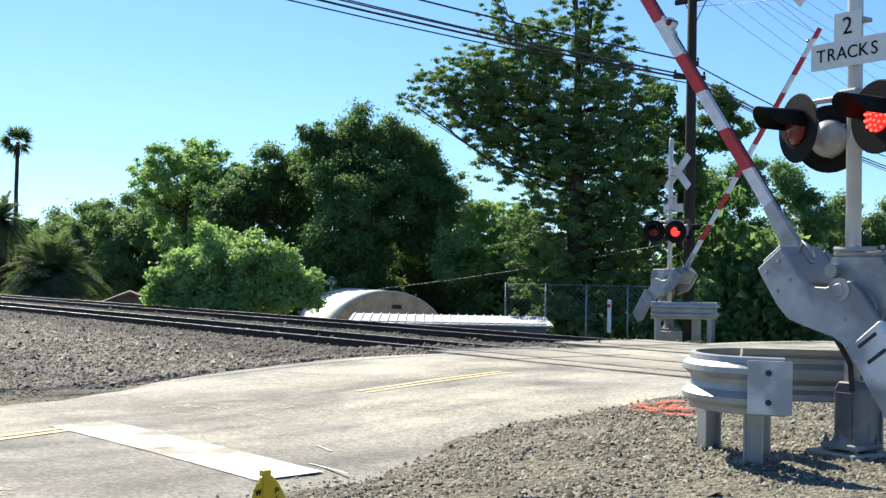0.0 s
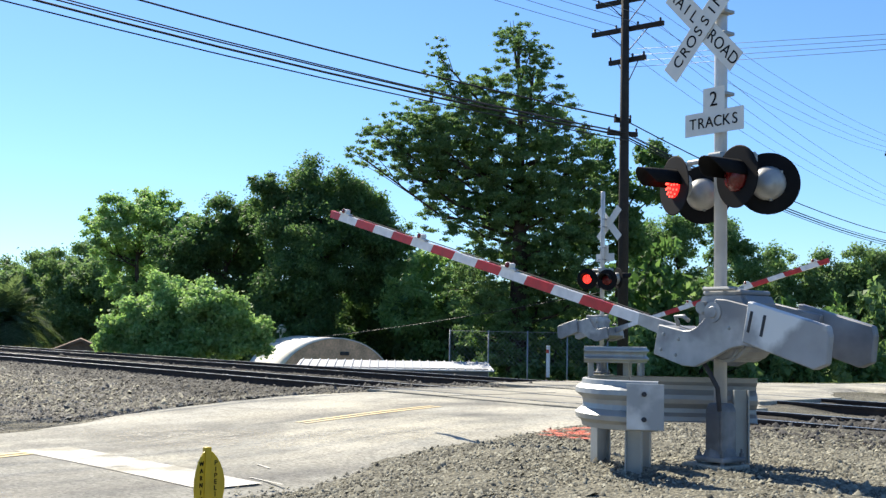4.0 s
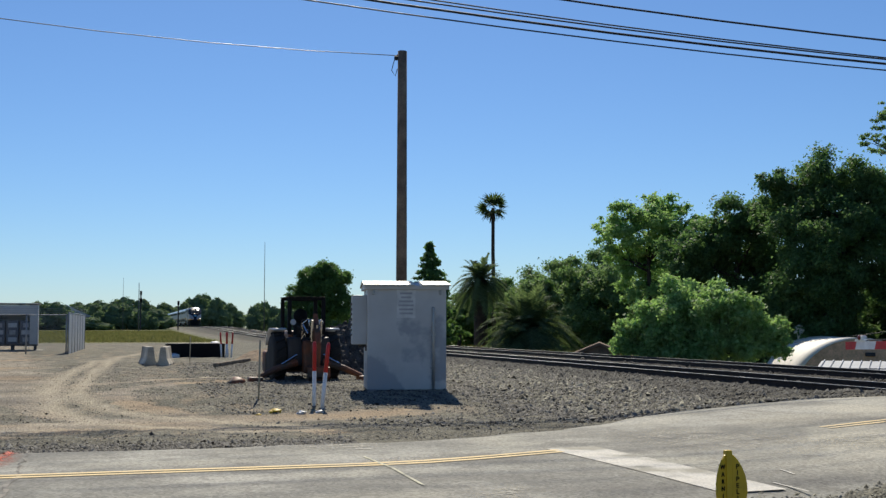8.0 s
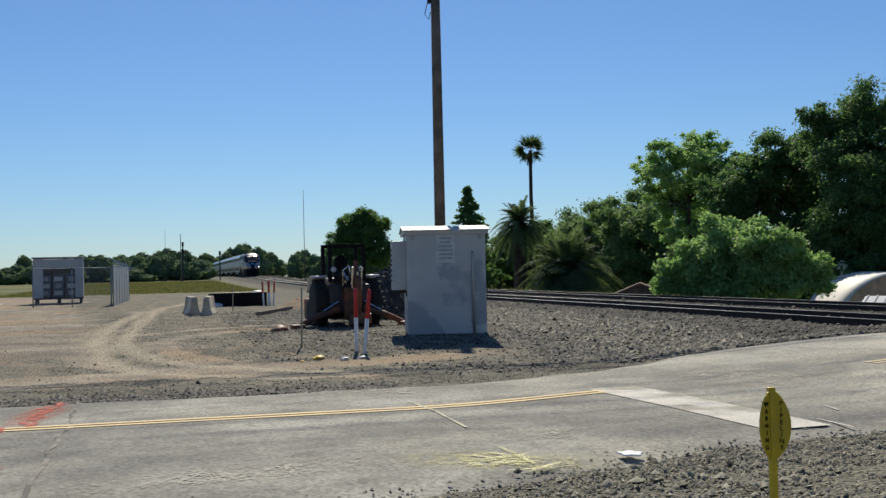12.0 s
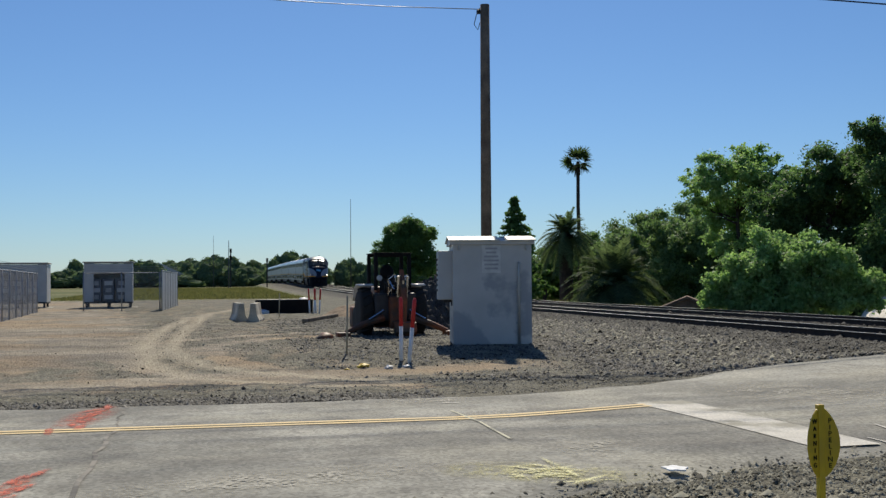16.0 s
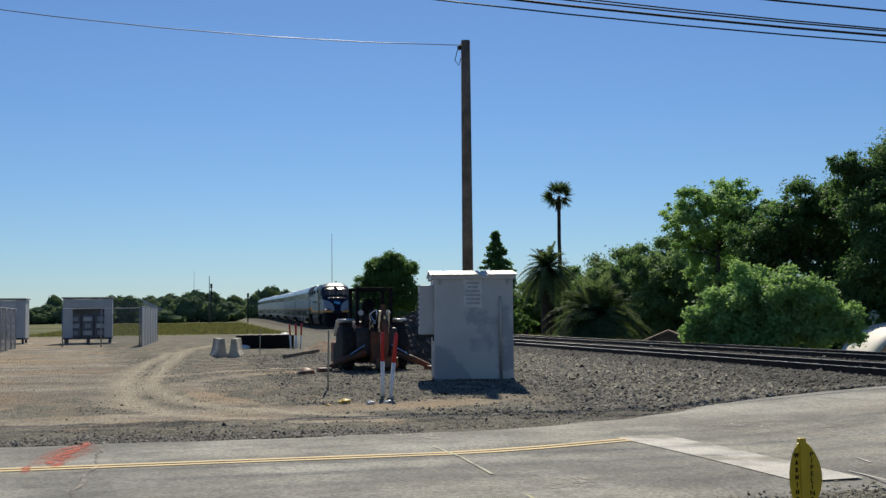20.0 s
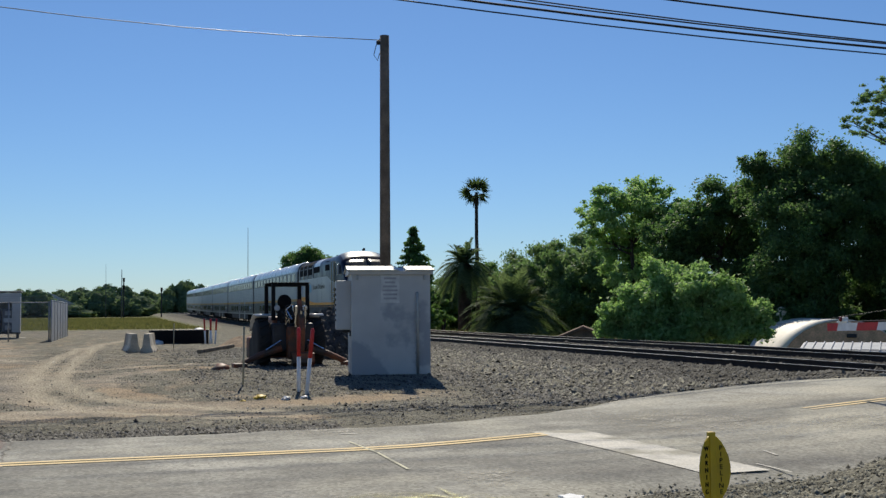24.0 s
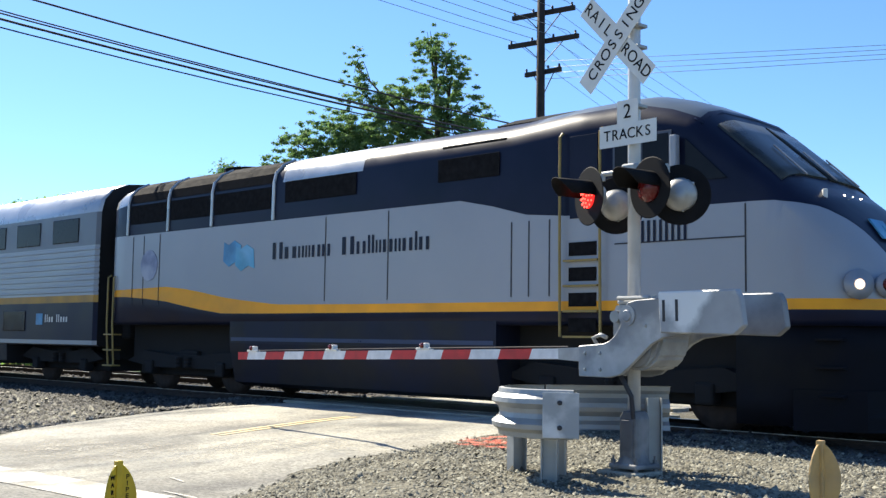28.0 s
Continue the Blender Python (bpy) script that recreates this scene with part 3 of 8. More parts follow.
# marks on the road
road_strip("yellow_mark", [(-12.67, 2.63), (-11.56, 2.7), (-10.27, 2.69)], 0.032, mat("pale_spray", (0.64, 0.61, 0.44), 0.9, scale=10, coords="World", second=(0.40, 0.38, 0.29), mask=(0.5, 0.64)), "pale yellow survey line sprayed on the road", "survey mark", 0.009)
def mist(name, cx, cy, a, b, turn, material, label, category="survey mark", lift=0.0065):
    """A thin oval film on the road, thinning out to its rim."""
    rings, seg = 5, 28
    c, s_ = math.cos(radians(turn)), math.sin(radians(turn))
    verts, fade = [(cx, cy, road_top(cx, cy) + lift)], [1.0]
    for r in range(1, rings + 1):
        for k in range(seg):
            u, v = a * r / rings * math.cos(2 * math.pi * k / seg), b * r / rings * math.sin(2 * math.pi * k / seg)
            x, y = cx + u * c - v * s_, cy + u * s_ + v * c
            verts.append((x, y, road_top(x, y) + lift))
            fade.append(1 - (r / rings) ** 1.5)
    faces = [(0, 1 + k, 1 + (k + 1) % seg) for k in range(seg)]
    for r in range(rings - 1):
        faces += [(1 + r * seg + k, 1 + (r + 1) * seg + k, 1 + (r + 1) * seg + (k + 1) % seg, 1 + r * seg + (k + 1) % seg) for k in range(seg)]
    ob = raw(name, verts, faces, material)
    ob.data.attributes.new("fade", "FLOAT", "POINT").data.foreach_set("value", fade)
    return tagged(ob, label, category, kind="structure")


mist("yellow_mist", -8.5, 2.5, 0.5, 0.95, -25, YELLOW_MIST, "dusty yellow survey spray on the road")
mist("red_mist", -13.2, -1.42, 1.3, 0.3, 174, RED_MIST, "dusty red survey spray on the road")
mist("red_mist", -8.8, -1.46, 0.5, 0.12, 174, RED_MIST, "dusty red survey spray on the road")
mist("road_dust", -14.0, 2.6, 0.5, 0.75, 0, PALE_DUST, "pale sandy dust on the asphalt", "dust")
mist("road_dust", -9.6, 3.3, 0.7, 0.4, 160, PALE_DUST, "pale worn patch on the asphalt", "dust")
mist("road_dust", -12.2, 2.9, 0.35, 0.9, 10, PALE_DUST, "pale worn patch on the asphalt", "dust")
mist("road_dust", -8.6, 0.4, 0.5, 1.6, 15, PALE_DUST, "pale worn patch on the asphalt", "dust")
mist("road_dust", -12.9, 7.2, 2.2, 1.0, 20, PALE_DUST, "pale sandy dust on the asphalt", "dust")
mist("road_dust", -11.4, 8.9, 1.2, 0.8, 40, PALE_DUST, "pale sandy dust on the asphalt", "dust")
r_ = np.random.default_rng(12)
for k in range(15):
    cx, cy = -8.5 + 0.24 * r_.normal(), 2.5 + 0.22 * r_.normal()
    mist("yellow_scribble", cx, cy, 0.16 + 0.2 * r_.random(), 0.02 + 0.018 * r_.random(), 80 + 22 * r_.normal(), YELLOW_PAINT, "yellow survey scribble sprayed on the road", lift=0.009 + 0.0003 * k)
mist("yellow_scribble", -8.6, 2.67, 0.62, 0.035, 2, YELLOW_PAINT, "yellow survey stroke sprayed on the road", lift=0.015)
r_ = np.random.default_rng(13)
for x0, y0, x1, y1, n in ((-12.0, -1.5, -14.4, -1.30, 12), (-8.2, -1.5, -9.2, -1.42, 5)):
    for k in range(n):
        u = k / (n - 1)
        mist("red_mark", x0 + (x1 - x0) * u + 0.05 * r_.normal(), y0 + (y1 - y0) * u + 0.05 * r_.normal(), 0.26 + 0.14 * r_.random(), 0.045 + 0.03 * r_.random(), 172 + 10 * r_.normal(), RED_PAINT, "red survey mark sprayed on the road", lift=0.009 + 0.0003 * k)
road_strip("white_mark", [(-13.62, 2.72), (-13.5, 2.9)], 0.05, WHITE_LINE, "short white tick sprayed on the road", "survey mark", 0.009)
r_ = np.random.default_rng(14)
for k in range(12):
    mist("red_mark", -9.65 + 0.22 * r_.normal(), 10.5 + 0.32 * r_.normal(), 0.2 + 0.16 * r_.random(), 0.07 + 0.04 * r_.random(), 23 + 50 * r_.normal(), RED_PAINT, "red survey mark at the road edge", lift=0.012 + 0.0003 * k)
TAR = mat("tar_crack", (0.10, 0.093, 0.08), 0.85, var=0.3, scale=6, coords="World", second=(0.27, 0.245, 0.2), mask=(0.42, 0.55))
rng = np.random.default_rng(21)
for x0, y0, x1, y1, w in ((-12.1, -1.02, -7.3, -1.02, 0.045), (-14.7, -1.1, -12.1, -1.02, 0.02)):
    n = 16
    pts = [(x0 + (x1 - x0) * k / n + rng.normal() * 0.02, y0 + (y1 - y0) * k / n + rng.normal() * 0.02) for k in range(n + 1)]
    road_strip("road_crack", pts, w, TAR, "dark sealed crack in the asphalt", "road crack", 0.006)
bm = B()
prism(bm, [(0.11 * (1 + 0.2 * math.sin(5 * a)) * math.cos(a), 0.09 * (1 + 0.2 * math.sin(5 * a)) * math.sin(a)) for a in (2 * math.pi * k / 20 for k in range(20))], 0.0, 0.012, "z")
tagged(new("paper_scrap", mesh_of("paper_scrap", bm, mat("paper", (0.85, 0.85, 0.83), 0.8, scale=9))), "white star-shaped scrap lying at the road edge", "litter").matrix_basis = pose(-8.37, 3.53, float(road_z(3.5)) + 0.02)

for pts in ([(-9.6, 5.96), (-9.05, 5.98)], [(-10.33, 6.5), (-9.98, 6.44)]):
    road_strip("white_mark", pts, 0.028, WHITE_LINE, "short white paint mark beside the stop line", "road marking", 0.008)
# ---- crossing signal with gate ----
PATCHY = mat("patchy_grey_paint", (0.34, 0.345, 0.35), 0.5, 0.2, var=0.1, scale=3, second=(0.72, 0.72, 0.70), mask=(0.50, 0.60))
MAST = mat("silver_mast", (0.60, 0.605, 0.60), 0.45, 0.3, var=0.08, scale=3, second=(0.46, 0.465, 0.46))
WEIGHT = mat("dull_weight", (0.24, 0.245, 0.25), 0.55, 0.3, var=0.12, scale=3, second=(0.40, 0.40, 0.40))
BOX_GREY = mat("dull_grey_casting", (0.15, 0.155, 0.16), 0.6, 0.2, var=0.15, scale=5, second=(0.30, 0.30, 0.30))
def text_on(name, body, size, material, parent, m, label=""):
    cu = bpy.data.curves.new(name, "FONT")
    cu.body, cu.size, cu.align_x, cu.align_y, cu.extrude = body, size, "CENTER", "CENTER", 0.002
    tmp = bpy.data.objects.new(name, cu)
    scene.collection.objects.link(tmp)
    me = bpy.data.meshes.new_from_object(tmp.evaluated_get(bpy.context.evaluated_depsgraph_get()))
    bpy.data.objects.remove(tmp)
    me.materials.clear()
    me.materials.append(material)
    ob = new(name, me)
    ob.parent, ob.matrix_basis = parent, m
    return tagged(ob, label)


LENS = [(0.005, -0.045), (0.08, -0.035), (0.145, -0.008), (0.15, 0.0), (0.0, 0.0)]
FLASHERS = []   # added shutters, their lamps' poses and the side on which the lamp stands: 0 left, 1 right as the driver sees it


def flashing_light(parent, m, side):
    """One lamp: a round black background, lit diodes under a red lens, an added shutter that hides their steady glow
    between flashes, a hood and a domed grey back. It faces local -y.
    """
    head = part("flashing_light", lathe(B(), [(0.02, 0.0), (0.295, 0.0), (0.305, 0.006), (0.295, 0.012), (0.02, 0.012)], 32), BLACK, parent, "round black signal background", m=m)
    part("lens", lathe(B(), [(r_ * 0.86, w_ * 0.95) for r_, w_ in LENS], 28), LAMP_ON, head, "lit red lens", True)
    dot = None
    for rr, nn in ((0.035, 5), (0.075, 9), (0.115, 13)):
        for k in range(nn):
            a = 2 * math.pi * k / nn
            at_ = pose(rr * math.cos(a), -0.045 + 1.8 * rr * rr, rr * math.sin(a))
            if dot is None:
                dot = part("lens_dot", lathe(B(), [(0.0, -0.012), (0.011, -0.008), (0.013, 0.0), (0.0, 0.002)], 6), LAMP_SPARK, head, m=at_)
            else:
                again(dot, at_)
    cover = part("shutter", lathe(B(), [(r_, w_ * 1.1) for r_, w_ in LENS[:3]] + [(0.15, 0.02), (0.142, 0.02), (0.135, -0.004), (0.0, -0.036)], 28), LAMP_OFF, parent, "added dark red cover that hides the lit lens between flashes", True, m=m @ pose(0, -0.022, 0))
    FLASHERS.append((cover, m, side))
    bm = B()
    rings = []
    for k in range(17):
        a = math.radians(-92 + 184 * k / 16)
        out = 0.36 * (0.3 + 0.7 * math.cos(a * 0.8) ** 0.6)
        c, s = math.sin(a), math.cos(a)
        rings.append([(0.165 * c, -0.0, 0.165 * s), (0.16 * c, -out - 0.04, 0.16 * s + 0.01), (0.152 * c, -out - 0.04, 0.152 * s + 0.01), (0.157 * c, 0.0, 0.157 * s)])
    loft(bm, rings)
    bmesh.ops.recalc_face_normals(bm, faces=bm.faces)
    part("hood", bm, BLACK, head, "black visor", True)
    part("lamp_housing", lathe(B(), [(0.165, 0.012), (0.17, 0.03), (0.155, 0.09), (0.115, 0.15), (0.06, 0.18), (0.0, 0.185)], 24), BACK_GREY, head, "domed grey lamp housing", True)
    for a in (20, 140, 260):
        p = Vector((0.165 * math.cos(radians(a)), 0.05, 0.165 * math.sin(radians(a))))
        part("latch", box(B(), p, (0.03, 0.03, 0.03), 0.006), GALV, head)
    return head




def crossbuck(parent, m):
    xb = part("crossbuck", box(B(), (0, 0, 0), (0.01, 0.012, 0.01)), GALV, parent, m=m)
    for tilt, words, off in ((46, (("CROSSING", 0.0),), -0.012), (-46, (("RAIL", -0.36), ("ROAD", 0.36)), 0.0)):
        bm = B()
        box(bm, (0, 0, 0), (1.22, 0.006, 0.228), 0.002)
        r = Euler((0, -radians(tilt), 0)).to_matrix().to_4x4()
        bl = part("blade", bm, SIGN_WHITE, xb, "white crossbuck blade with black letters", m=Matrix.Translation((0, off, 0)) @ r)
        for w, at in words:
            for k, ch in enumerate(w):
                x = at + (k - (len(w) - 1) / 2) * 0.126
                text_on("letter", ch, 0.17, BLACK, xb, Matrix.Translation((0, off, 0)) @ r @ pose(x, -0.005, 0, 90, 0, 0))
    return xb


def tracks_sign(parent, m):
    bm = B()
    prism(bm, [(-0.37, -0.115), (0.37, -0.115), (0.37, 0.115), (0.135, 0.115), (0.135, 0.35), (-0.135, 0.35), (-0.135, 0.115), (-0.37, 0.115)], -0.003, 0.003, "y")
    s = part("tracks_sign", bm, SIGN_WHITE, parent, "white inverted-T sign reading 2 TRACKS", m=m)
    text_on("numeral", "2", 0.21, BLACK, s, pose(0, -0.006, 0.225, 90, 0, 0))
    for k, ch in enumerate("TRACKS"):
        text_on("letter", ch, 0.155, BLACK, s, pose((k - 2.5) * 0.106, -0.006, 0.0, 90, 0, 0))
    return s


def gate_arm(parent, length):
    """Arm along local -x from the pivot, with red and white sheeting and three lamps on top."""
    arm = thing("gate_arm", "", "")
    arm.parent = parent
    bracket = [(0.30, 0.15), (0.2, 0.13), (0.15, 0.04), (0.1, -0.1), (0.03, -0.19), (-0.04, -0.24), (-0.12, -0.265), (-0.45, -0.283), (-0.45, -0.59), (-0.05, -0.6), (0.1, -0.57), (0.2, -0.5), (0.33, -0.40), (0.48, -0.28), (0.62, -0.22), (0.95, -0.19), (0.95, 0.17)]
    for y0, y1 in ((-0.34, -0.29), (0.27, 0.32)):
        bm = B()
        prism(bm, bracket, y0, y1, "y")
        bmesh.ops.bevel(bm, geom=list(bm.edges), offset=0.008, segments=1, affect="EDGES")
        br = part("arm_bracket", bm, ALU, arm, "grey cast arm bracket swept down to the arm")
        for bx, bz in ((-0.36, -0.36), (-0.36, -0.52), (-0.16, -0.36), (-0.16, -0.52), (0.22, -0.05), (0.42, -0.1)):
            part("bolt", lathe(B(), [(0.0, -0.016), (0.018, -0.012), (0.02, 0.0), (0.0, 0.004)], 6), GALV, br, m=pose(bx, y0, bz))
    part("pivot_cap", lathe(B(), [(0.0, -0.025), (0.05, -0.025), (0.06, -0.012), (0.1, -0.012), (0.1, 0.0), (0.0, 0.0)], 20), ALU, arm, "round pivot cap", m=pose(0.2, -0.34, 0.0))
    bm = B()
    prism(bm, [(-0.50, -0.30), (-0.10, -0.30), (-0.10, -0.54), (-0.50, -0.54)], -0.29, 0.27, "y")
    bmesh.ops.bevel(bm, geom=list(bm.edges), offset=0.01, segments=1, affect="EDGES")
    part("arm_clamp", bm, ALU, arm, "grey clamp that holds the arm")
    bm = B()
    prism(bm, [(-1.02, -0.30), (-0.3, -0.29), (-0.3, -0.47), (-1.02, -0.42)], -0.034, 0.034, "y")
    part("arm_butt", bm, ALU, arm, "bare grey arm end")
    part("arm_hook", tube(B(), [(-0.40, -0.1, -0.28), (-0.46, -0.1, -0.2), (-0.36, -0.1, -0.17), (-0.28, -0.1, -0.2)], 0.022, 8), GALV, arm, "bent grey hook", True)
    z, sl, h = -0.36, 0.05, 0.112
    cuts = [0.98, 1.47] + [1.47 + 0.498 * k for k in range(1, 13)] + [length]
    for k, (x, e) in enumerate(zip(cuts, cuts[1:])):
        bm = B()
        tip = 0.0 if e == length else sl
        loft(bm, [[(-x + (sl if v > 0 else 0), u, z + v) for u, v in ((-0.028, -h / 2), (0.028, -h / 2), (0.028, h / 2), (-0.028, h / 2))],
                  [(-e + (tip if v > 0 else 0), u, z + v) for u, v in ((-0.028, -h / 2), (0.028, -h / 2), (0.028, h / 2), (-0.028, h / 2))]])
        bmesh.ops.recalc_face_normals(bm, faces=bm.faces)
        part("arm_band", bm, RED_TAPE if k % 2 else WHITE_TAPE, arm, "red band" if k % 2 else "white band")
    for at in (7.3, 5.25, 3.3):
        bm = B()
        box(bm, (-at, 0, z + 0.07), (0.26, 0.08, 0.03), 0.008)
        box(bm, (-at, 0, z + 0.105), (0.12, 0.085, 0.07), 0.016)
        lamp = part("gate_lamp", bm, SIGN_WHITE, arm, "small pale gate lamp on the arm")
        part("lamp_lens", lathe(B(), [(0.03, -0.06), (0.034, -0.05), (0.034, 0.05), (0.03, 0.06), (0.0, 0.064)], 14), LAMP_OFF, lamp, "dark red lamp lens", True, m=pose(-at, 0, z + 0.11))
    part("lamp_cable", tube(B(), [(-7.3, 0.0, z + 0.075), (-5.25, 0.0, z + 0.08), (-3.3, 0.0, z + 0.08), (-0.9, 0.0, z + 0.075)], 0.008, 5), WIRE, arm, "thin black lamp cable")
    # counterweight plates behind the pivot
    for y, mt, end in ((-0.385, PATCHY, 1.55), (0.36, WEIGHT, 1.5)):
        bm = B()
        prism(bm, [(0.64, 0.21), (end - 0.04, 0.195), (end, 0.12), (end + 0.03, -0.13), (end - 0.08, -0.21), (0.66, -0.175)], y - 0.04, y + 0.04, "y")
        bmesh.ops.bevel(bm, geom=list(bm.edges), offset=0.012, segments=1, affect="EDGES")
        cw = part("counterweight", bm, mt, arm, "grey counterweight plate with patches of white paint" if y < 0 else "dull grey counterweight plate")
        for x in (0.71, 0.86):
            part("slot", box(B(), (x, y - 0.042, 0.03), (0.03, 0.008, 0.2), 0.003), DARK_METAL, cw)
    part("cross_bar", box(B(), (0.75, 0, 0.0), (0.12, 0.62, 0.12), 0.02), ALU, arm, "steel bar between the weights")
    return arm


def crossing_signal(m, label, length):
    sg = thing("crossing_signal", label, "crossing signal", m, "crossing signals")
    bm = B()
    lathe(bm, [(0.064, 0.05), (0.064, 5.3), (0.05, 5.33), (0.0, 5.34)], 20, "z")
    part("mast", bm, MAST, sg, "silver signal mast", True)
    bm = B()
    box(bm, (-0.06, 0, -0.13), (0.5, 0.44, 0.34), 0.02)
    part("foundation", bm, CONCRETE, sg, "concrete footing")
    bm = B()
    box(bm, (0, 0, 0.09), (0.36, 0.36, 0.05), 0.015)
    lathe(bm, [(0.17, 0.1), (0.13, 0.2), (0.1, 0.42), (0.1, 0.5)], 16, "z")
    part("base_casting", bm, BOX_GREY, sg, "bolted base casting")
    bm = B()
    prism(bm, [(-0.09, 0.13), (0.12, 0.13), (0.12, 0.56), (0.08, 0.63), (-0.05, 0.63), (-0.09, 0.56)], -0.12, 0.1, "y")
    bmesh.ops.bevel(bm, geom=list(bm.edges), offset=0.012, segments=1, affect="EDGES")
    part("junction_box", bm, BOX_GREY, sg, "dull grey junction box round the mast foot")
    part("junction_lid", box(B(), (0.015, -0.126, 0.36), (0.15, 0.012, 0.36), 0.004), BOX_GREY, sg)
    for bx, by in ((-0.145, -0.145), (0.145, -0.145), (-0.145, 0.145), (0.145, 0.145)):
        part("anchor_bolt", lathe(B(), [(0.024, 0.04), (0.024, 0.15), (0.012, 0.15), (0.012, 0.19), (0.0, 0.19)], 6, "z"), BOX_GREY, sg, m=pose(bx, by, 0))
    # mechanism: a deep casting with a belly and a flanged lid
    bm = B()
    prism(bm, [(-0.04, 1.70), (0.44, 1.70), (0.52, 1.58), (0.53, 1.34), (0.47, 1.16), (0.36, 1.06), (0.22, 1.03), (0.08, 1.06), (-0.04, 1.18), (-0.1, 1.36), (-0.1, 1.6)], -0.23, 0.23, "y")
    bmesh.ops.bevel(bm, geom=list(bm.edges), offset=0.03, segments=2, affect="EDGES")
    mech = part("gate_mechanism", bm, ALU, sg, "rounded grey gate mechanism case")
    part("lid", box(B(), (0.2, 0, 1.705), (0.48, 0.44, 0.05), 0.02), ALU, mech, "flanged case lid")
    part("hinge", tube(B(), [(0.0, -0.25, 1.74), (0.4, -0.25, 1.74)], 0.02, 8), GALV, mech)
    for x in (-0.02, 0.2, 0.42):
        part("lid_bolt", lathe(B(), [(0.022, 1.74), (0.022, 1.765), (0.0, 1.77)], 6, "z"), GALV, mech, m=pose(x, -0.2, 0))
    part("belly_flange", lathe(B(), [(0.17, -0.25), (0.19, -0.24), (0.19, -0.22), (0.0, -0.2)], 20), ALU, mech, "round inspection cover", True, m=pose(0.22, 0, 1.25))
    bm = B()
    lathe(bm, [(0.06, -0.30), (0.06, 0.28)], 18, "y")
    part("shaft", bm, GALV, mech, m=pose(0, 0, 1.56))
    bm = B()
    tube(bm, [(-0.12, -0.14, 1.3), (-0.1, -0.2, 1.1), (0.04, -0.2, 0.92), (0.1, -0.16, 0.78), (0.09, -0.12, 0.56)], 0.024, 10)
    part("conduit", bm, DARK_METAL, sg)
    # lamps on their cross arm
    bm = B()
    tube(bm, [(-0.42, 0, 3.05), (0.42, 0, 3.05)], 0.026, 10)
    tube(bm, [(-0.42, 0, 3.05), (-0.42, 0, 2.98)], 0.026, 10)
    tube(bm, [(0.42, 0, 3.05), (0.42, 0, 2.98)], 0.026, 10)
    box(bm, (0, 0, 3.05), (0.18, 0.2, 0.12), 0.02)
    part("cross_arm", bm, GALV, sg, "lamp cross arm")
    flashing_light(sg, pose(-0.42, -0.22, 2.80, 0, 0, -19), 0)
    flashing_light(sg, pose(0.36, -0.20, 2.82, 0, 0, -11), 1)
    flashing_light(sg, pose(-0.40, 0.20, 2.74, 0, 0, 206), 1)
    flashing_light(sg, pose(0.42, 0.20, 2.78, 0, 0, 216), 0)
    tracks_sign(sg, pose(-0.0, -0.105, 3.41))
    crossbuck(sg, pose(-0.13, -0.12, 4.40))
    for z in (3.35, 3.69, 4.3, 4.52):
        part("sign_clamp", box(B(), (0.03, -0.02, z), (0.2, 0.15, 0.035), 0.006), GALV, sg)
    arm = gate_arm(sg, length)
    arm.matrix_basis = pose(0, 0, 1.56)
    return sg, arm


SIG = (-6.58, 9.43, 0.2)
signal_near, arm_near = crossing_signal(pose(*SIG, 0, 0, -5), "silver railroad crossing signal with red lamps and lowering gate", 7.7)
signal_far, arm_far = crossing_signal(pose(-21.5, 25.0, 0.26, 0, 0, 175), "far railroad crossing signal beyond the tracks", 7.7)

# ---- guard rails, poles and cables ----
W_BEAM = [(u * 1.35, v * 1.5) for u, v in [(0.0, 0.155), (0.028, 0.15), (0.035, 0.12), (0.075, 0.095), (0.08, 0.065), (0.03, 0.03), (0.022, 0.0), (0.03, -0.03), (0.08, -0.065), (0.075, -0.095), (0.035, -0.12), (0.028, -0.15), (0.0, -0.155)]]


def w_beam(bm, path, z, out=1.0):
    """A corrugated beam, standing along a path of (x, y)."""
    rows = []
    for i, p in enumerate(path):
        a, c = Vector(path[max(0, i - 1)]), Vector(path[min(len(path) - 1, i + 1)])
        d = (c - a).normalized()
        n = Vector((d.y, -d.x)) * out
        rows.append([(p[0] + n.x * u, p[1] + n.y * u, z + v) for u, v in W_BEAM] + [(p[0] + n.x * (u - 0.006), p[1] + n.y * (u - 0.006), z + v) for u, v in reversed(W_BEAM)])
    loft(bm, rows)
    bmesh.ops.recalc_face_normals(bm, faces=bm.faces)
    return bm


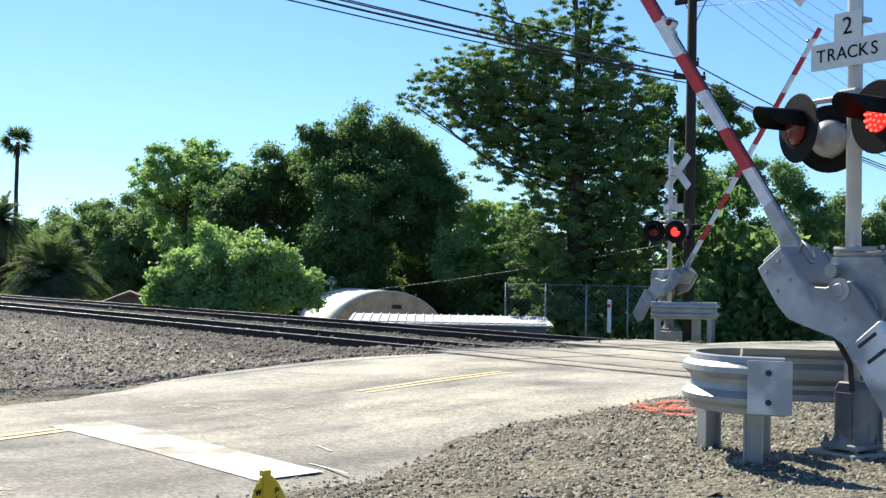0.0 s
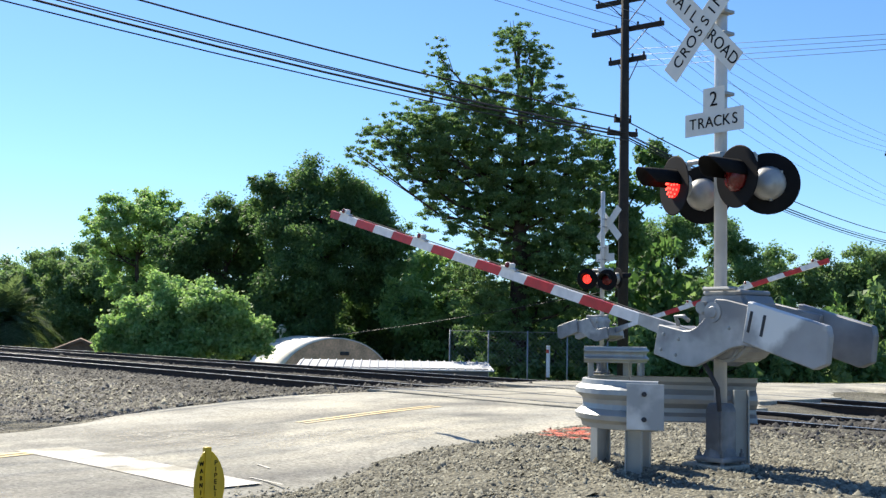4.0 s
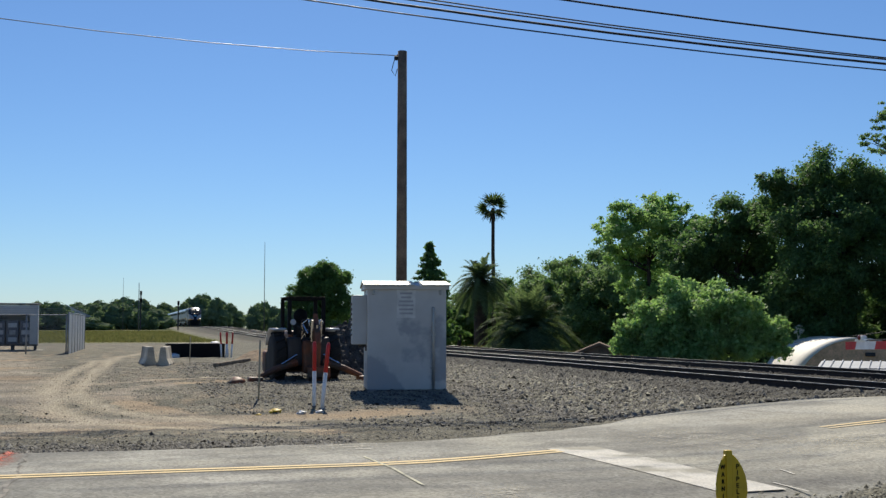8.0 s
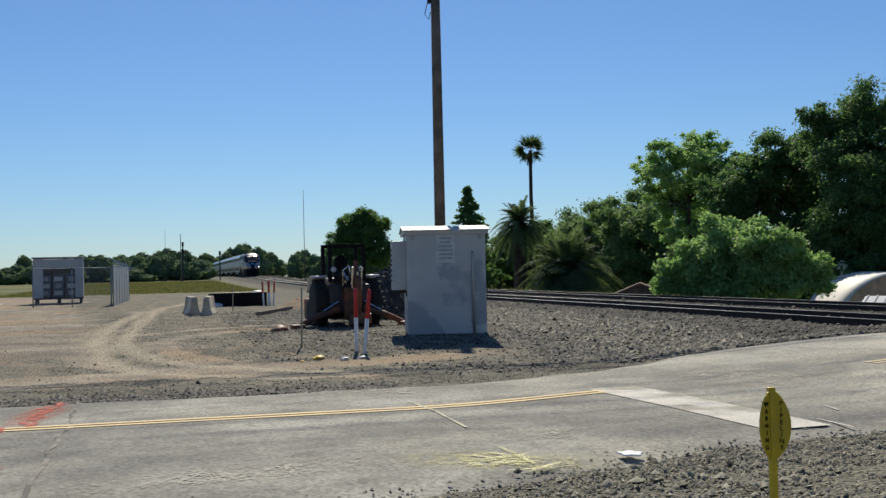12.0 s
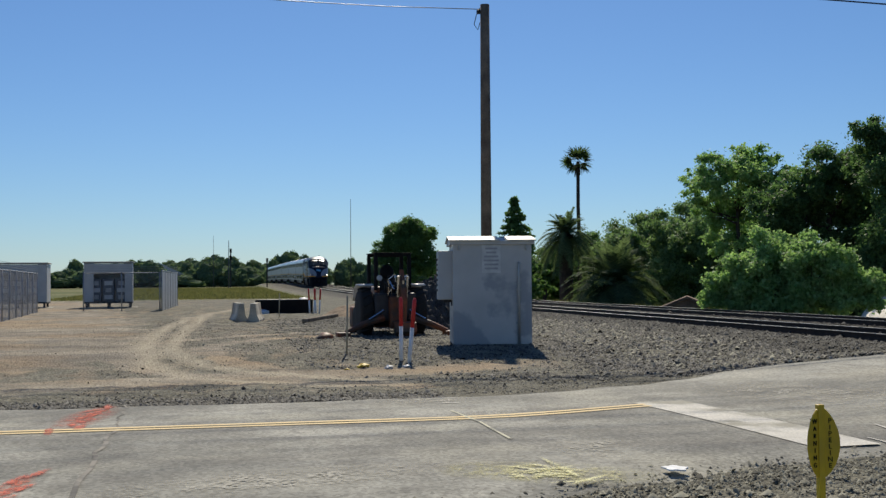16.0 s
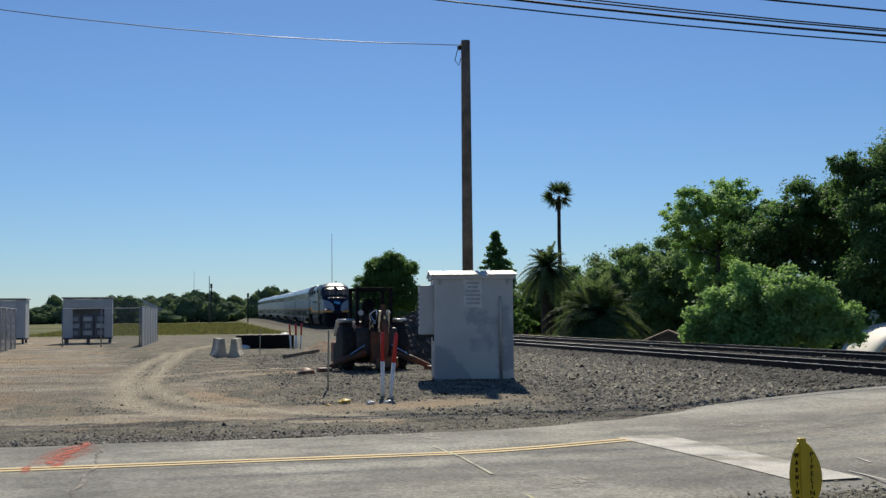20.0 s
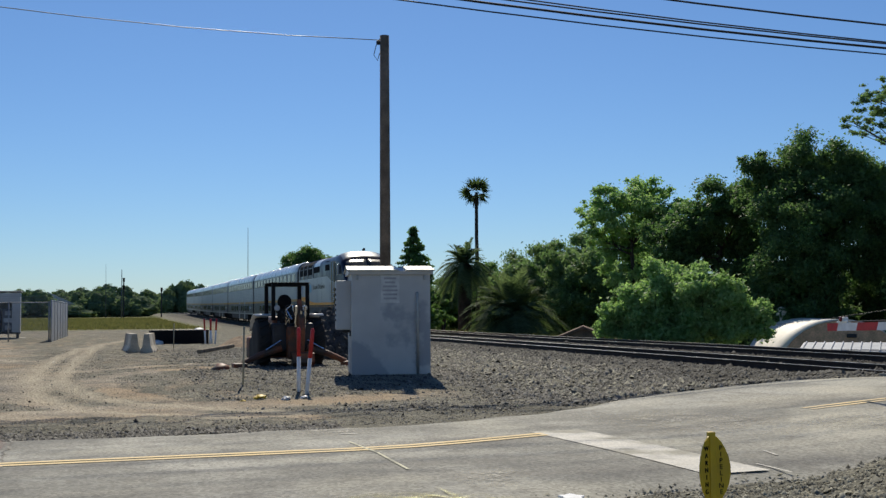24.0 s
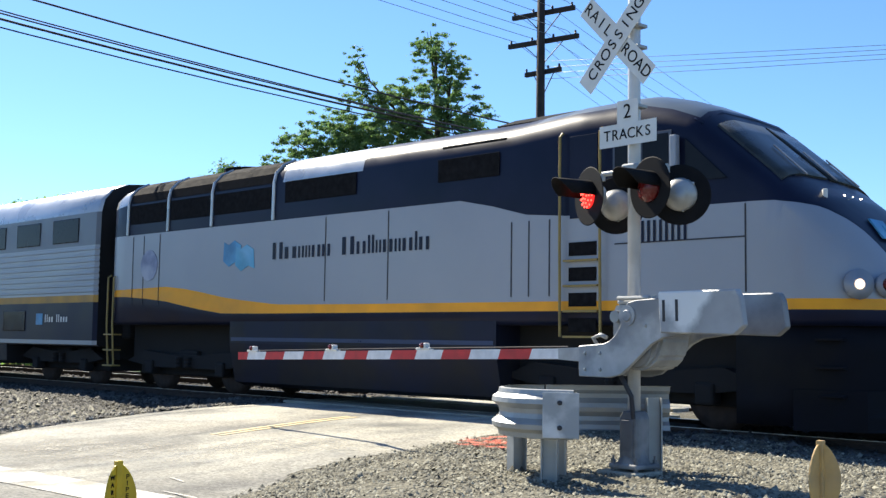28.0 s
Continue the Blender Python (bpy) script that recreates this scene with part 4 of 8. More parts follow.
def guard_rail(m, label):
    """A beam bent round a signal's post: a short leg, a rounded nose towards the traffic and a long leg behind."""
    gr = thing("guard_rail", label, "guard rail", m, "guard rails")
    nose = [(-0.82 - 0.47 * math.sin(a), -0.08 - 0.58 * math.cos(a)) for a in (math.pi * k / 18 for k in range(19))]
    part("rounded_end", w_beam(B(), [(-0.66, -0.70)] + nose, 0.635, -1), GALV, gr, "rounded end piece")
    part("beam", w_beam(B(), [(-0.80, 0.535), (-0.3, 0.56), (0.5, 0.56)], 0.635, -1), GALV, gr, "galvanised corrugated beam")
    bm = B()
    box(bm, (-0.79, -0.785, 0.635), (0.34, 0.012, 0.42), 0.004, Euler((0, 0, -0.22)).to_matrix())
    plate = part("end_plate", bm, PALE_PLATE, gr, "white painted end plate")
    for z in (0.75, 0.52):
        part("bolt", lathe(B(), [(0.0, -0.02), (0.022, -0.015), (0.026, 0.01), (0.0, 0.012)], 8), DARK_METAL, plate, m=pose(-0.80, -0.792, z))
    post = None
    for x, y, turn in ((-1.12, 0.30, 25), (-0.86, -0.46, -12), (-0.74, -0.10, -12), (0.30, 0.44, 0)):
        if post is None:
            bm = B()
            for dx, sx, sy in ((-0.07, 0.014, 0.14), (0.07, 0.014, 0.14), (0.0, 0.14, 0.014)):
                box(bm, (dx, 0, 0.25), (sx, sy, 1.0))
            post = part("post", bm, GALV, gr, "steel post", m=pose(x, y, 0, 0, 0, turn))
        else:
            again(post, pose(x, y, 0, 0, 0, turn))
    return gr


PALE_PLATE = mat("chalky_white_paint", (0.62, 0.62, 0.60), 0.7, var=0.1, scale=5, second=(0.36, 0.37, 0.37), mask=(0.55, 0.66))
guard_rail(pose(-6.574, 9.385, 0.19, 0, 0, 44.56), "galvanised steel guard rail with rounded end round the signal")
guard_rail(pose(-21.5, 24.95, 0.24, 0, 0, 224.56), "galvanised guard rail beside the far signal")


def sag(a, b, drop, n=14):
    a, b = Vector(a), Vector(b)
    return [a.lerp(b, k / n) - Vector((0, 0, 4 * drop * (k / n) * (1 - k / n))) for k in range(n + 1)]


def cable(pts, r, label, material=None, name="overhead_cable"):
    bm = B()
    tube(bm, pts, r, 5)
    ob = new(name, mesh_of(name, bm, material or WIRE, True))
    return tagged(ob, label, "cable", "overhead cables")


def utility_pole(m, h, arms, label):
    """arms: (height, half length, turn)."""
    up = thing("utility_pole", label, "utility pole", m, "utility poles")
    part("pole", lathe(B(), [(0.19, -0.8), (0.17, h * 0.4), (0.13, h), (0.0, h + 0.02)], 14, "z"), DARK_POLE, up, "dark wooden pole", True)
    for z, half, turn in arms:
        arm = part("crossarm", box(B(), (0, 0.14, 0), (2 * half, 0.13, 0.16), 0.012), DARK_POLE, up, "wooden crossarm", m=pose(0, 0, z, 0, 0, turn))
        if half > 0.7:
            for s in (-1, 1):
                part("brace", tube(B(), [(s * half * 0.6, 0.19, 0), (0, 0.19, -0.75)], 0.018, 6), DARK_METAL, arm)
        n = 4 if half > 0.7 else 2
        for k in range(n):
            x = half * (0.92 - 1.84 * k / (n - 1))
            if abs(x) < 0.2:
                continue
            b = lathe(B(), [(0.015, 0.06), (0.02, 0.1), (0.05, 0.11), (0.03, 0.14), (0.045, 0.15), (0.03, 0.2), (0.0, 0.21)], 8, "z")
            part("insulator", b, DARK_METAL, arm, m=pose(x, 0.12, 0))
    return up


POLE = (-24.44, 29.48, 0.2)
utility_pole(pose(*POLE), 14.6, [(12.65, 1.25, 8.5), (11.65, 1.4, 8.5), (10.57, 0.75, 4), (8.05, 0.55, 65), (8.5, 0.3, 65)], "tall dark wooden utility pole with crossarms and wires")
utility_pole(pose(-33.5, 67.5, 0.0), 13.6, [(13.0, 1.2, 20), (9.6, 0.9, 20)], "far utility pole beyond the trees")
# thick bundle along the road, from behind the camera to the pole and on to the far pole
END = (-30.0, -10.9)
for z0, z1, dx, r in ((8.15, 12.15, 0.0, 0.034), (8.22, 12.3, 0.12, 0.022), (7.95, 11.76, 0.25, 0.02), (8.75, 13.08, -0.1, 0.028), (8.3, 12.53, -0.12, 0.02)):
    cable(sag((POLE[0] + dx, POLE[1], z0), (END[0] + dx, END[1], z1), 0.7), r, "black overhead cable along the road")
    cable(sag((POLE[0] + dx, POLE[1], z0), (-33.5 + dx, 67.5, 7.2 + (z0 - 8.2)), 0.5), r * 0.8, "black overhead cable along the road")
utility_pole(pose(END[0], END[1], 0.0), 20.0, [(19.1, 1.3, 10), (17.5, 1.3, 10), (12.4, 0.6, 10)], "tall wooden utility pole beside the road")
for k in range(4):
    x = -1.15 + 0.76 * k
    for z, zz in ((12.0, 17.6), (13.0, 19.2)):
        cable(sag((POLE[0] + x, POLE[1], z), (END[0] + x, END[1], zz), 0.9), 0.01, "thin grey power wire", THIN_WIRE)
        cable(sag((POLE[0] + x, POLE[1], z), (-33.5 + x, 67.5, 13.2 if z > 12 else 9.75), 0.7), 0.008, "thin grey power wire", THIN_WIRE)
    cable(sag((POLE[0], POLE[1] + 0.2 * k, 10.5 + 0.25 * k), (70, 62 + 3 * k, 11.5 + 0.3 * k), 1.2), 0.008, "thin grey power wire", THIN_WIRE)
utility_pole(pose(-27.0, -30.0, 0.0), 14.2, [(13.75, 0.6, 0)], "wooden utility pole beside the yard")
cable(sag((-29.8, 7.1, 8.95), (-27.0, -29.88, 13.85), 1.6), 0.012, "thin twisted service wire", THIN_WIRE)

# ---- train ----
NAVY = mat("navy_paint", (0.0095, 0.0125, 0.03), 0.36, var=0.15, scale=1.2, spec=0.16)
LOCO_SILVER = mat("silver_paint", (0.325, 0.34, 0.365), 0.36, 0.1, var=0.035, scale=0.5, spec=0.4, second=(0.295, 0.31, 0.337))
LOCO_YELLOW = mat("yellow_stripe_paint", (0.88, 0.37, 0.012), 0.5, var=0.08, scale=1.5)
ROOF_GREY = mat("roof_grey", (0.475, 0.484, 0.478), 0.3, 0.4, var=0.12, scale=1.2)
GRILLE = mat("grille_black", (0.012, 0.012, 0.013), 0.9, 0.0, var=0.3, scale=9, spec=0.08)
STAINLESS = mat("stainless", (0.275, 0.288, 0.31), 0.38, 0.5, var=0.06, scale=1.5)
UNDER = mat("underframe", (0.011, 0.0105, 0.0105), 0.85, var=0.3, scale=3)
GLASS_DARK = mat("tinted_glass", (0.014, 0.016, 0.02), 0.16, var=0.15, scale=3, spec=0.1)
BAND_GREY = mat("window_band", (0.065, 0.075, 0.10), 0.35, var=0.08, scale=1.5)
LOGO_BLUE = mat("logo_blue", (0.07, 0.27, 0.48), 0.45, var=0.2, scale=2, second=(0.16, 0.45, 0.62))
LOGO_TEAL = mat("logo_teal", (0.09, 0.34, 0.50), 0.45, var=0.2, scale=2, second=(0.22, 0.50, 0.70))
LOGO_FADE = mat("faded_blue", (0.22, 0.25, 0.36), 0.5, var=0.2, scale=3, second=(0.42, 0.44, 0.5))
HEAD_ON = glow("headlight_lit", (1.0, 0.86, 0.62), 16.0, (0.8, 0.8, 0.8))
HEAD_DIM = glow("headlight_dim", (1.0, 0.70, 0.46), 1.1, (0.3, 0.26, 0.22))
WINDSCREEN = mat("windscreen_glass", (0.040, 0.046, 0.046), 0.3, var=0.3, scale=1.5, spec=0.2)
HEAD_SOFT = glow("number_light", (1.0, 0.8, 0.55), 22.0, (0.6, 0.5, 0.4))
TANK = mat("tank_paint", (0.011, 0.0135, 0.028), 0.55, var=0.2, scale=2, spec=0.25, second=(0.018, 0.017, 0.018))
PILOT = mat("pilot_paint", (0.0055, 0.006, 0.010), 0.7, var=0.25, scale=2, second=(0.010, 0.0095, 0.009), spec=0.15)
RAILING_YELLOW = mat("railing_yellow", (0.30, 0.215, 0.065), 0.5, var=0.1, scale=5)


# Navy roof over the cab, its sky reflection painted in as blue-grey.
CAB_ROOF_SHEEN = mat("cab_roof", (0.10, 0.125, 0.14), 0.32, 0.1, var=0.15, scale=1.5)
COACH_BAND = mat("coach_window_band", (0.14, 0.15, 0.17), 0.38, 0.2, var=0.08, scale=1.5)
COACH_YELLOW = mat("dulled_yellow_stripe", (0.46, 0.25, 0.045), 0.55, var=0.15, scale=1.5)


def at(table, s):
    """Straight lines between (s, value) rows."""
    return float(np.interp(s, [r[0] for r in table], [r[1] for r in table]))


LOCO_TOP = [(0, 4.66), (0.5, 4.74), (6, 4.76), (12, 4.76), (13.2, 4.84), (14.2, 4.84), (14.6, 4.77), (15.0, 4.63), (15.35, 4.46), (15.5, 4.3), (16.5, 3.43), (16.62, 3.34), (16.95, 3.1), (17.2, 2.8), (17.42, 2.47), (17.6, 2.17), (17.72, 1.97), (17.8, 1.76)]
LOCO_HALF = [(0, 1.48), (0.2, 1.53), (16.3, 1.53), (16.8, 1.47), (17.15, 1.36), (17.4, 1.21), (17.6, 1.0), (17.72, 0.8), (17.8, 0.5)]
Z_YB = [(0, 2.05), (0.9, 2.04), (2.3, 1.92), (3.4, 1.76), (4.4, 1.65), (5.5, 1.64), (17.9, 1.62)]
Z_YT = [(0, 2.2), (2.5, 2.24), (3.6, 2.1), (4.6, 1.95), (6.2, 1.81), (8, 1.79), (17.9, 1.755)]
Z_WT = [(0, 3.42), (11.0, 3.42), (11.7, 3.28), (12.4, 3.1), (13.2, 3.03), (16.2, 3.02), (17.9, 2.98)]
WEDGE = [(1.7, 0.34), (2.15, 0.36), (2.4, 0.45), (2.62, 0.62), (2.8, 0.88), (2.92, 1.15), (3.0, 1.53)]   # height, half width of the dark wedge on the nose


def loco_ring(s):
    """Half section from the sill up to the roof's middle, as (half width, height), with room for each colour band."""
    top, hw = at(LOCO_TOP, s), at(LOCO_HALF, s)
    yb, yt = min(at(Z_YB, s), top - 0.08), min(at(Z_YT, s), top - 0.04)
    drop = at([(0, 0.62), (14.6, 0.62), (15.5, 0.5), (16.4, 0.38), (17.0, 0.5), (17.5, 0.42), (17.8, 0.02)], s)
    power = at([(0, 0.75), (14.0, 0.75), (15.5, 0.5), (16.6, 0.5), (17.2, 0.7), (17.8, 0.8)], s)
    sh = max(yt + 0.01, top - drop)

    def arc(a):
        return (hw * math.cos(a) ** power if a < 1.57 else 0.0, sh + (top - sh) * math.sin(a))

    pts = [(hw - 0.06, 1.42), (hw, 1.5), (hw, yb), (hw, yt)]
    wt = at(Z_WT, s)
    if s < 16.0 or wt < sh:
        wt = min(wt, sh - 0.01)
        pts += [(hw, yt + (wt - yt) * k / 3) for k in (1, 2, 3)] + [(hw - 0.01, sh)]
        ab = 0.0
    else:
        ab = math.pi / 2
        for k in range(1, 200):
            a = math.pi / 2 * k / 200
            w, z = arc(a)
            if w < at(WEDGE, z):
                ab = a
                break
        ab = min(max(ab, 0.02), 1.5)
        pts += [(hw, sh), arc(ab * 0.5), arc(ab), arc(ab + (math.pi / 2 - ab) / 6)]
        ab = ab + (math.pi / 2 - ab) / 6
    return pts + [arc(ab + (math.pi / 2 - ab) * k / 5) for k in range(1, 6)]


def blocks(parent, s, z, widths, h, y, material, name="lettering_bar", label="plain bar in place of lettering"):
    """Slim upright bars, side by side, where lettering stands; the first of each word is taller."""
    first = min(widths) < 0
    for w in widths:
        if w > 0:
            hh = h * 1.45 if first or w < 0.1 else h
            for x, ww in ((s + w * 0.16, w * 0.26), (s + w * 0.78, w * 0.26)) if w > 0.1 else ((s + w / 2, w * 0.7),):
                part(name, box(B(), (x, y, z + (hh - h) / 2), (ww, 0.004, hh)), material, parent, label)
        first = w < 0
        s += abs(w) + 0.035


def bogie(parent, s, wheel, base, name="truck"):
    bm = B()
    for y in (-1.05, 1.05):
        prism(bm, [(s - base * 0.85, 0.62), (s - base * 0.6, 0.86), (s - base * 0.2, 0.78), (s + base * 0.2, 0.78), (s + base * 0.6, 0.86), (s + base * 0.85, 0.62), (s + base * 0.5, 0.5), (s - base * 0.5, 0.5)], y - 0.09, y + 0.09, "y")
    box(bm, (s, 0, 0.7), (0.7, 2.1, 0.35), 0.04)
    box(bm, (s, 0, 0.6), (base * 1.6, 1.75, 0.55), 0.04)
    tr = part(name, bm, UNDER, parent, "dark truck frame")
    for dx in (-base / 2, base / 2):
        for y in (-0.72, 0.72):
            b = lathe(B(), [(0.1, -0.12), (wheel * 0.75, -0.075), (wheel, -0.07), (wheel, 0.045), (wheel + 0.025, 0.05), (wheel + 0.025, 0.075), (wheel * 0.7, 0.075), (0.1, 0.09)], 24)
            part("wheel", b, RAIL_RUST, tr, "steel wheel", True, m=pose(s + dx, y, wheel, 0, 0, 0 if y < 0 else 180))
        for y in (-1.08, 1.08):
            part("axle_box", box(B(), (s + dx, y, wheel), (0.3, 0.24, 0.3), 0.04), UNDER, tr)
    for y in (-1.17, 1.17):
        for dx in (-0.18, 0.18):
            part("spring", lathe(B(), [(0.085, 0.5), (0.1, 0.54), (0.085, 0.58), (0.1, 0.62), (0.085, 0.66), (0.1, 0.7), (0.085, 0.74)], 10, "z"), UNDER, tr, m=pose(s + dx, y * 0.99, 0))
    return tr


def locomotive():
    lo = thing("locomotive", "navy and silver passenger diesel locomotive with yellow stripe", "locomotive")
    o = -17.8
    ss = [0, 0.2, 0.6, 1.4, 2.3, 3.0, 3.6, 4.4, 5.0, 5.6, 6.0, 6.3, 7.0, 8.6, 10, 11, 11.35, 11.7, 12.05, 12.4, 12.8, 13.2, 14.2, 14.4, 14.9, 15.2, 15.35, 15.5, 15.7, 15.95, 16.2, 16.35, 16.5, 16.62, 16.7, 16.8, 16.88, 16.95, 17.02, 17.1, 17.16, 17.22, 17.28, 17.34, 17.4, 17.46, 17.52, 17.58, 17.63, 17.68, 17.72, 17.76, 17.79, 17.8]
    bm = B()
    rows = []
    for s in ss:
        h = loco_ring(s)
        ring = [(o + s, -w, z) for w, z in h] + [(o + s, w, z) for w, z in reversed(h[:-1])]
        rows.append([bm.verts.new(p) for p in ring])
    n = len(rows[0])
    half = n // 2
    for i, (a, c) in enumerate(zip(rows, rows[1:])):
        for k in range(n - 1):
            f = bm.faces.new((a[k], c[k], c[k + 1], a[k + 1]))
            j = k if k < half else n - 2 - k
            s = (ss[i] + ss[i + 1]) / 2
            f.material_index = 2 if j == 2 else 1 if j in (3, 4, 5) else 0
            if j >= 7 and (6.2 < s < 8.7 or s < 0.6):
                f.material_index = 3
            if j >= 9 and 12.4 < s < 15.3:
                f.material_index = 5
            f.smooth = True
        f = bm.faces.new((a[0], a[-1], c[-1], c[0]))
        f.material_index = 4
    bm.faces.new(rows[0]).material_index = 4
    bm.faces.new(rows[-1][::-1]).material_index = 0
    part("body", bm, [NAVY, LOCO_SILVER, LOCO_YELLOW, ROOF_GREY, UNDER, CAB_ROOF_SHEEN], lo, "navy and silver car body with a yellow swoosh")
    # skirt with tank between the trucks, pilot below the nose
    bm = B()
    prism(bm, [(-1.522, 1.49), (1.522, 1.49), (1.522, 1.06), (1.50, 0.9), (1.36, 0.3), (1.1, 0.22), (-1.1, 0.22), (-1.36, 0.3), (-1.50, 0.9), (-1.522, 1.06)], o + 4.7, o + 11.8)
    part("fuel_tank", bm, TANK, lo, "navy side skirt over the fuel tank")
    # Highlight on the tank's upper side, put in as a paler blue strip.
    for y in (-1, 1):
        part("skirt_stripe", box(B(), (o + 8.25, y * 1.524, 1.14), (7.0, 0.012, 0.07)), mat("skirt_blue", (0.028, 0.045, 0.10), 0.35, var=0.1, scale=2), lo, "pale blue highlight painted along the skirt")
    bm = B()
    loft(bm, [[(o + x, y, z) for x, y in ((15.9, -1.42), (16.6, -1.38), (17.25, -1.2), (17.62 - d, -0.8), (17.8 - d, -0.3), (17.8 - d, 0.3), (17.62 - d, 0.8), (17.25, 1.2), (16.6, 1.38), (15.9, 1.42))] for z, d in ((0.16, 0.12), (0.5, 0.0), (1.1, 0.0), (1.5, -0.01))])
    bmesh.ops.recalc_face_normals(bm, faces=bm.faces)
    part("pilot", bm, PILOT, lo, "dark pilot below the nose", True)
    part("anticlimber", box(B(), (o + 17.74, 0, 1.42), (0.22, 1.5, 0.16), 0.03), PILOT, lo, "dark anticlimber ledge")
    bm = B()
    loft(bm, [[(o + x, y, z) for x, y in ((16.7, -1.44), (17.5, -1.1), (17.95 - d, -0.35), (17.95 - d, 0.35), (17.5, 1.1), (16.7, 1.44), (16.7, 1.36), (17.4, 1.02), (17.85 - d, 0.3), (17.85 - d, -0.3), (17.4, -1.02), (16.7, -1.36))] for z, d in ((0.12, -0.04), (0.3, 0.02), (0.62, 0.1))])
    bmesh.ops.recalc_face_normals(bm, faces=bm.faces)
    part("snow_plough", bm, PILOT, lo, "dark plough blade below the pilot")
    for y in (-0.62, -0.46, 0.46, 0.62):
        part("air_hose", tube(B(), [(o + 17.72, y, 1.2), (o + 17.9, y * 1.02, 1.0), (o + 17.84, y * 1.05, 0.72)], 0.028, 7), UNDER, lo, "hanging air hose", True)
    for y in (-1.12, 1.12):
        for z in (0.55, 0.9, 1.25):
            part("pilot_step", box(B(), (o + 17.12, y * 1.13, z), (0.36, 0.12, 0.03), 0.005), PILOT, lo)
    part("coupler", box(B(), (o + 17.9, 0, 0.88), (0.35, 0.28, 0.3), 0.06), UNDER, lo, "front coupler")
    bogie(lo, o + 2.5, 0.5, 2.74)
    bogie(lo, o + 13.9, 0.5, 2.74)
    part("underframe", box(B(), (o + 8.3, 0, 1.0), (16.4, 1.9, 0.85)), UNDER, lo, "dark underframe")
    # windscreen panes, laid on the slope of the body
    def skin(s_, y, up):
        pts = loco_ring(s_)[7:]
        w = [p[0] for p in pts][::-1]
        z = [p[1] for p in pts][::-1]
        return (o + s_ + up, y, float(np.interp(abs(y), w, z)) + up)

    for y0, y1 in ((-1.3, -0.05), (0.05, 1.3)):
        bm = B()
        sheets = []
        for up in (0.0, 0.022):
            sheets.append([[bm.verts.new(skin(s_, (y0 + (y1 - y0) * k / 6) * (0.96 + 0.04 * (s_ - 15.5)), up)) for k in range(7)] for s_ in (15.54, 15.75, 15.95, 16.15, 16.35, 16.5)])
        lo_, hi_ = sheets
        for a, c in zip(hi_, hi_[1:]):
            for k in range(6):
                bm.faces.new((a[k], a[k + 1], c[k + 1], c[k]))
        edge = [list(q) for q in ((r_[0] for r_ in hi_), (r_[-1] for r_ in hi_), hi_[0], hi_[-1])]
        edge_lo = [list(q) for q in ((r_[0] for r_ in lo_), (r_[-1] for r_ in lo_), lo_[0], lo_[-1])]
        for e, f in zip(edge, edge_lo):
            for k in range(len(e) - 1):
                bm.faces.new((e[k], e[k + 1], f[k + 1], f[k]))
        bmesh.ops.recalc_face_normals(bm, faces=bm.faces)
        pane = part("windscreen", bm, WINDSCREEN, lo, "dark windscreen pane", True)
        for f in list(pane.data.polygons)[30:]:
            f.use_smooth = False
    bm = B()
    loft(bm, [[(o + 15.28 + d, y * 1.42, at(LOCO_TOP, 15.3) - 0.62 * abs(y) ** 4 * 0.42 + u) for y in (-1, -0.85, -0.6, 0, 0.6, 0.85, 1)] for d, u in ((0.0, 0.01), (0.13, -0.07), (0.13, -0.1), (0.0, -0.08))], closed=False)
    bmesh.ops.recalc_face_normals(bm, faces=bm.faces)
    part("visor", bm, NAVY, lo, "dark brow over the windscreen", True)
    for y in (-0.75, 0.1, 0.8):
        part("wiper", tube(B(), [Vector(skin(16.54, y, 0.04)), Vector(skin(16.0, y + 0.12, 0.04))], 0.014, 6), GALV, lo)
    for y in (-1, 1):
        w = y * 1.537

        def flat(name, s0, s1, z0, z1, material, label="", d=0.012, yy=w):
            return part(name, box(B(), (o + (s0 + s1) / 2, yy, (z0 + z1) / 2), (s1 - s0, d, z1 - z0), 0.003), material, lo, label)

        flat("intake", 6.4, 8.45, 3.74, 4.14, GRILLE, "black air intake")
        flat("intake", 10.5, 11.85, 3.76, 4.13, GRILLE, "black air intake")
        fr = flat("side_window", 14.02, 15.0, 3.36, 4.1, BAND_GREY, "cab side window with a grey frame", 0.016)
        part("pane", box(B(), (o + 14.27, w * 1.006, 3.73), (0.42, 0.012, 0.66)), GLASS_DARK, fr)
        part("pane", box(B(), (o + 14.74, w * 1.006, 3.73), (0.42, 0.012, 0.66)), GLASS_DARK, fr)
        bm = B()
        prism(bm, [(o + 15.22, 3.36), (o + 15.85, 3.36), (o + 15.22, 3.95)], w - 0.012, w + 0.012, "y")
        part("quarter_window", bm, GLASS_DARK, lo, "small triangular cab window")
        part("mirror", box(B(), (o + 15.1, y * 1.62, 3.7), (0.1, 0.12, 0.6), 0.02), LOCO_SILVER, lo, "pale mirror beside the cab window")
        # radiator section: black mesh panels between pale ribs
        for k, (s0, s1) in enumerate(((0.75, 2.25), (2.4, 3.9), (4.05, 5.95))):
            flat("radiator_grille", s0, s1, 3.66, 4.08, GRILLE, "black radiator mesh")
            bm = B()
            pts = [loco_ring((s0 + s1) / 2)[j] for j in (7, 8, 9, 10)]
            loft(bm, [[(o + ss_, y * (a + 0.012), z + 0.012) for a, z in pts] for ss_ in (s0, s1)], caps=False, closed=False)
            part("radiator_grille", bm, GRILLE, lo, "black radiator mesh")
        for s0 in (0.66, 2.32, 3.97, 6.05):
            pts = loco_ring(s0)[6:11]
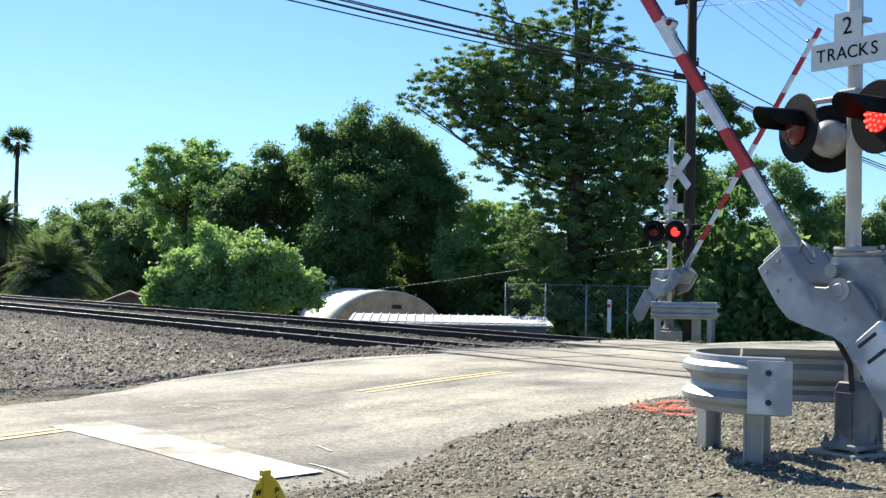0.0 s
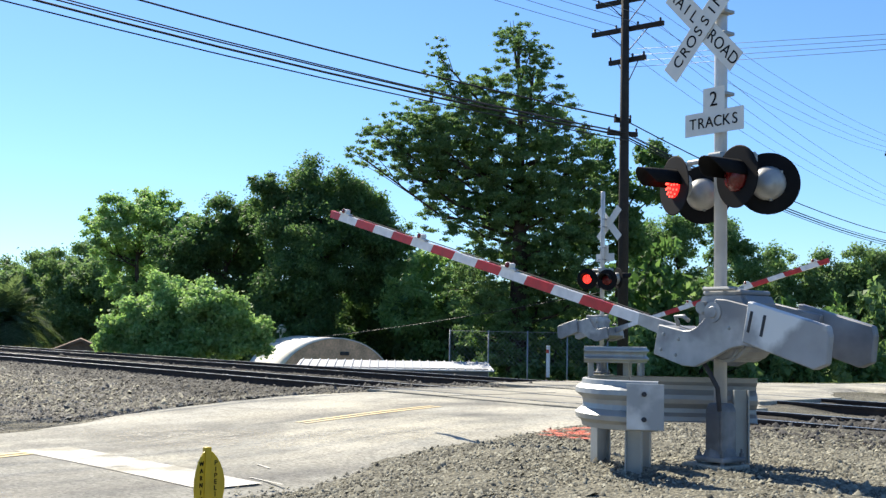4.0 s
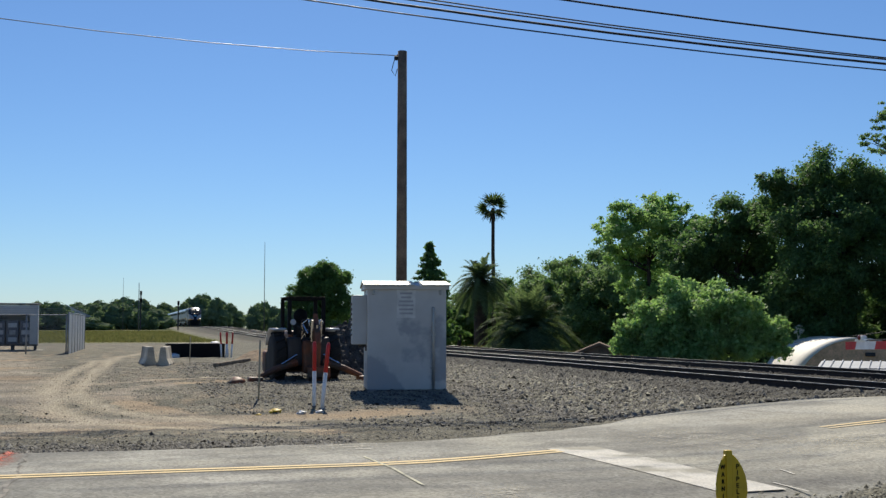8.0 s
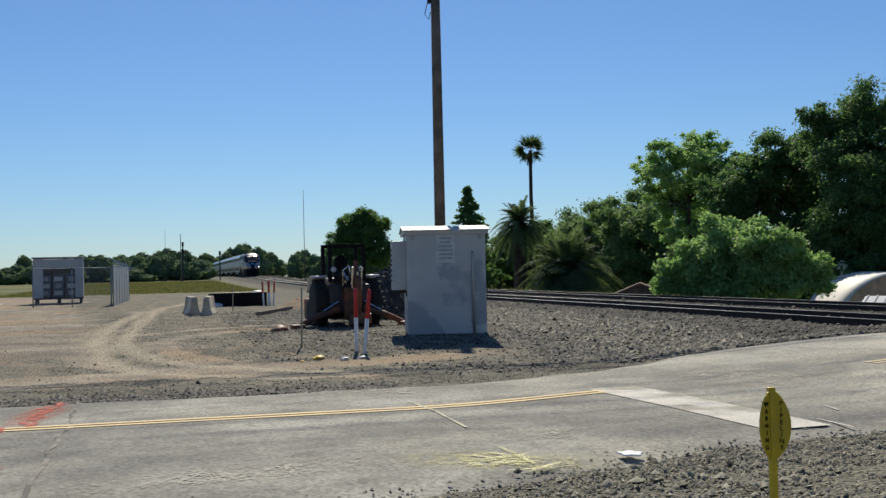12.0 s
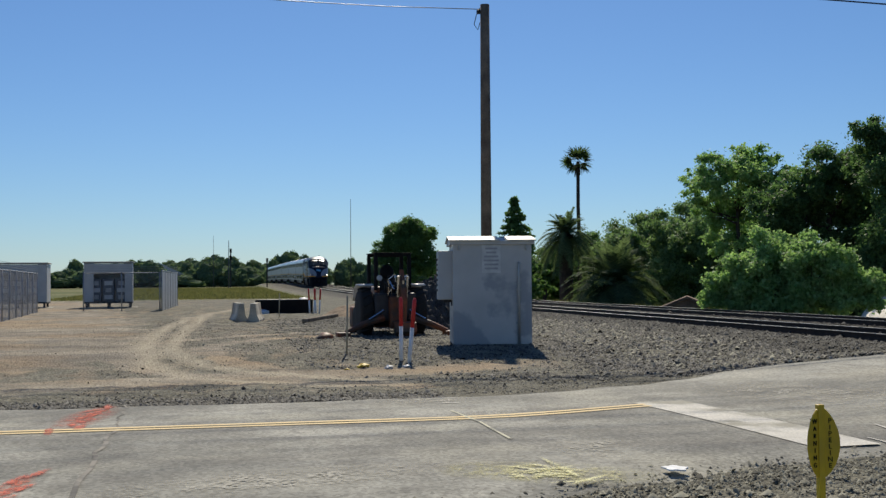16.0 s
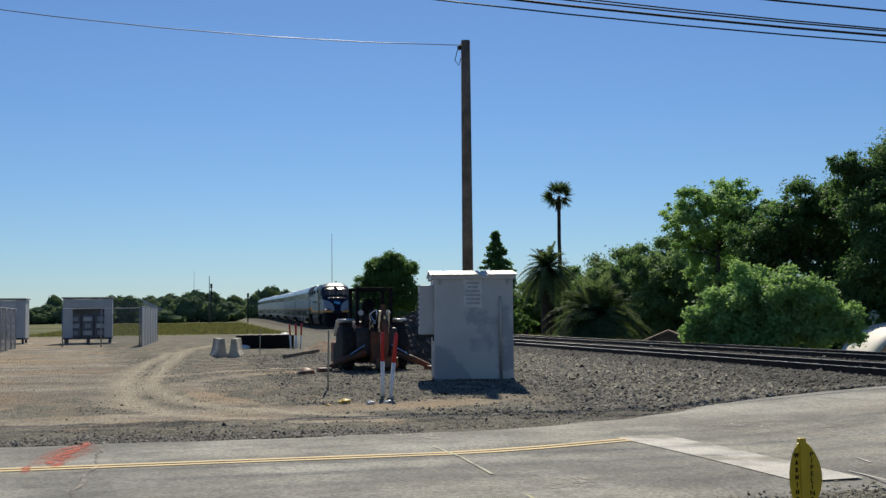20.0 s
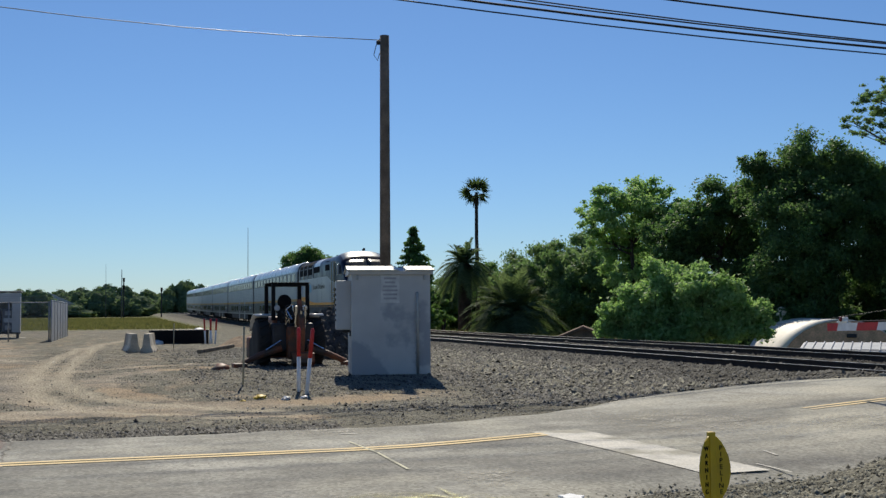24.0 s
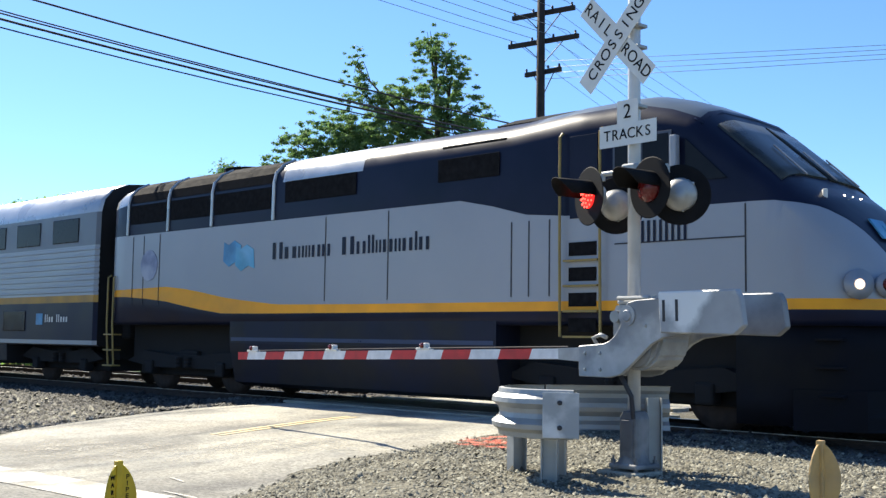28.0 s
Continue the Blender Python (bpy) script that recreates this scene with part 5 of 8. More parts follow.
            part("roof_rib", tube(B(), [(o + s0, y * (a + 0.015), z + 0.01) for a, z in pts], 0.035, 6), ROOF_GREY, lo, "pale roof rib")
        flat("cowl_top_hatch", 10.6, 12.0, 4.30, 4.34, GRILLE)
        # doors, seams and handrails
        for s0 in (0.9, 1.35, 2.0, 7.62, 9.3, 12.1, 12.45, 12.85, 16.1):
            flat("panel_seam", s0, s0 + 0.022, 1.85, 3.38 if s0 < 11 else 3.0, DARK_METAL, "", 0.006)
        flat("cab_door", 13.25, 13.75, 2.98, 4.2, NAVY, "recessed cab door", 0.02)
        flat("panel_line", 14.05, 16.1, 2.56, 2.58, DARK_METAL, "", 0.006)
        for s0 in (13.12, 13.85):
            part("handrail", tube(B(), [(o + s0, y * 1.60, 1.25), (o + s0, y * 1.62, 2.6), (o + s0, y * 1.62, 4.2), (o + s0, y * 1.55, 4.26)], 0.022, 7), RAILING_YELLOW, lo, "yellow cab handrail")
        for z in (1.25, 1.62, 1.99, 2.36):
            part("step", box(B(), (o + 13.48, y * 1.575, z), (0.62, 0.06, 0.03)), RAILING_YELLOW, lo, "cab ladder step")
            part("step_recess", box(B(), (o + 13.48, y * 1.535, z + 0.17), (0.5, 0.012, 0.2)), GRILLE, lo)
        for s0 in (0.25, 0.0):
            part("handrail", tube(B(), [(o + s0 - 0.1, y * 1.5, 0.5), (o + s0 - 0.1, y * 1.56, 1.4), (o + s0 - 0.1, y * 1.56, 2.5), (o + s0 - 0.1, y * 1.48, 2.55)], 0.022, 7), RAILING_YELLOW, lo, "yellow rear handrail")
        for z in (0.5, 0.85, 1.2):
            part("step", box(B(), (o + 0.02, y * 1.48, z), (0.42, 0.22, 0.03)), RAILING_YELLOW, lo, "rear step")
        # lettering as plain bars, and the round emblem as plain shapes
        dk = NAVY
        blocks(lo, o + 6.05, 2.78, (0.34, 0.38, 0.18, 0.15, 0.26, 0.25, -0.24, 0.36, 0.26, 0.07, 0.07, 0.15, 0.26, 0.16, 0.26, 0.07, 0.26), 0.22, w * 1.003, dk)
        blocks(lo, o + 14.5, 2.72, (0.16, 0.16, 0.16, 0.16), 0.3, w * 1.003, dk)
        for dx, dz, tone in ((0.0, 0.0, LOGO_BLUE), (0.42, -0.1, LOGO_TEAL)):
            bm = B()
            prism(bm, [(o + 4.42 + dx, 2.70 + dz), (o + 4.62 + dx, 2.58 + dz), (o + 4.86 + dx, 2.68 + dz), (o + 5.06 + dx, 2.62 + dz), (o + 5.02 + dx, 3.0 + dz), (o + 4.8 + dx, 3.1 + dz), (o + 4.6 + dx, 3.02 + dz), (o + 4.44 + dx, 3.08 + dz)], w - 0.004 * (1 + dx), w + 0.004 * (1 + dx), "y")
            part("emblem", bm, tone, lo, "pale blue wave-shaped emblem")
        part("small_emblem", lathe(B(), [(0.0, -0.004), (0.34, -0.004), (0.34, 0.004), (0.0, 0.004)], 20), LOGO_FADE, lo, "faded round emblem", m=pose(o + 1.6, w, 2.72))
        flat("builder_plate", 15.98, 16.35, 1.5, 1.6, SIGN_WHITE, "small white plate")
        # headlamps at the nose corner
        hb = part("headlamp_housing", lathe(B(), [(0.0, -0.05), (0.17, -0.03), (0.19, 0.05), (0.0, 0.08)], 16, "x"), LOCO_SILVER, lo, "headlamp housing", True, pose(o + 17.44, y * 1.2, 1.93, 0, 0, y * 42))
        part("headlamp", lathe(B(), [(0.0, 0.1), (0.055, 0.09), (0.07, 0.06), (0.0, 0.05)], 16, "x"), HEAD_ON if y > 0 else HEAD_DIM, hb, "lit headlamp" if y > 0 else "dim headlamp", True)
        hb = part("marker_housing", lathe(B(), [(0.0, -0.05), (0.14, -0.03), (0.16, 0.05), (0.0, 0.08)], 16, "x"), LOCO_SILVER, lo, "marker lamp housing", True, pose(o + 17.66, y * 0.9, 1.93, 0, 0, y * 30))
        part("marker_lamp", lathe(B(), [(0.0, 0.12), (0.07, 0.1), (0.09, 0.06), (0.0, 0.05)], 14, "x"), LAMP_OFF, hb, "red marker lamp", True)
        part("exhaust_hatch", box(B(), (o + 12.0, y * 0.75, 4.72), (1.4, 0.5, 0.08), 0.02, Euler((-y * 0.35, 0, 0)).to_matrix()), GRILLE, lo, "dark roof hatch")
    for y in (-0.25, 0.0, 0.25):
        part("headlight", lathe(B(), [(0.0, 0.1), (0.075, 0.08), (0.09, 0.0), (0.0, -0.04)], 14, "x"), HEAD_SOFT, lo, "bright upper headlight", True, pose(o + 16.8, y, 3.08, 0, -20, 0))
    part("number_board", box(B(), (o + 16.8, -0.74, 3.13), (0.06, 0.4, 0.12), 0.01, Euler((0, 0, 0.55)).to_matrix()), SIGN_WHITE, lo, "pale number board")
    for y0, y1, z0, z1, lift, tone in ((-0.34, 0.05, 2.83, 2.56, 0.0, LOGO_BLUE), (-0.08, 0.34, 2.76, 2.48, 0.012, LOGO_TEAL)):
        xa, xb = 17.19 + (2.84 - z0) * 0.684, 17.19 + (2.84 - z1) * 0.684
        bm = B()
        loft(bm, [[(o + xa + d, y0, z0), (o + xb + d, y0 + 0.02, z1), (o + xb + d, y1, z1), (o + xa + d, y1 + 0.02, z0)] for d in (lift, 0.03 + lift)])
        bmesh.ops.recalc_face_normals(bm, faces=bm.faces)
        part("nose_emblem", bm, tone, lo, "blue-green emblem on the nose")
    part("horn", tube(B(), [(o + 13.0, 0.3, 4.95), (o + 13.5, 0.3, 4.98)], [0.03, 0.09], 8), DARK_METAL, lo)
    part("roof_fan", lathe(B(), [(0.6, 4.72), (0.62, 4.84), (0.5, 4.86), (0.0, 4.86)], 20, "z"), GRILLE, lo, "round roof fan", m=pose(o + 3.2, 0, 0))
    return lo


COACH_L = 25.2


def coach():
    co = thing("passenger_coach", "silver double-deck passenger coach with navy band and yellow stripe", "railway coach", group="coaches of the train")
    prof = [(1.45, 0.92), (1.53, 0.95), (1.53, 1.05), (1.53, 1.95), (1.53, 2.12)]
    z = 2.12
    while z < 3.25:
        prof += [(1.53, z + 0.06), (1.545, z + 0.075), (1.545, z + 0.11), (1.53, z + 0.125)]
        z += 0.142
    prof += [(1.53, 3.3), (1.52, 4.08), (1.44, 4.38), (1.22, 4.63), (0.8, 4.79), (0.0, 4.86)]
    bm = B()
    rows = []
    xs = [0.0, -0.12, -2.6, -22.6, -COACH_L + 0.12, -COACH_L]
    for i, x in enumerate(xs):
        sq = 0.96 if i in (0, len(xs) - 1) else 1.0
        h = [(w * sq, zz) for w, zz in prof]
        rows.append([bm.verts.new(p) for p in [(x, -w, zz) for w, zz in h] + [(x, w, zz) for w, zz in reversed(h[:-1])]])
    n = len(rows[0])
    half = n // 2
    for a, c in zip(rows, rows[1:]):
        for k in range(n - 1):
            f = bm.faces.new((a[k], a[k + 1], c[k + 1], c[k]))
            j = k if k < half else n - 2 - k
            zz = (prof[j][1] + prof[min(j + 1, len(prof) - 1)][1]) / 2
            f.material_index = 1 if 1.05 < zz < 1.95 else 2 if 1.95 < zz < 2.12 else 3 if 3.3 < zz < 4.08 else 4 if zz > 4.1 else 0
            f.smooth = zz > 4.1
        bm.faces.new((a[0], c[0], c[-1], a[-1])).material_index = 5
    bm.faces.new(rows[0]).material_index = 5
    bm.faces.new(rows[-1][::-1]).material_index = 5
    bmesh.ops.recalc_face_normals(bm, faces=bm.faces)
    part("body", bm, [STAINLESS, NAVY, COACH_YELLOW, COACH_BAND, ROOF_GREY, UNDER], co, "ribbed stainless car body")
    bm = B()
    prism(bm, [(-1.53, 0.93), (1.53, 0.93), (1.5, 0.5), (1.38, 0.42), (-1.38, 0.42), (-1.5, 0.5)], -20.6, -4.6)
    part("lower_skirt", bm, TANK, co, "dark lower deck skirt")
    part("centre_sill", box(B(), (-12.6, 0, 0.8), (25.0, 1.6, 0.4)), UNDER, co, "dark underframe")
    up = down = None
    for y in (-1, 1):
        for k in range(12):
            x = -1.6 - 1.98 * k
            if up is None:
                up = part("upper_window", box(B(), (0, 0, 0), (1.3, 0.02, 0.58), 0.02), GLASS_DARK, co, "dark upper deck window", m=pose(x, y * 1.53, 3.69))
            else:
                again(up, pose(x, y * 1.53, 3.69))
        for k in range(8):
            x = -4.2 - 2.0 * k - (2.2 if k > 3 else 0)
            if down is None:
                down = part("lower_window", box(B(), (0, 0, 0), (1.25, 0.02, 0.52), 0.02), GLASS_DARK, co, "dark lower deck window", m=pose(x, y * 1.532, 1.52))
            else:
                again(down, pose(x, y * 1.532, 1.52))
        for x in (-7.2, -12.2):
            d = part("door", box(B(), (x, y * 1.533, 1.28), (0.9, 0.016, 1.7), 0.01), STAINLESS, co, "silver boarding door")
            part("door_window", box(B(), (x, y * 1.54, 1.6), (0.4, 0.016, 0.7), 0.02), GLASS_DARK, d)
        blocks(co, -2.5, 1.55, (0.16, 0.1, 0.1, -0.1, 0.16, 0.1, 0.1, 0.1), 0.13, y * 1.535, SIGN_WHITE)
        part("emblem", box(B(), (-2.8, y * 1.535, 1.56), (0.35, 0.006, 0.28), 0.002), LOGO_BLUE, co, "blue-green emblem")
    bogie(co, -2.4, 0.46, 2.5)
    bogie(co, -COACH_L + 2.4, 0.46, 2.5)
    for x in (0.2, -COACH_L - 0.2):
        part("gangway", box(B(), (x, 0, 2.4), (0.36, 1.7, 2.6), 0.06), UNDER, co, "dark gangway bellows")
    for k in range(5):
        part("roof_vent", box(B(), (-3.5 - 4.5 * k, 0, 4.88), (1.6, 0.9, 0.08), 0.03), ROOF_GREY, co)
    return co


train = locomotive()
coaches = [coach()]
for _ in range(5):
    coaches.append(copy_thing(coaches[0], Matrix()))


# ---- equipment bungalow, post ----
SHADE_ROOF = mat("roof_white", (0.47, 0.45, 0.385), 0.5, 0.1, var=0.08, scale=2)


def bungalow(m):
    bu = thing("equipment_cabinet", "weathered grey metal railway equipment cabinet standing on gravel", "equipment cabinet", m)
    part("body", box(B(), (-0.78, 0, 1.14), (1.56, 1.68, 2.2), 0.015), BUNG, bu, "patched grey metal walls")
    part("skid", box(B(), (-0.78, 0, 0.02), (1.5, 1.6, 0.1)), DARK_METAL, bu, "dark steel skid")
    bm = B()
    loft(bm, [[(0.07, y, 2.17), (0.07, y, 2.245), (-0.75, y, 2.345), (-1.63, y, 2.245), (-1.63, y, 2.17)] for y in (-0.9, 0.9)])
    bmesh.ops.recalc_face_normals(bm, faces=bm.faces)
    part("roof", bm, BUNG, bu, "low pitched roof")
    for y0, y1 in ((-0.93, 0.16), (0.31, 0.93)):
        bm = B()
        loft(bm, [[(0.12, y, 2.235), (0.12, y, 2.262), (-0.75, y, 2.375), (-1.68, y, 2.262), (-1.68, y, 2.235), (-0.75, y, 2.35)] for y in (y0, y1)])
        bmesh.ops.recalc_face_normals(bm, faces=bm.faces)
        part("roof_panel", bm, SHADE_ROOF, bu, "cream sheet metal roof panel")
    unit = part("cooling_unit", box(B(), (-0.62, -0.99, 1.52), (0.75, 0.32, 1.05), 0.02), BUNG, bu, "boxy cooling unit on the side")
    for k in range(7):
        part("louvre", box(B(), (-0.62, -1.155, 1.2 + 0.11 * k), (0.58, 0.02, 0.05), 0.0, Euler((0.5, 0, 0)).to_matrix()), DARK_METAL, unit)
    part("bracket", box(B(), (-0.62, -0.92, 1.0), (0.06, 0.18, 0.14)), DARK_METAL, unit)
    sg = part("notice", box(B(), (0.008, -0.02, 1.86), (0.008, 0.40, 0.6), 0.002), mat("faded_notice", (0.58, 0.58, 0.56), 0.7, var=0.1, scale=6), bu, "faded white notice with illegible lines")
    for k, w in enumerate((0.26, 0.22, 0.3, 0.32, 0.3, 0.28)):
        part("text_bar", box(B(), (0.014, -0.02, 2.08 - 0.085 * k), (0.004, w, 0.04)), mat("faded_text", (0.36, 0.36, 0.37), 0.7) if k == 0 else bpy.data.materials["faded_text"], sg)
    part("conduit", tube(B(), [(0.035, 0.56, 0.0), (0.035, 0.56, 1.72), (0.0, 0.56, 1.78)], 0.03, 8), GALV, bu, "grey conduit up the wall", True)
    for z in (0.5, 1.2):
        part("clamp", box(B(), (0.03, 0.56, z), (0.05, 0.12, 0.04)), GALV, bu)
    part("hasp", box(B(), (-0.3, -0.85, 0.92), (0.08, 0.04, 0.12), 0.01), DARK_METAL, bu)
    for y in (-0.72, 0.72):
        part("lifting_lug", box(B(), (0.02, y, 2.1), (0.05, 0.05, 0.1), 0.01), GALV, bu)
    return bu


bungalow(pose(-23.3, 5.75, 0.13, 0, 0, -9))
po = thing("wooden_post", "bare brown wooden pole without arms", "utility pole", pose(-29.75, 7.18, 0.05, 0, 0.45, 0))
part("pole", lathe(B(), [(0.16, -0.6), (0.135, 6), (0.125, 9.0), (0.0, 9.02)], 14, "z"), WOOD_POLE, po, "weathered round timber", True)
part("insulator", lathe(B(), [(0.03, 0), (0.06, 0.03), (0.06, 0.1), (0.03, 0.12)], 8, "z"), DARK_METAL, po, m=pose(-0.05, -0.16, 8.75))
part("loose_wire", tube(B(), [(0, -0.14, 8.9), (0.02, -0.24, 8.7), (0.0, -0.3, 8.45), (0.02, -0.2, 8.3), (0, -0.14, 8.5)], 0.012, 6), WIRE, po, "curl of loose black wire")

# ---- tractor with backhoe ----
ORANGE = mat("dull_orange_paint", (0.20, 0.065, 0.028), 0.6, var=0.25, scale=4, second=(0.06, 0.045, 0.035))
TYRE = mat("tyre_rubber", (0.02, 0.019, 0.018), 0.85, var=0.2, scale=6)
FENDER = mat("pale_fender", (0.55, 0.55, 0.54), 0.4, var=0.1, scale=4)
CHROME = mat("hydraulic_chrome", (0.75, 0.75, 0.76), 0.15, 1.0, scale=4)


def tractor(m):
    """Rear, with the digging gear, towards local +x."""
    tr = thing("backhoe_tractor", "small orange backhoe tractor with roll bar parked on gravel", "tractor", m)
    part("body", box(B(), (-1.3, 0, 0.75), (2.2, 0.62, 0.55), 0.08), ORANGE, tr, "dull orange chassis")
    part("hood", box(B(), (-1.95, 0, 1.12), (1.15, 0.58, 0.42), 0.1), ORANGE, tr, "engine hood")
    part("seat", box(B(), (-0.75, 0, 1.15), (0.45, 0.5, 0.12), 0.04), TYRE, tr, "black seat")
    part("seat_back", box(B(), (-0.95, 0, 1.4), (0.12, 0.48, 0.5), 0.05), TYRE, tr, "black seat back")
    part("steering_wheel", lathe(B(), [(0.17, 0.0), (0.19, 0.015), (0.17, 0.03), (0.155, 0.015)], 18, "z"), TYRE, tr, m=pose(-1.35, 0, 1.45, 0, -30, 0))
    for y in (-1, 1):
        w = part("rear_wheel", lathe(B(), [(0.3, -0.17), (0.56, -0.18), (0.63, -0.12), (0.64, 0.12), (0.56, 0.18), (0.3, 0.17)], 26), TYRE, tr, "large rear tyre", True, pose(-0.65, y * 0.74, 0.63))
        part("rim", lathe(B(), [(0.05, -0.08), (0.28, -0.1), (0.31, -0.15), (0.31, 0.15), (0.28, 0.1), (0.05, 0.08)], 20), ORANGE, w, "orange rim", True)
        for k in range(16):
            a = 2 * math.pi * k / 16
            part("lug", box(B(), (0.64 * math.cos(a), 0, 0.64 * math.sin(a)), (0.05, 0.32, 0.05), 0.0, Euler((0.5, -a, 0)).to_matrix()), TYRE, w)
        w = part("front_wheel", lathe(B(), [(0.18, -0.11), (0.34, -0.12), (0.38, -0.08), (0.38, 0.08), (0.34, 0.12), (0.18, 0.11)], 22), TYRE, tr, "small front tyre", True, pose(-2.3, y * 0.62, 0.38))
        part("rim", lathe(B(), [(0.03, -0.05), (0.19, -0.08), (0.19, 0.08), (0.03, 0.05)], 16), FENDER, w)
        bm = B()
        arc = [(-0.65 + 0.74 * math.cos(a), 0.63 + 0.74 * math.sin(a)) for a in (math.radians(72 + 12 * k) for k in range(8))]
        loft(bm, [[(x, y * 0.52, z), (x, y * 0.95, z), (x, y * 0.95, z + 0.03), (x, y * 0.52, z + 0.03)] for x, z in arc])
        bmesh.ops.recalc_face_normals(bm, faces=bm.faces)
        part("fender", bm, FENDER, tr, "pale rounded fender", True)
        for x in (-0.35, -1.35):
            part("canopy_post", box(B(), (x, y * 0.47, 1.7), (0.1, 0.1, 0.95), 0.012), BLACK, tr, "black roll bar post")
        part("work_lamp", lathe(B(), [(0.0, 0.05), (0.07, 0.05), (0.08, 0.0), (0.0, -0.05)], 12, "x"), FENDER, tr, "round work lamp", m=pose(-0.3, y * 0.38, 1.55))
        part("stabiliser", tube(B(), [(0.1, y * 0.35, 0.5), (0.18, y * 0.92, 0.34), (0.2, y * 1.4, 0.13)], [0.1, 0.085, 0.07], 8), ORANGE, tr, "orange stabiliser leg")
        part("stabiliser_ram", tube(B(), [(0.14, y * 0.36, 0.7), (0.22, y * 0.78, 0.46)], 0.03, 8), CHROME, tr, "bright hydraulic ram")
        part("stabiliser_pad", box(B(), (0.22, y * 1.48, 0.07), (0.4, 0.36, 0.14), 0.03), ORANGE, tr, "rusty stabiliser pad")
    for x in (-0.35, -1.35):
        part("canopy_bar", box(B(), (x, 0, 2.17), (0.07, 1.02, 0.07), 0.012), BLACK, tr, "black cross bar")
    part("canopy", box(B(), (-0.85, 0, 2.215), (1.2, 1.06, 0.025), 0.008), BLACK, tr, "thin dark canopy")
    # Dark block added to stop daylight showing through under the tractor.
    part("axle_housing", box(B(), (-0.75, 0, 0.55), (0.9, 1.1, 0.55), 0.08), TYRE, tr, "black filler block round the axle")
    part("front_loader", box(B(), (-2.75, 0, 0.45), (0.5, 1.5, 0.6), 0.06), ORANGE, tr, "rusty front loader bucket")
    part("seat_cushion", lathe(B(), [(0.0, -0.09), (0.17, -0.08), (0.2, 0.0), (0.17, 0.08), (0.0, 0.09)], 16, "x"), BLACK, tr, "round black headrest", True, pose(-0.9, -0.05, 1.72))
    for k in range(9):
        y = -0.3 + 0.075 * k
        w1, w2 = 0.1 * math.sin(k * 2.3), 0.09 * math.cos(k * 1.7)
        part("hose", tube(B(), [(0.05, y * 0.6, 0.95), (0.22, y + w1, 1.22 + w2), (0.16, y * 0.8 - w1, 1.5 + w2), (0.3, y * 0.5, 1.62)], 0.016, 6), CHROME if k % 3 else WIRE, tr, "curling hydraulic hose", True)
    part("rear_frame", box(B(), (-0.2, 0, 0.78), (0.4, 1.15, 0.75), 0.06), DARK_METAL, tr, "dark rear frame")
    part("control_console", box(B(), (-0.2, 0.02, 1.12), (0.3, 0.55, 0.42), 0.06), BLACK, tr, "black control console")
    part("swing_post", box(B(), (0.15, 0, 0.65), (0.3, 0.4, 0.85), 0.05), ORANGE, tr, "swing post")
    part("boom", tube(B(), [(0.25, 0.05, 0.75), (0.45, 0.1, 1.35), (0.3, 0.1, 1.75)], [0.11, 0.1, 0.07], 6), ORANGE, tr, "folded boom")
    part("dipper", tube(B(), [(0.32, 0.1, 1.72), (0.62, 0.12, 1.0), (0.6, 0.12, 0.4)], [0.07, 0.08, 0.06], 6), ORANGE, tr, "folded dipper arm")
    for y, z in ((-0.02, 0.2), (0.22, 0.15), (0.1, -0.05)):
        part("hydraulic_ram", tube(B(), [(0.4, y, 0.85 + z), (0.52, y, 1.5 + z * 0.5)], 0.032, 8), CHROME, tr, "bright hydraulic ram")
    for k in range(6):
        y = -0.28 + 0.11 * k
        part("hose", tube(B(), [(-0.1, y, 1.0), (0.12, y * 1.2, 1.45 + 0.05 * (k % 3)), (0.35, y * 0.6, 1.25)], 0.02, 6), CHROME if k % 2 else WIRE, tr, "hydraulic hose")
    bm = B()
    prism(bm, [(0.45, 0.42), (0.8, 0.38), (0.85, 0.15), (0.7, 0.02), (0.5, 0.05), (0.62, 0.14), (0.66, 0.3)], -0.18, 0.4, "y")
    part("bucket", bm, ORANGE, tr, "rusty digging bucket")
    for y in (-0.25, -0.05, 0.2):
        part("lever", tube(B(), [(-0.15, y, 1.05), (-0.1, y, 1.4)], 0.012, 6), BLACK, tr)
    return tr


tractor(pose(-28.3, 4.45, 0.14, 0, 0, 3) @ Matrix.Diagonal((0.95, 0.93, 0.955, 1)))


# ---- pipeline markers ----
def marker(m, words, spin, paint=None, label="yellow three-vaned pipeline warning marker on a post"):
    paint = paint or MARKER_YELLOW
    mk = thing("pipeline_marker", label, "marker post", m, "pipeline markers")
    part("post", box(B(), (0, 0, 0.42), (0.035, 0.035, 0.9), 0.004), paint, mk, "yellow post")
    for k, word in zip(range(3), words):
        bm = B()
        prof = [(0.008, 0.0)] + [(0.008 + 0.088 * math.sin(math.pi * u) ** 0.6, 0.355 * u) for u in (0.03, 0.1, 0.2, 0.32, 0.45, 0.58, 0.7, 0.82, 0.91, 0.97)] + [(0.008, 0.355)]
        prism(bm, prof, -0.004, 0.004, "y")
        v = part("vane", bm, paint, mk, "rounded yellow vane", m=pose(0, 0, 0.50, 0, 0, spin + 120 * k))
        for j, ch in enumerate(word):
            z = 0.305 - 0.255 * (j + 0.5) / len(word)
            for side in (-1, 1):
                text_on("letter", ch, 0.034, BLACK, v, pose(0.048, side * 0.006, z, 90, 0, 0 if side < 0 else 180))
    return mk


marker(pose(-5.22, 2.98, 0.0), ("PIPELINE", "WARNING", "WARNING"), 52)
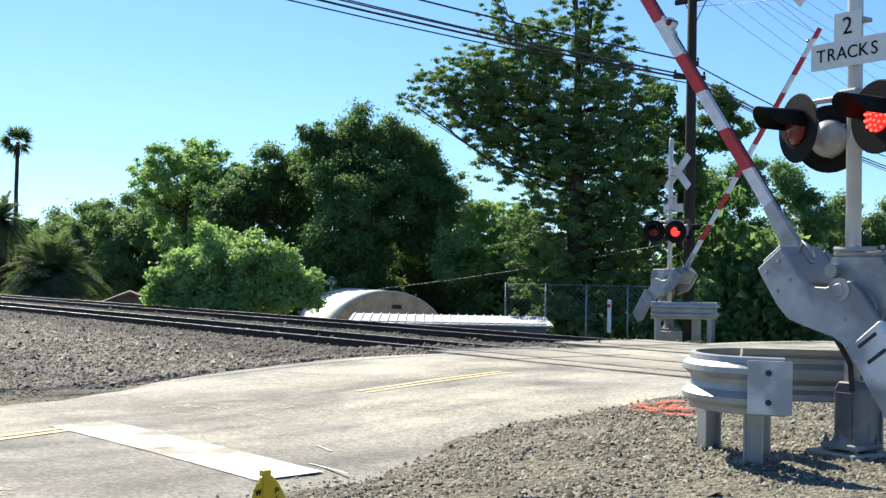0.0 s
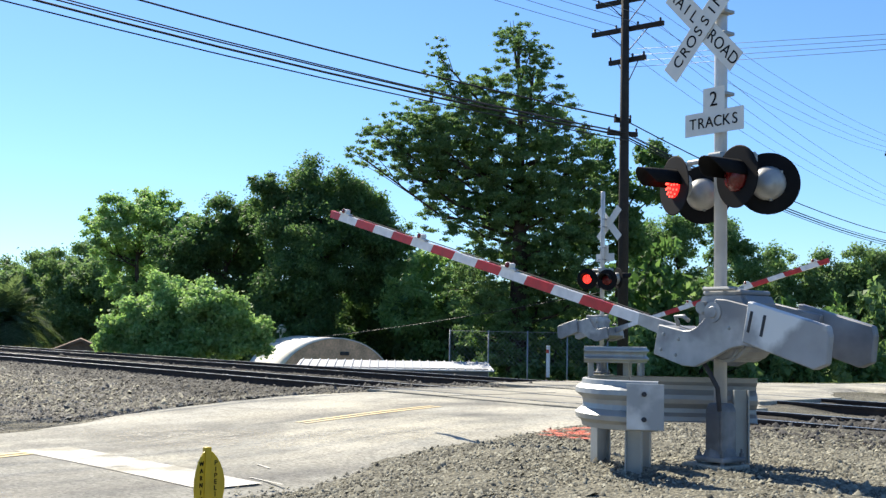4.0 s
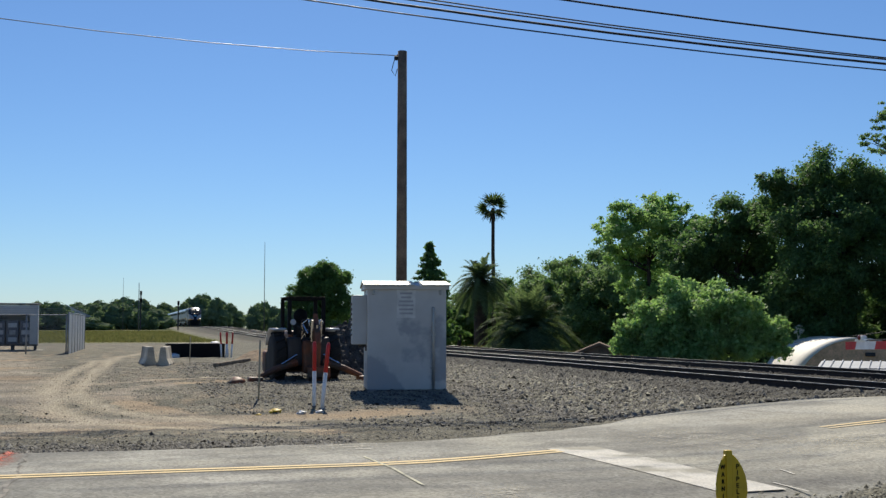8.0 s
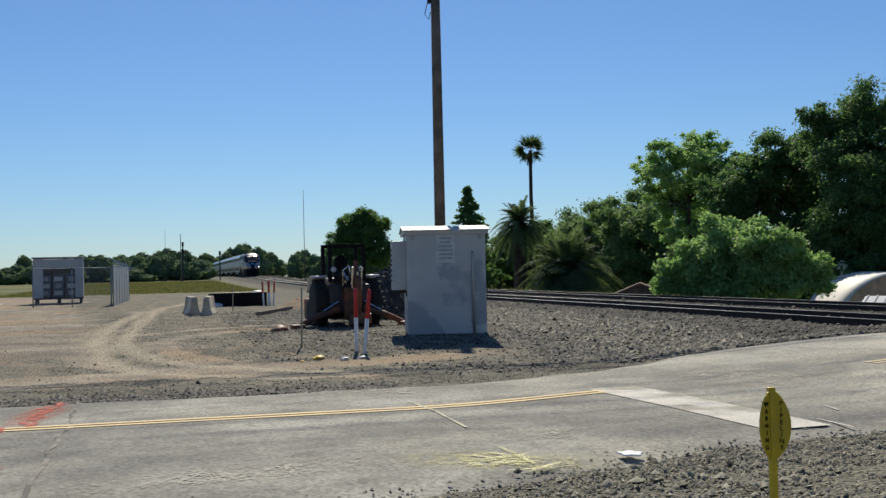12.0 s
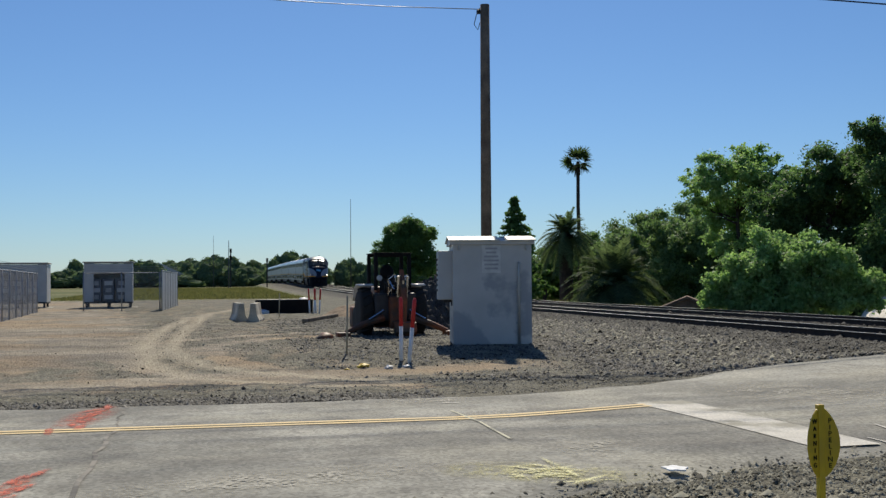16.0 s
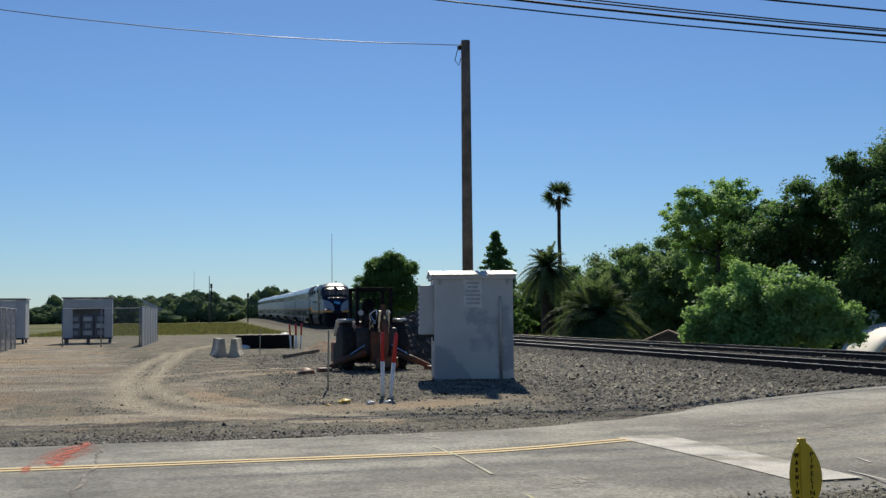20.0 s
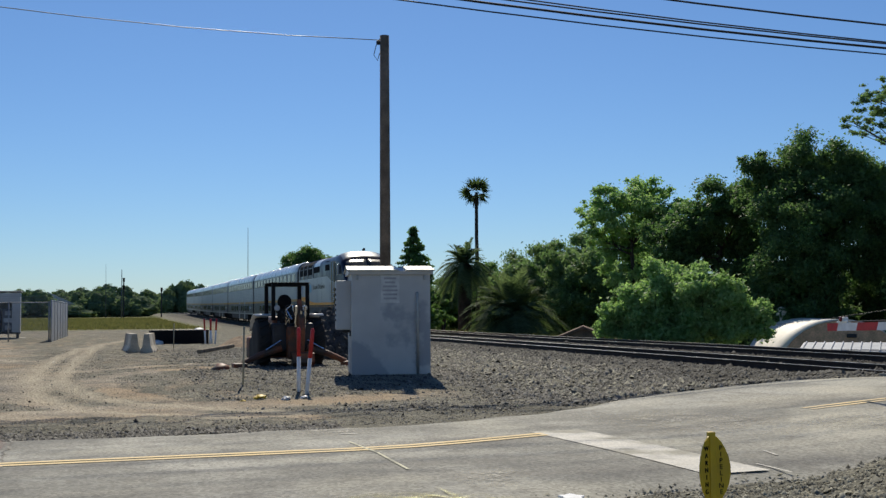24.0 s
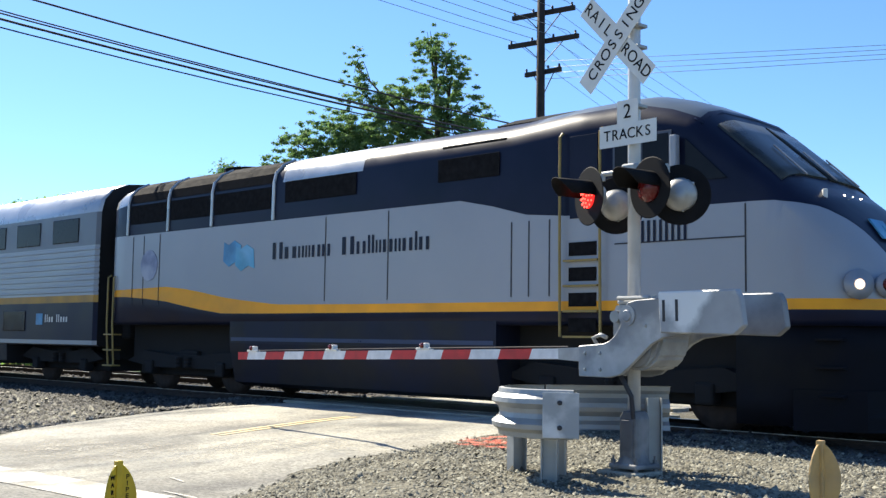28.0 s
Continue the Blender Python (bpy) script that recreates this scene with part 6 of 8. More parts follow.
marker(pose(-2.64, 5.39, 0.16), ("", "", ""), 20, mat("faded_marker", (0.56, 0.35, 0.12), 0.6, var=0.15, scale=8, second=(0.44, 0.30, 0.14)), "faded tan three-vaned marker on a post")


# ---- stakes, barriers, trough ----
def stake(m, h, label="red and white striped survey stake"):
    st = thing("marker_stake", label, "marker stake", m, "marker stakes")
    part("lower_part", tube(B(), [(0, 0, -0.2), (0, 0, h * 0.55)], 0.036, 10), WHITE_TAPE, st, "white lower part", True)
    part("upper_part", tube(B(), [(0, 0, h * 0.55), (0, 0, h * 0.96), (0, 0, h)], [0.038, 0.038, 0.018], 10), RED_TAPE, st, "red upper part", True)
    return st


stake(pose(-20.9, 3.39, 0.02, 0, 0, 0), 1.21)
stake(pose(-20.45, 3.46, 0.01, -5.5, 0, 0), 1.21, "leaning red and white striped survey stake")
for y, tilt in ((4.08, 3), (4.26, -3), (4.36, 4), (4.5, -3)):
    stake(pose(-50.5, y, 0.12, tilt, 0, 0), 1.15)
for x, y, h in ((-45.0, 2.42, 1.0), (-22.1, 2.5, 1.13)):
    bm = tube(B(), [(0, 0, -0.2), (0.02, 0.02, h)], 0.02, 6)
    st = tagged(new("wooden_stake", mesh_of("wooden_stake", bm, mat("pale_lath", (0.42, 0.36, 0.25), 0.9, scale=6), True)), "thin pale wooden stake in the gravel", "stake", "wooden stakes")
    st.matrix_basis = pose(x, y, 0.12)


PALE_CONCRETE = mat("pale_concrete", (0.72, 0.65, 0.52), 0.9, var=0.25, scale=2.5, fine=10, second=(0.36, 0.31, 0.24), mask=(0.42, 0.6))


def jersey(m):
    jb = thing("concrete_barrier", "short pale concrete traffic barrier on gravel", "concrete barrier", m, "concrete barriers")
    bm = B()
    out = [(-0.23, 0), (0.23, 0), (0.23, 0.08), (0.14, 0.26), (0.085, 0.68), (-0.085, 0.68), (-0.14, 0.26), (-0.23, 0.08)]
    prism(bm, out, -2.6, 0.0, "x")
    bmesh.ops.bevel(bm, geom=list(bm.edges), offset=0.012, segments=1, affect="EDGES")
    part("block", bm, PALE_CONCRETE, jb, "weathered concrete")
    for x in (-0.4, -2.2):
        part("lift_slot", box(B(), (x, 0, 0.06), (0.3, 0.49, 0.07)), DARK_METAL, jb)
    return jb


jersey(pose(-40.6, 0.87, 0.13, 0, 0, 4))
jersey(pose(-40.0, 1.25, 0.13, 0, 0, -6))
tg = thing("steel_trough", "long black steel trough lying on gravel", "trough", pose(-51.6, 3.0, 0.13, 0, 0, 3))
bm = B()
loft(bm, [[(-0.5, y, 0.62), (-0.42, y, 0.0), (0.42, y, 0.0), (0.5, y, 0.62), (0.44, y, 0.62), (0.38, y, 0.06), (-0.38, y, 0.06), (-0.44, y, 0.62)] for y in (-1.25, 1.25)])
bmesh.ops.recalc_face_normals(bm, faces=bm.faces)
part("trough_body", bm, BLACK, tg, "black steel sides")
for y in (-1.24, 1.24):
    part("end_plate", box(B(), (0, y, 0.31), (0.86, 0.03, 0.6)), BLACK, tg)
part("rim", tube(B(), [(0.5, -1.25, 0.63), (0.5, 1.25, 0.63)], 0.03, 6), DARK_METAL, tg, "rolled rim")
LITTER = mat("white_sheet", (0.75, 0.75, 0.74), 0.6, scale=5)
for x, y, s in ((-50.9, 2.0, 0.5), (-51.6, 3.9, 0.35)):
    bm = box(B(), (0, 0, 0.1), (s, s * 0.9, 0.16), 0.04)
    tagged(new("plastic_sheet", mesh_of("plastic_sheet", bm, LITTER, True)), "crumpled white plastic sheet beside the trough", "plastic sheet").matrix_basis = pose(x, y, 0.14 if x > -51 else 0.66, 6, 8, 30)
SCRAP_YELLOW = mat("yellow_plastic", (0.75, 0.50, 0.05), 0.6, scale=9)
for x, y, sz, mt, word in ((-19.9, 2.55, 0.13, SCRAP_YELLOW, "crumpled yellow plastic scrap on the gravel"), (-19.6, 2.95, 0.1, LITTER, "small white plastic scrap on the gravel"), (-19.75, 3.3, 0.08, LITTER, "small white plastic scrap on the gravel"), (-19.4, 2.2, 0.07, SCRAP_YELLOW, "crumpled yellow plastic scrap on the gravel")):
    bm = B()
    bmesh.ops.create_icosphere(bm, subdivisions=2, radius=sz)
    for v in bm.verts:
        v.co *= 0.7 + 0.7 * noise.noise(v.co * 14.0 + Vector((x, y, 0)))
        v.co.z *= 0.45
    tagged(new("plastic_scrap", mesh_of("plastic_scrap", bm, mt)), word, "litter", "plastic scraps").matrix_basis = pose(x, y, float(ground_z(x, y)) + sz * 0.2)
for x, y, s in ((-49.5, 5.6, 0.5), (-27.2, 2.55, 0.28), (-49.0, 5.2, 0.35)):
    bm = B()
    bmesh.ops.create_icosphere(bm, subdivisions=2, radius=s)
    for v in bm.verts:
        v.co *= 0.75 + 0.4 * noise.noise(v.co * 3.1)
        v.co.z *= 0.6
    tagged(new("dirt_clod", mesh_of("dirt_clod", bm, ORANGE if s < 0.3 else BARK, True)), "dark lump of debris on the gravel", "debris").matrix_basis = pose(x, y, 0.2)

# ---- fenced yard with cabinets ----
STEEL_GREY = mat("fence_steel", (0.30, 0.31, 0.32), 0.5, 0.5, var=0.15, scale=4)
CABINET = mat("pale_cabinet", (0.464, 0.472, 0.471), 0.5, 0.15, var=0.08, scale=1.5)


def chain_fence(name, pts, h, label, gap=0.09, every=2.4, slats=False, barbed=True):
    fe = thing(name, label, "fence", group="yard fences")
    for (ax, ay), (bx, by) in zip(pts, pts[1:]):
        L = math.hypot(bx - ax, by - ay)
        n = max(1, round(L / every))
        for k in range(n + 1):
            x, y = ax + (bx - ax) * k / n, ay + (by - ay) * k / n
            part("post", tube(B(), [(x, y, float(ground_z(x, y)) - 0.3), (x, y, h + 0.15)], 0.035 if barbed else 0.028, 8), STEEL_GREY, fe, "steel fence post", True)
        part("top_rail", tube(B(), [(ax, ay, h + 0.1), (bx, by, h + 0.1)], 0.022 if barbed else 0.01, 6), STEEL_GREY, fe)
        for z in (0.13, 0.22, 0.31) if barbed else ():
            part("barbed_wire", tube(B(), [(ax, ay, h + 0.1 + z), (bx, by, h + 0.1 + z)], 0.008, 4), STEEL_GREY, fe)
        if slats:
            m = int(L / 0.16)
            for k in range(m):
                u = (k + 0.5) / m
                x, y = ax + (bx - ax) * u, ay + (by - ay) * u
                r = Euler((0, 0, math.atan2(by - ay, bx - ax))).to_matrix()
                part("slat", box(B(), (x, y, h / 2 + 0.1), (0.14, 0.015, h - 0.08), 0.0, r), CABINET, fe, "pale privacy slat")
        else:
            bm = B()
            m = int(L / gap)
            for k in range(-int(h / gap), m):
                for s in (0, 1):
                    u0, u1 = k * gap, k * gap + h
                    z0, z1 = 0.12, h + 0.1
                    if u0 < 0:
                        z0, u0 = 0.12 - u0, 0.0
                    if u1 > L:
                        z1, u1 = h + 0.1 - (u1 - L), L
                    if z1 <= z0 or u1 <= u0:
                        continue
                    a, b = (u0 / L, u1 / L) if s == 0 else (1 - u0 / L, 1 - u1 / L)
                    p, q = Vector((ax + (bx - ax) * a, ay + (by - ay) * a, z0)), Vector((ax + (bx - ax) * b, ay + (by - ay) * b, z1))
                    tube(bm, [p, q], 0.0035, 3, False)
            tagged(part("wire_mesh", bm, STEEL_GREY, fe, "diamond wire mesh"), kind="stuff")
    return fe


chain_fence("chain_link_fence", [(-59.6, -6.6), (-58.7, -2.8)], 2.0, "grey chain-link fence before the cabinets", 0.12)
chain_fence("slatted_fence", [(-58.6, -2.7), (-72.0, -2.4)], 2.1, "chain-link fence filled with pale slats", 0.12, slats=True)
chain_fence("chain_link_fence", [(-37.0, -7.35), (-59.0, -8.75)], 2.0, "chain-link fence with barbed wire round the yard", 0.12)


def yard_cabinet(m, w, d, h, label):
    """A walk-in cabinet on short legs, its front open to racks of gear; the front looks towards local +x."""
    yc = thing("yard_cabinet", label, "equipment cabinet", m, "yard cabinets")
    part("base", box(B(), (0, 0, 0.05), (d + 0.5, w + 0.5, 0.1), 0.02), CONCRETE, yc, "pale base slab")
    for x in (-d / 2 + 0.15, d / 2 - 0.15):
        for y in (-w / 2 + 0.15, 0, w / 2 - 0.15):
            part("leg", box(B(), (x, y, 0.22), (0.12, 0.12, 0.26)), DARK_METAL, yc, "short steel leg")
    part("floor_plate", box(B(), (0, 0, 0.38), (d, w, 0.08), 0.01), DARK_METAL, yc)
    z = 0.42 + (h - 0.12) / 2
    part("back_wall", box(B(), (-d / 2 + 0.03, 0, z), (0.06, w, h - 0.12), 0.01), CABINET, yc, "pale grey wall")
    for y in (-w / 2 + 0.03, w / 2 - 0.03):
        part("side_wall", box(B(), (0.03, y, z), (d - 0.06, 0.06, h - 0.12), 0.01), CABINET, yc, "pale grey wall")
    for y, ww in ((-w / 2 + 0.06 + w * 0.09, w * 0.18), (w / 2 - 0.06 - w * 0.07, w * 0.14)):
        part("front_wall", box(B(), (d / 2 - 0.03, y, z), (0.06, ww, h - 0.14), 0.01), CABINET, yc, "pale front wall")
    part("lintel", box(B(), (d / 2 - 0.03, w * 0.02, 0.42 + h - 0.4), (0.06, w * 0.66, 0.5), 0.01), CABINET, yc, "pale wall above the opening")
    part("roof", box(B(), (0, 0, 0.36 + h), (d + 0.14, w + 0.14, 0.07), 0.015), SHADE_ROOF, yc, "pale flat roof")
    for k in range(3):
        y = -w * 0.26 + w * 0.26 * k
        rk = part("gear_rack", box(B(), (d / 2 - 0.45, y, 1.1), (0.5, w * 0.23, 1.3), 0.02), BAND_GREY, yc, "dark rack of gear")
        for j in range(3):
            part("gear_panel", box(B(), (d / 2 - 0.19, y, 0.7 + 0.4 * j), (0.02, w * (0.12 + 0.05 * ((k + j) % 2)), 0.24), 0.005), CABINET if (k + j) % 2 else STEEL_GREY, rk)
    return yc


yard_cabinet(pose(-68.5, -6.15, 0.1, 0, 0, 3), 2.7, 2.4, 2.35, "pale grey equipment cabinet behind the chain-link fence")
yard_cabinet(pose(-70.5, -11.4, 0.1, 0, 0, 3), 3.2, 2.4, 2.35, "second pale cabinet inside the fenced yard")

# ---- far signals, aerial mast ----
for x, y, heads in ((-200, 2.45, (6.05, 7.3)), (-200, 8.72, (5.62,))):
    sgp = thing("track_signal", "dark railway colour-light signal far up the line", "railway signal", pose(x, y, 0.5), "track signals")
    part("mast", tube(B(), [(0, 0, -0.3), (0, 0, heads[-1] - 0.5)], 0.07, 8), DARK_METAL, sgp)
    for h in heads:
        part("head", box(B(), (0.15, 0, h - 0.5), (0.2, 0.36, 0.72), 0.05), BLACK, sgp, "black signal head")
        part("hood", box(B(), (0.3, 0, h - 0.2), (0.25, 0.5, 0.05), 0.01), BLACK, sgp)
    part("ladder", box(B(), (-0.2, 0, heads[-1] / 2 - 0.3), (0.03, 0.22, heads[-1] - 0.4)), DARK_METAL, sgp)
for x, y, h, r in ((-180, 1.9, 8.3, 0.09), (-186, -0.45, 9.3, 0.04), (-198.6, 23.3, 16.4, 0.07)):
    bm = tube(B(), [(0, 0, -0.5), (0, 0, h * 0.6), (0, 0, h)], [r, r * 0.8, r * 0.5], 6)
    tagged(new("aerial_mast", mesh_of("aerial_mast", bm, THIN_WIRE, True)), "thin aerial mast on the horizon", "mast").matrix_basis = pose(x, y, 0)

# ---- sheds and houses beyond the tracks ----
TAN = mat("tan_boards", (0.80, 0.50, 0.31), 0.9, var=0.15, scale=2, fine=6)
TIN = mat("white_tin", (0.88, 0.82, 0.70), 0.6, 0.0, var=0.06, scale=1.5)
HUT_BROWN = mat("brown_boards", (0.25, 0.165, 0.115), 0.9, var=0.2, scale=2, fine=6)
BROWN_ROOF = mat("brown_roof", (0.24, 0.16, 0.11), 0.9, var=0.2, scale=2, fine=8)


def arch_shed(m):
    sh = thing("arched_shed", "white arched metal shed with a tan end wall", "shed", m)
    arc = [(2.75 * math.cos(a), 0.35 + 2.4 * math.sin(a)) for a in (math.pi * k / 24 for k in range(25))]
    bm = B()
    ring = [(y, z) for y, z in [(2.75, 0.0)] + arc + [(-2.75, 0.0)]]
    loft(bm, [[(x, y, z) for y, z in ring] + [(x, y * 0.985, z * 0.985) for y, z in reversed(ring)] for x in (0.04, -3, -6, -9)])
    bmesh.ops.recalc_face_normals(bm, faces=bm.faces)
    part("roof", bm, TIN, sh, "bright white curved roof", True)
    bm = B()
    loft(bm, [[(x, y * 0.98, z * 0.98) for y, z in ring] for x in (0.07, -0.1)])
    bmesh.ops.recalc_face_normals(bm, faces=bm.faces)
    part("end_wall", bm, TAN, sh, "tan boarded end wall")
    part("hanging_lamp", box(B(), (0.1, 0.35, 2.05), (0.2, 0.4, 0.16), 0.03), DARK_METAL, sh)
    return sh


arch_shed(pose(-39.4, 28.57, -1.57, 0, 0, -23) @ Matrix.Diagonal((0.954, 0.954, 0.954, 1)))
lt = thing("low_shed", "low shed with a pale grey ribbed metal roof beside the line", "shed", pose(-31.1, 25.1, -1.52, 0, 0, 51.5))
TIN_GREY = mat("grey_tin", (0.46, 0.48, 0.50), 0.55, 0.1, var=0.08, scale=2)
part("roof", box(B(), (0, 0, 1.72), (6.8, 2.6, 0.05), 0.01, Euler((0.08, 0, 0)).to_matrix()), TIN_GREY, lt, "pale grey ribbed roof")
for k in range(23):
    part("roof_rib", box(B(), (-3.3 + 0.3 * k, 0, 1.77), (0.035, 2.6, 0.025), 0.0, Euler((0.08, 0, 0)).to_matrix()), TIN_GREY, lt)
part("wall", box(B(), (0, 0, 0.84), (6.4, 2.2, 1.68)), BAND_GREY, lt, "dark wall")
vt = thing("roof_vent", "white vent cap on a short pipe above the shed", "vent", pose(-47.7, 31.2, -1.28))
part("pipe", tube(B(), [(0, 0, -0.3), (0, 0, 2.6)], 0.1, 10), TIN, vt)
part("cap", lathe(B(), [(0.26, 2.45), (0.26, 2.65), (0.2, 2.72), (0.12, 2.85), (0.0, 2.88)], 14, "z"), TIN, vt, "white domed cap", True)
hut = thing("brown_hut", "small hut with a low brown roof behind the tracks", "hut", pose(-51.6, 22.5, -1.6, 0, 0, 66))
bm = B()
prism(bm, [(-2.3, 1.4), (0.0, 2.35), (2.3, 1.4), (2.3, 1.3), (0.0, 2.22), (-2.3, 1.3)], -1.6, 1.6, "y")
part("roof", bm, BROWN_ROOF, hut, "brown pitched roof")
part("wall", box(B(), (0, 0, 0.66), (3.4, 2.8, 1.36)), HUT_BROWN, hut)
bm = B()
prism(bm, [(-2.1, 1.35), (0.0, 2.2), (2.1, 1.35)], -1.4, 1.4, "y")
part("gable", bm, HUT_BROWN, hut, "brown gable wall")
hs = thing("far_house", "pale small house half hidden by trees", "house", pose(-55, 51, -1.6, 0, 0, 50))
part("wall", box(B(), (0, 0, 1.1), (5, 4, 2.2)), SHADE_ROOF, hs, "pale wall")
bm = B()
prism(bm, [(-2.3, 2.1), (0, 3.6), (2.3, 2.1)], -2.7, 2.7, "x")
part("roof", bm, BAND_GREY, hs, "grey roof")
part("window", box(B(), (2.51, 0, 1.3), (0.04, 0.8, 0.7)), GLASS_DARK, hs)
chain_fence("chain_link_fence", [(-33.6, 29.9), (-28.6, 33.6)], 1.35, "grey chain-link fence behind the crossing", 0.2, 1.7, barbed=False)
cable(sag((-49.0, 29.5, 0.55), (POLE[0], POLE[1], 3.0), 0.25), 0.011, "thin dark service wire to the shed", WIRE)
wp = thing("white_post", "white marker post with a red band by the crossing", "marker post", pose(-27.2, 28.8, 0.0))
part("post", box(B(), (0, 0, 0.45), (0.14, 0.05, 1.1), 0.01), WHITE_TAPE, wp)
part("band", box(B(), (0, -0.03, 0.8), (0.13, 0.01, 0.12)), RED_TAPE, wp, "red band")

bm = box(B(), (0, 0, 0.09), (6.2, 0.16, 0.13), 0.02)
tagged(new("timber_beam", mesh_of("timber_beam", bm, mat("grey_timber", (0.21, 0.165, 0.115), 0.95, var=0.3, scale=3, fine=9))), "long weathered timber beam lying on gravel", "timber").matrix_basis = pose(-41.2, 3.75, 0.15, 0, 0, 164)
# heap of dark gravel behind the tractor
bm = B()
bmesh.ops.create_grid(bm, x_segments=90, y_segments=90, size=3.0)
for v in bm.verts:
    r_ = math.hypot(v.co.x, v.co.y * 1.25)
    v.co.z = 1.6 * max(0.0, 1 - (r_ / 2.7) ** 1.4) + 0.1 * noise.noise(v.co * 3.0) + 0.09 * noise.noise(v.co * 11.0) + 0.09 * noise.cell(v.co * 17.0) - 0.06
tagged(new("earth_mound", mesh_of("earth_mound", bm, mat("dark_gravel", (0.095, 0.088, 0.078), 0.95, var=0.4, scale=7, fine=5, bump=1.0, coords="World"))), "mound of dark gravel behind the tractor", "earth heap").matrix_basis = pose(-33.5, 6.6, 0.12)

bm = B()
bmesh.ops.create_grid(bm, x_segments=30, y_segments=30, size=2.6)
for v in bm.verts:
    r_ = math.hypot(v.co.x, v.co.y * 1.6)
    v.co.z = 0.55 * max(0.0, 1 - (r_ / 2.4) ** 1.6) + 0.06 * noise.noise(v.co * 3.0) - 0.05
tagged(new("dirt_mound", mesh_of("dirt_mound", bm, mat("brown_dirt", (0.30, 0.21, 0.125), 0.95, var=0.3, scale=4, fine=6, bump=0.8, coords="World"))), "low heap of brown dirt beside the trough", "dirt heap").matrix_basis = pose(-46.5, 5.6, 0.13)

# ---- trees ----
def leaf_cloud(name, centres, radii, per, size, material, parent, rng, flat=0.8):
    """Leaves as small pointed blades, scattered through many overlapping clumps, mostly near each clump's skin."""
    cs, rs = np.asarray(centres, float), np.asarray(radii, float)
    n = np.maximum(8, (per * (rs / rs.mean()) ** 2).astype(int))
    idx = np.repeat(np.arange(len(cs)), n)
    d = rng.normal(size=(len(idx), 3))
    d /= np.linalg.norm(d, axis=1)[:, None]
    rad = rs[idx] * np.abs(rng.normal(0.55, 0.38, len(idx)))
    p = cs[idx] + d * rad[:, None] * np.array([1, 1, flat])
    nrm = d * 0.45 + rng.normal(size=d.shape) * 0.55 + np.array([0, 0, 0.35])
    nrm /= np.linalg.norm(nrm, axis=1)[:, None]
    u = np.cross(nrm, rng.normal(size=d.shape))
    u /= np.linalg.norm(u, axis=1)[:, None]
    v = np.cross(nrm, u)
    s = size * (0.6 + 0.8 * rng.random(len(idx)))[:, None]
    a, b = u * s, v * s * 0.85
    verts = np.stack([p - a * 0.8 - b, p + a, p - a * 0.8 + b], 1).reshape(-1, 3)
    me = bpy.data.meshes.new(name)
    me.vertices.add(len(verts))
    me.vertices.foreach_set("co", verts.astype(np.float32).ravel())
    me.loops.add(len(verts))
    me.loops.foreach_set("vertex_index", np.arange(len(verts), dtype=np.int32))
    me.polygons.add(len(verts) // 3)
    me.polygons.foreach_set("loop_start", np.arange(0, len(verts), 3, dtype=np.int32))
    me.update(calc_edges=True)
    me.materials.append(material)
    ob = new(name, me)
    ob.parent = parent
    return ob


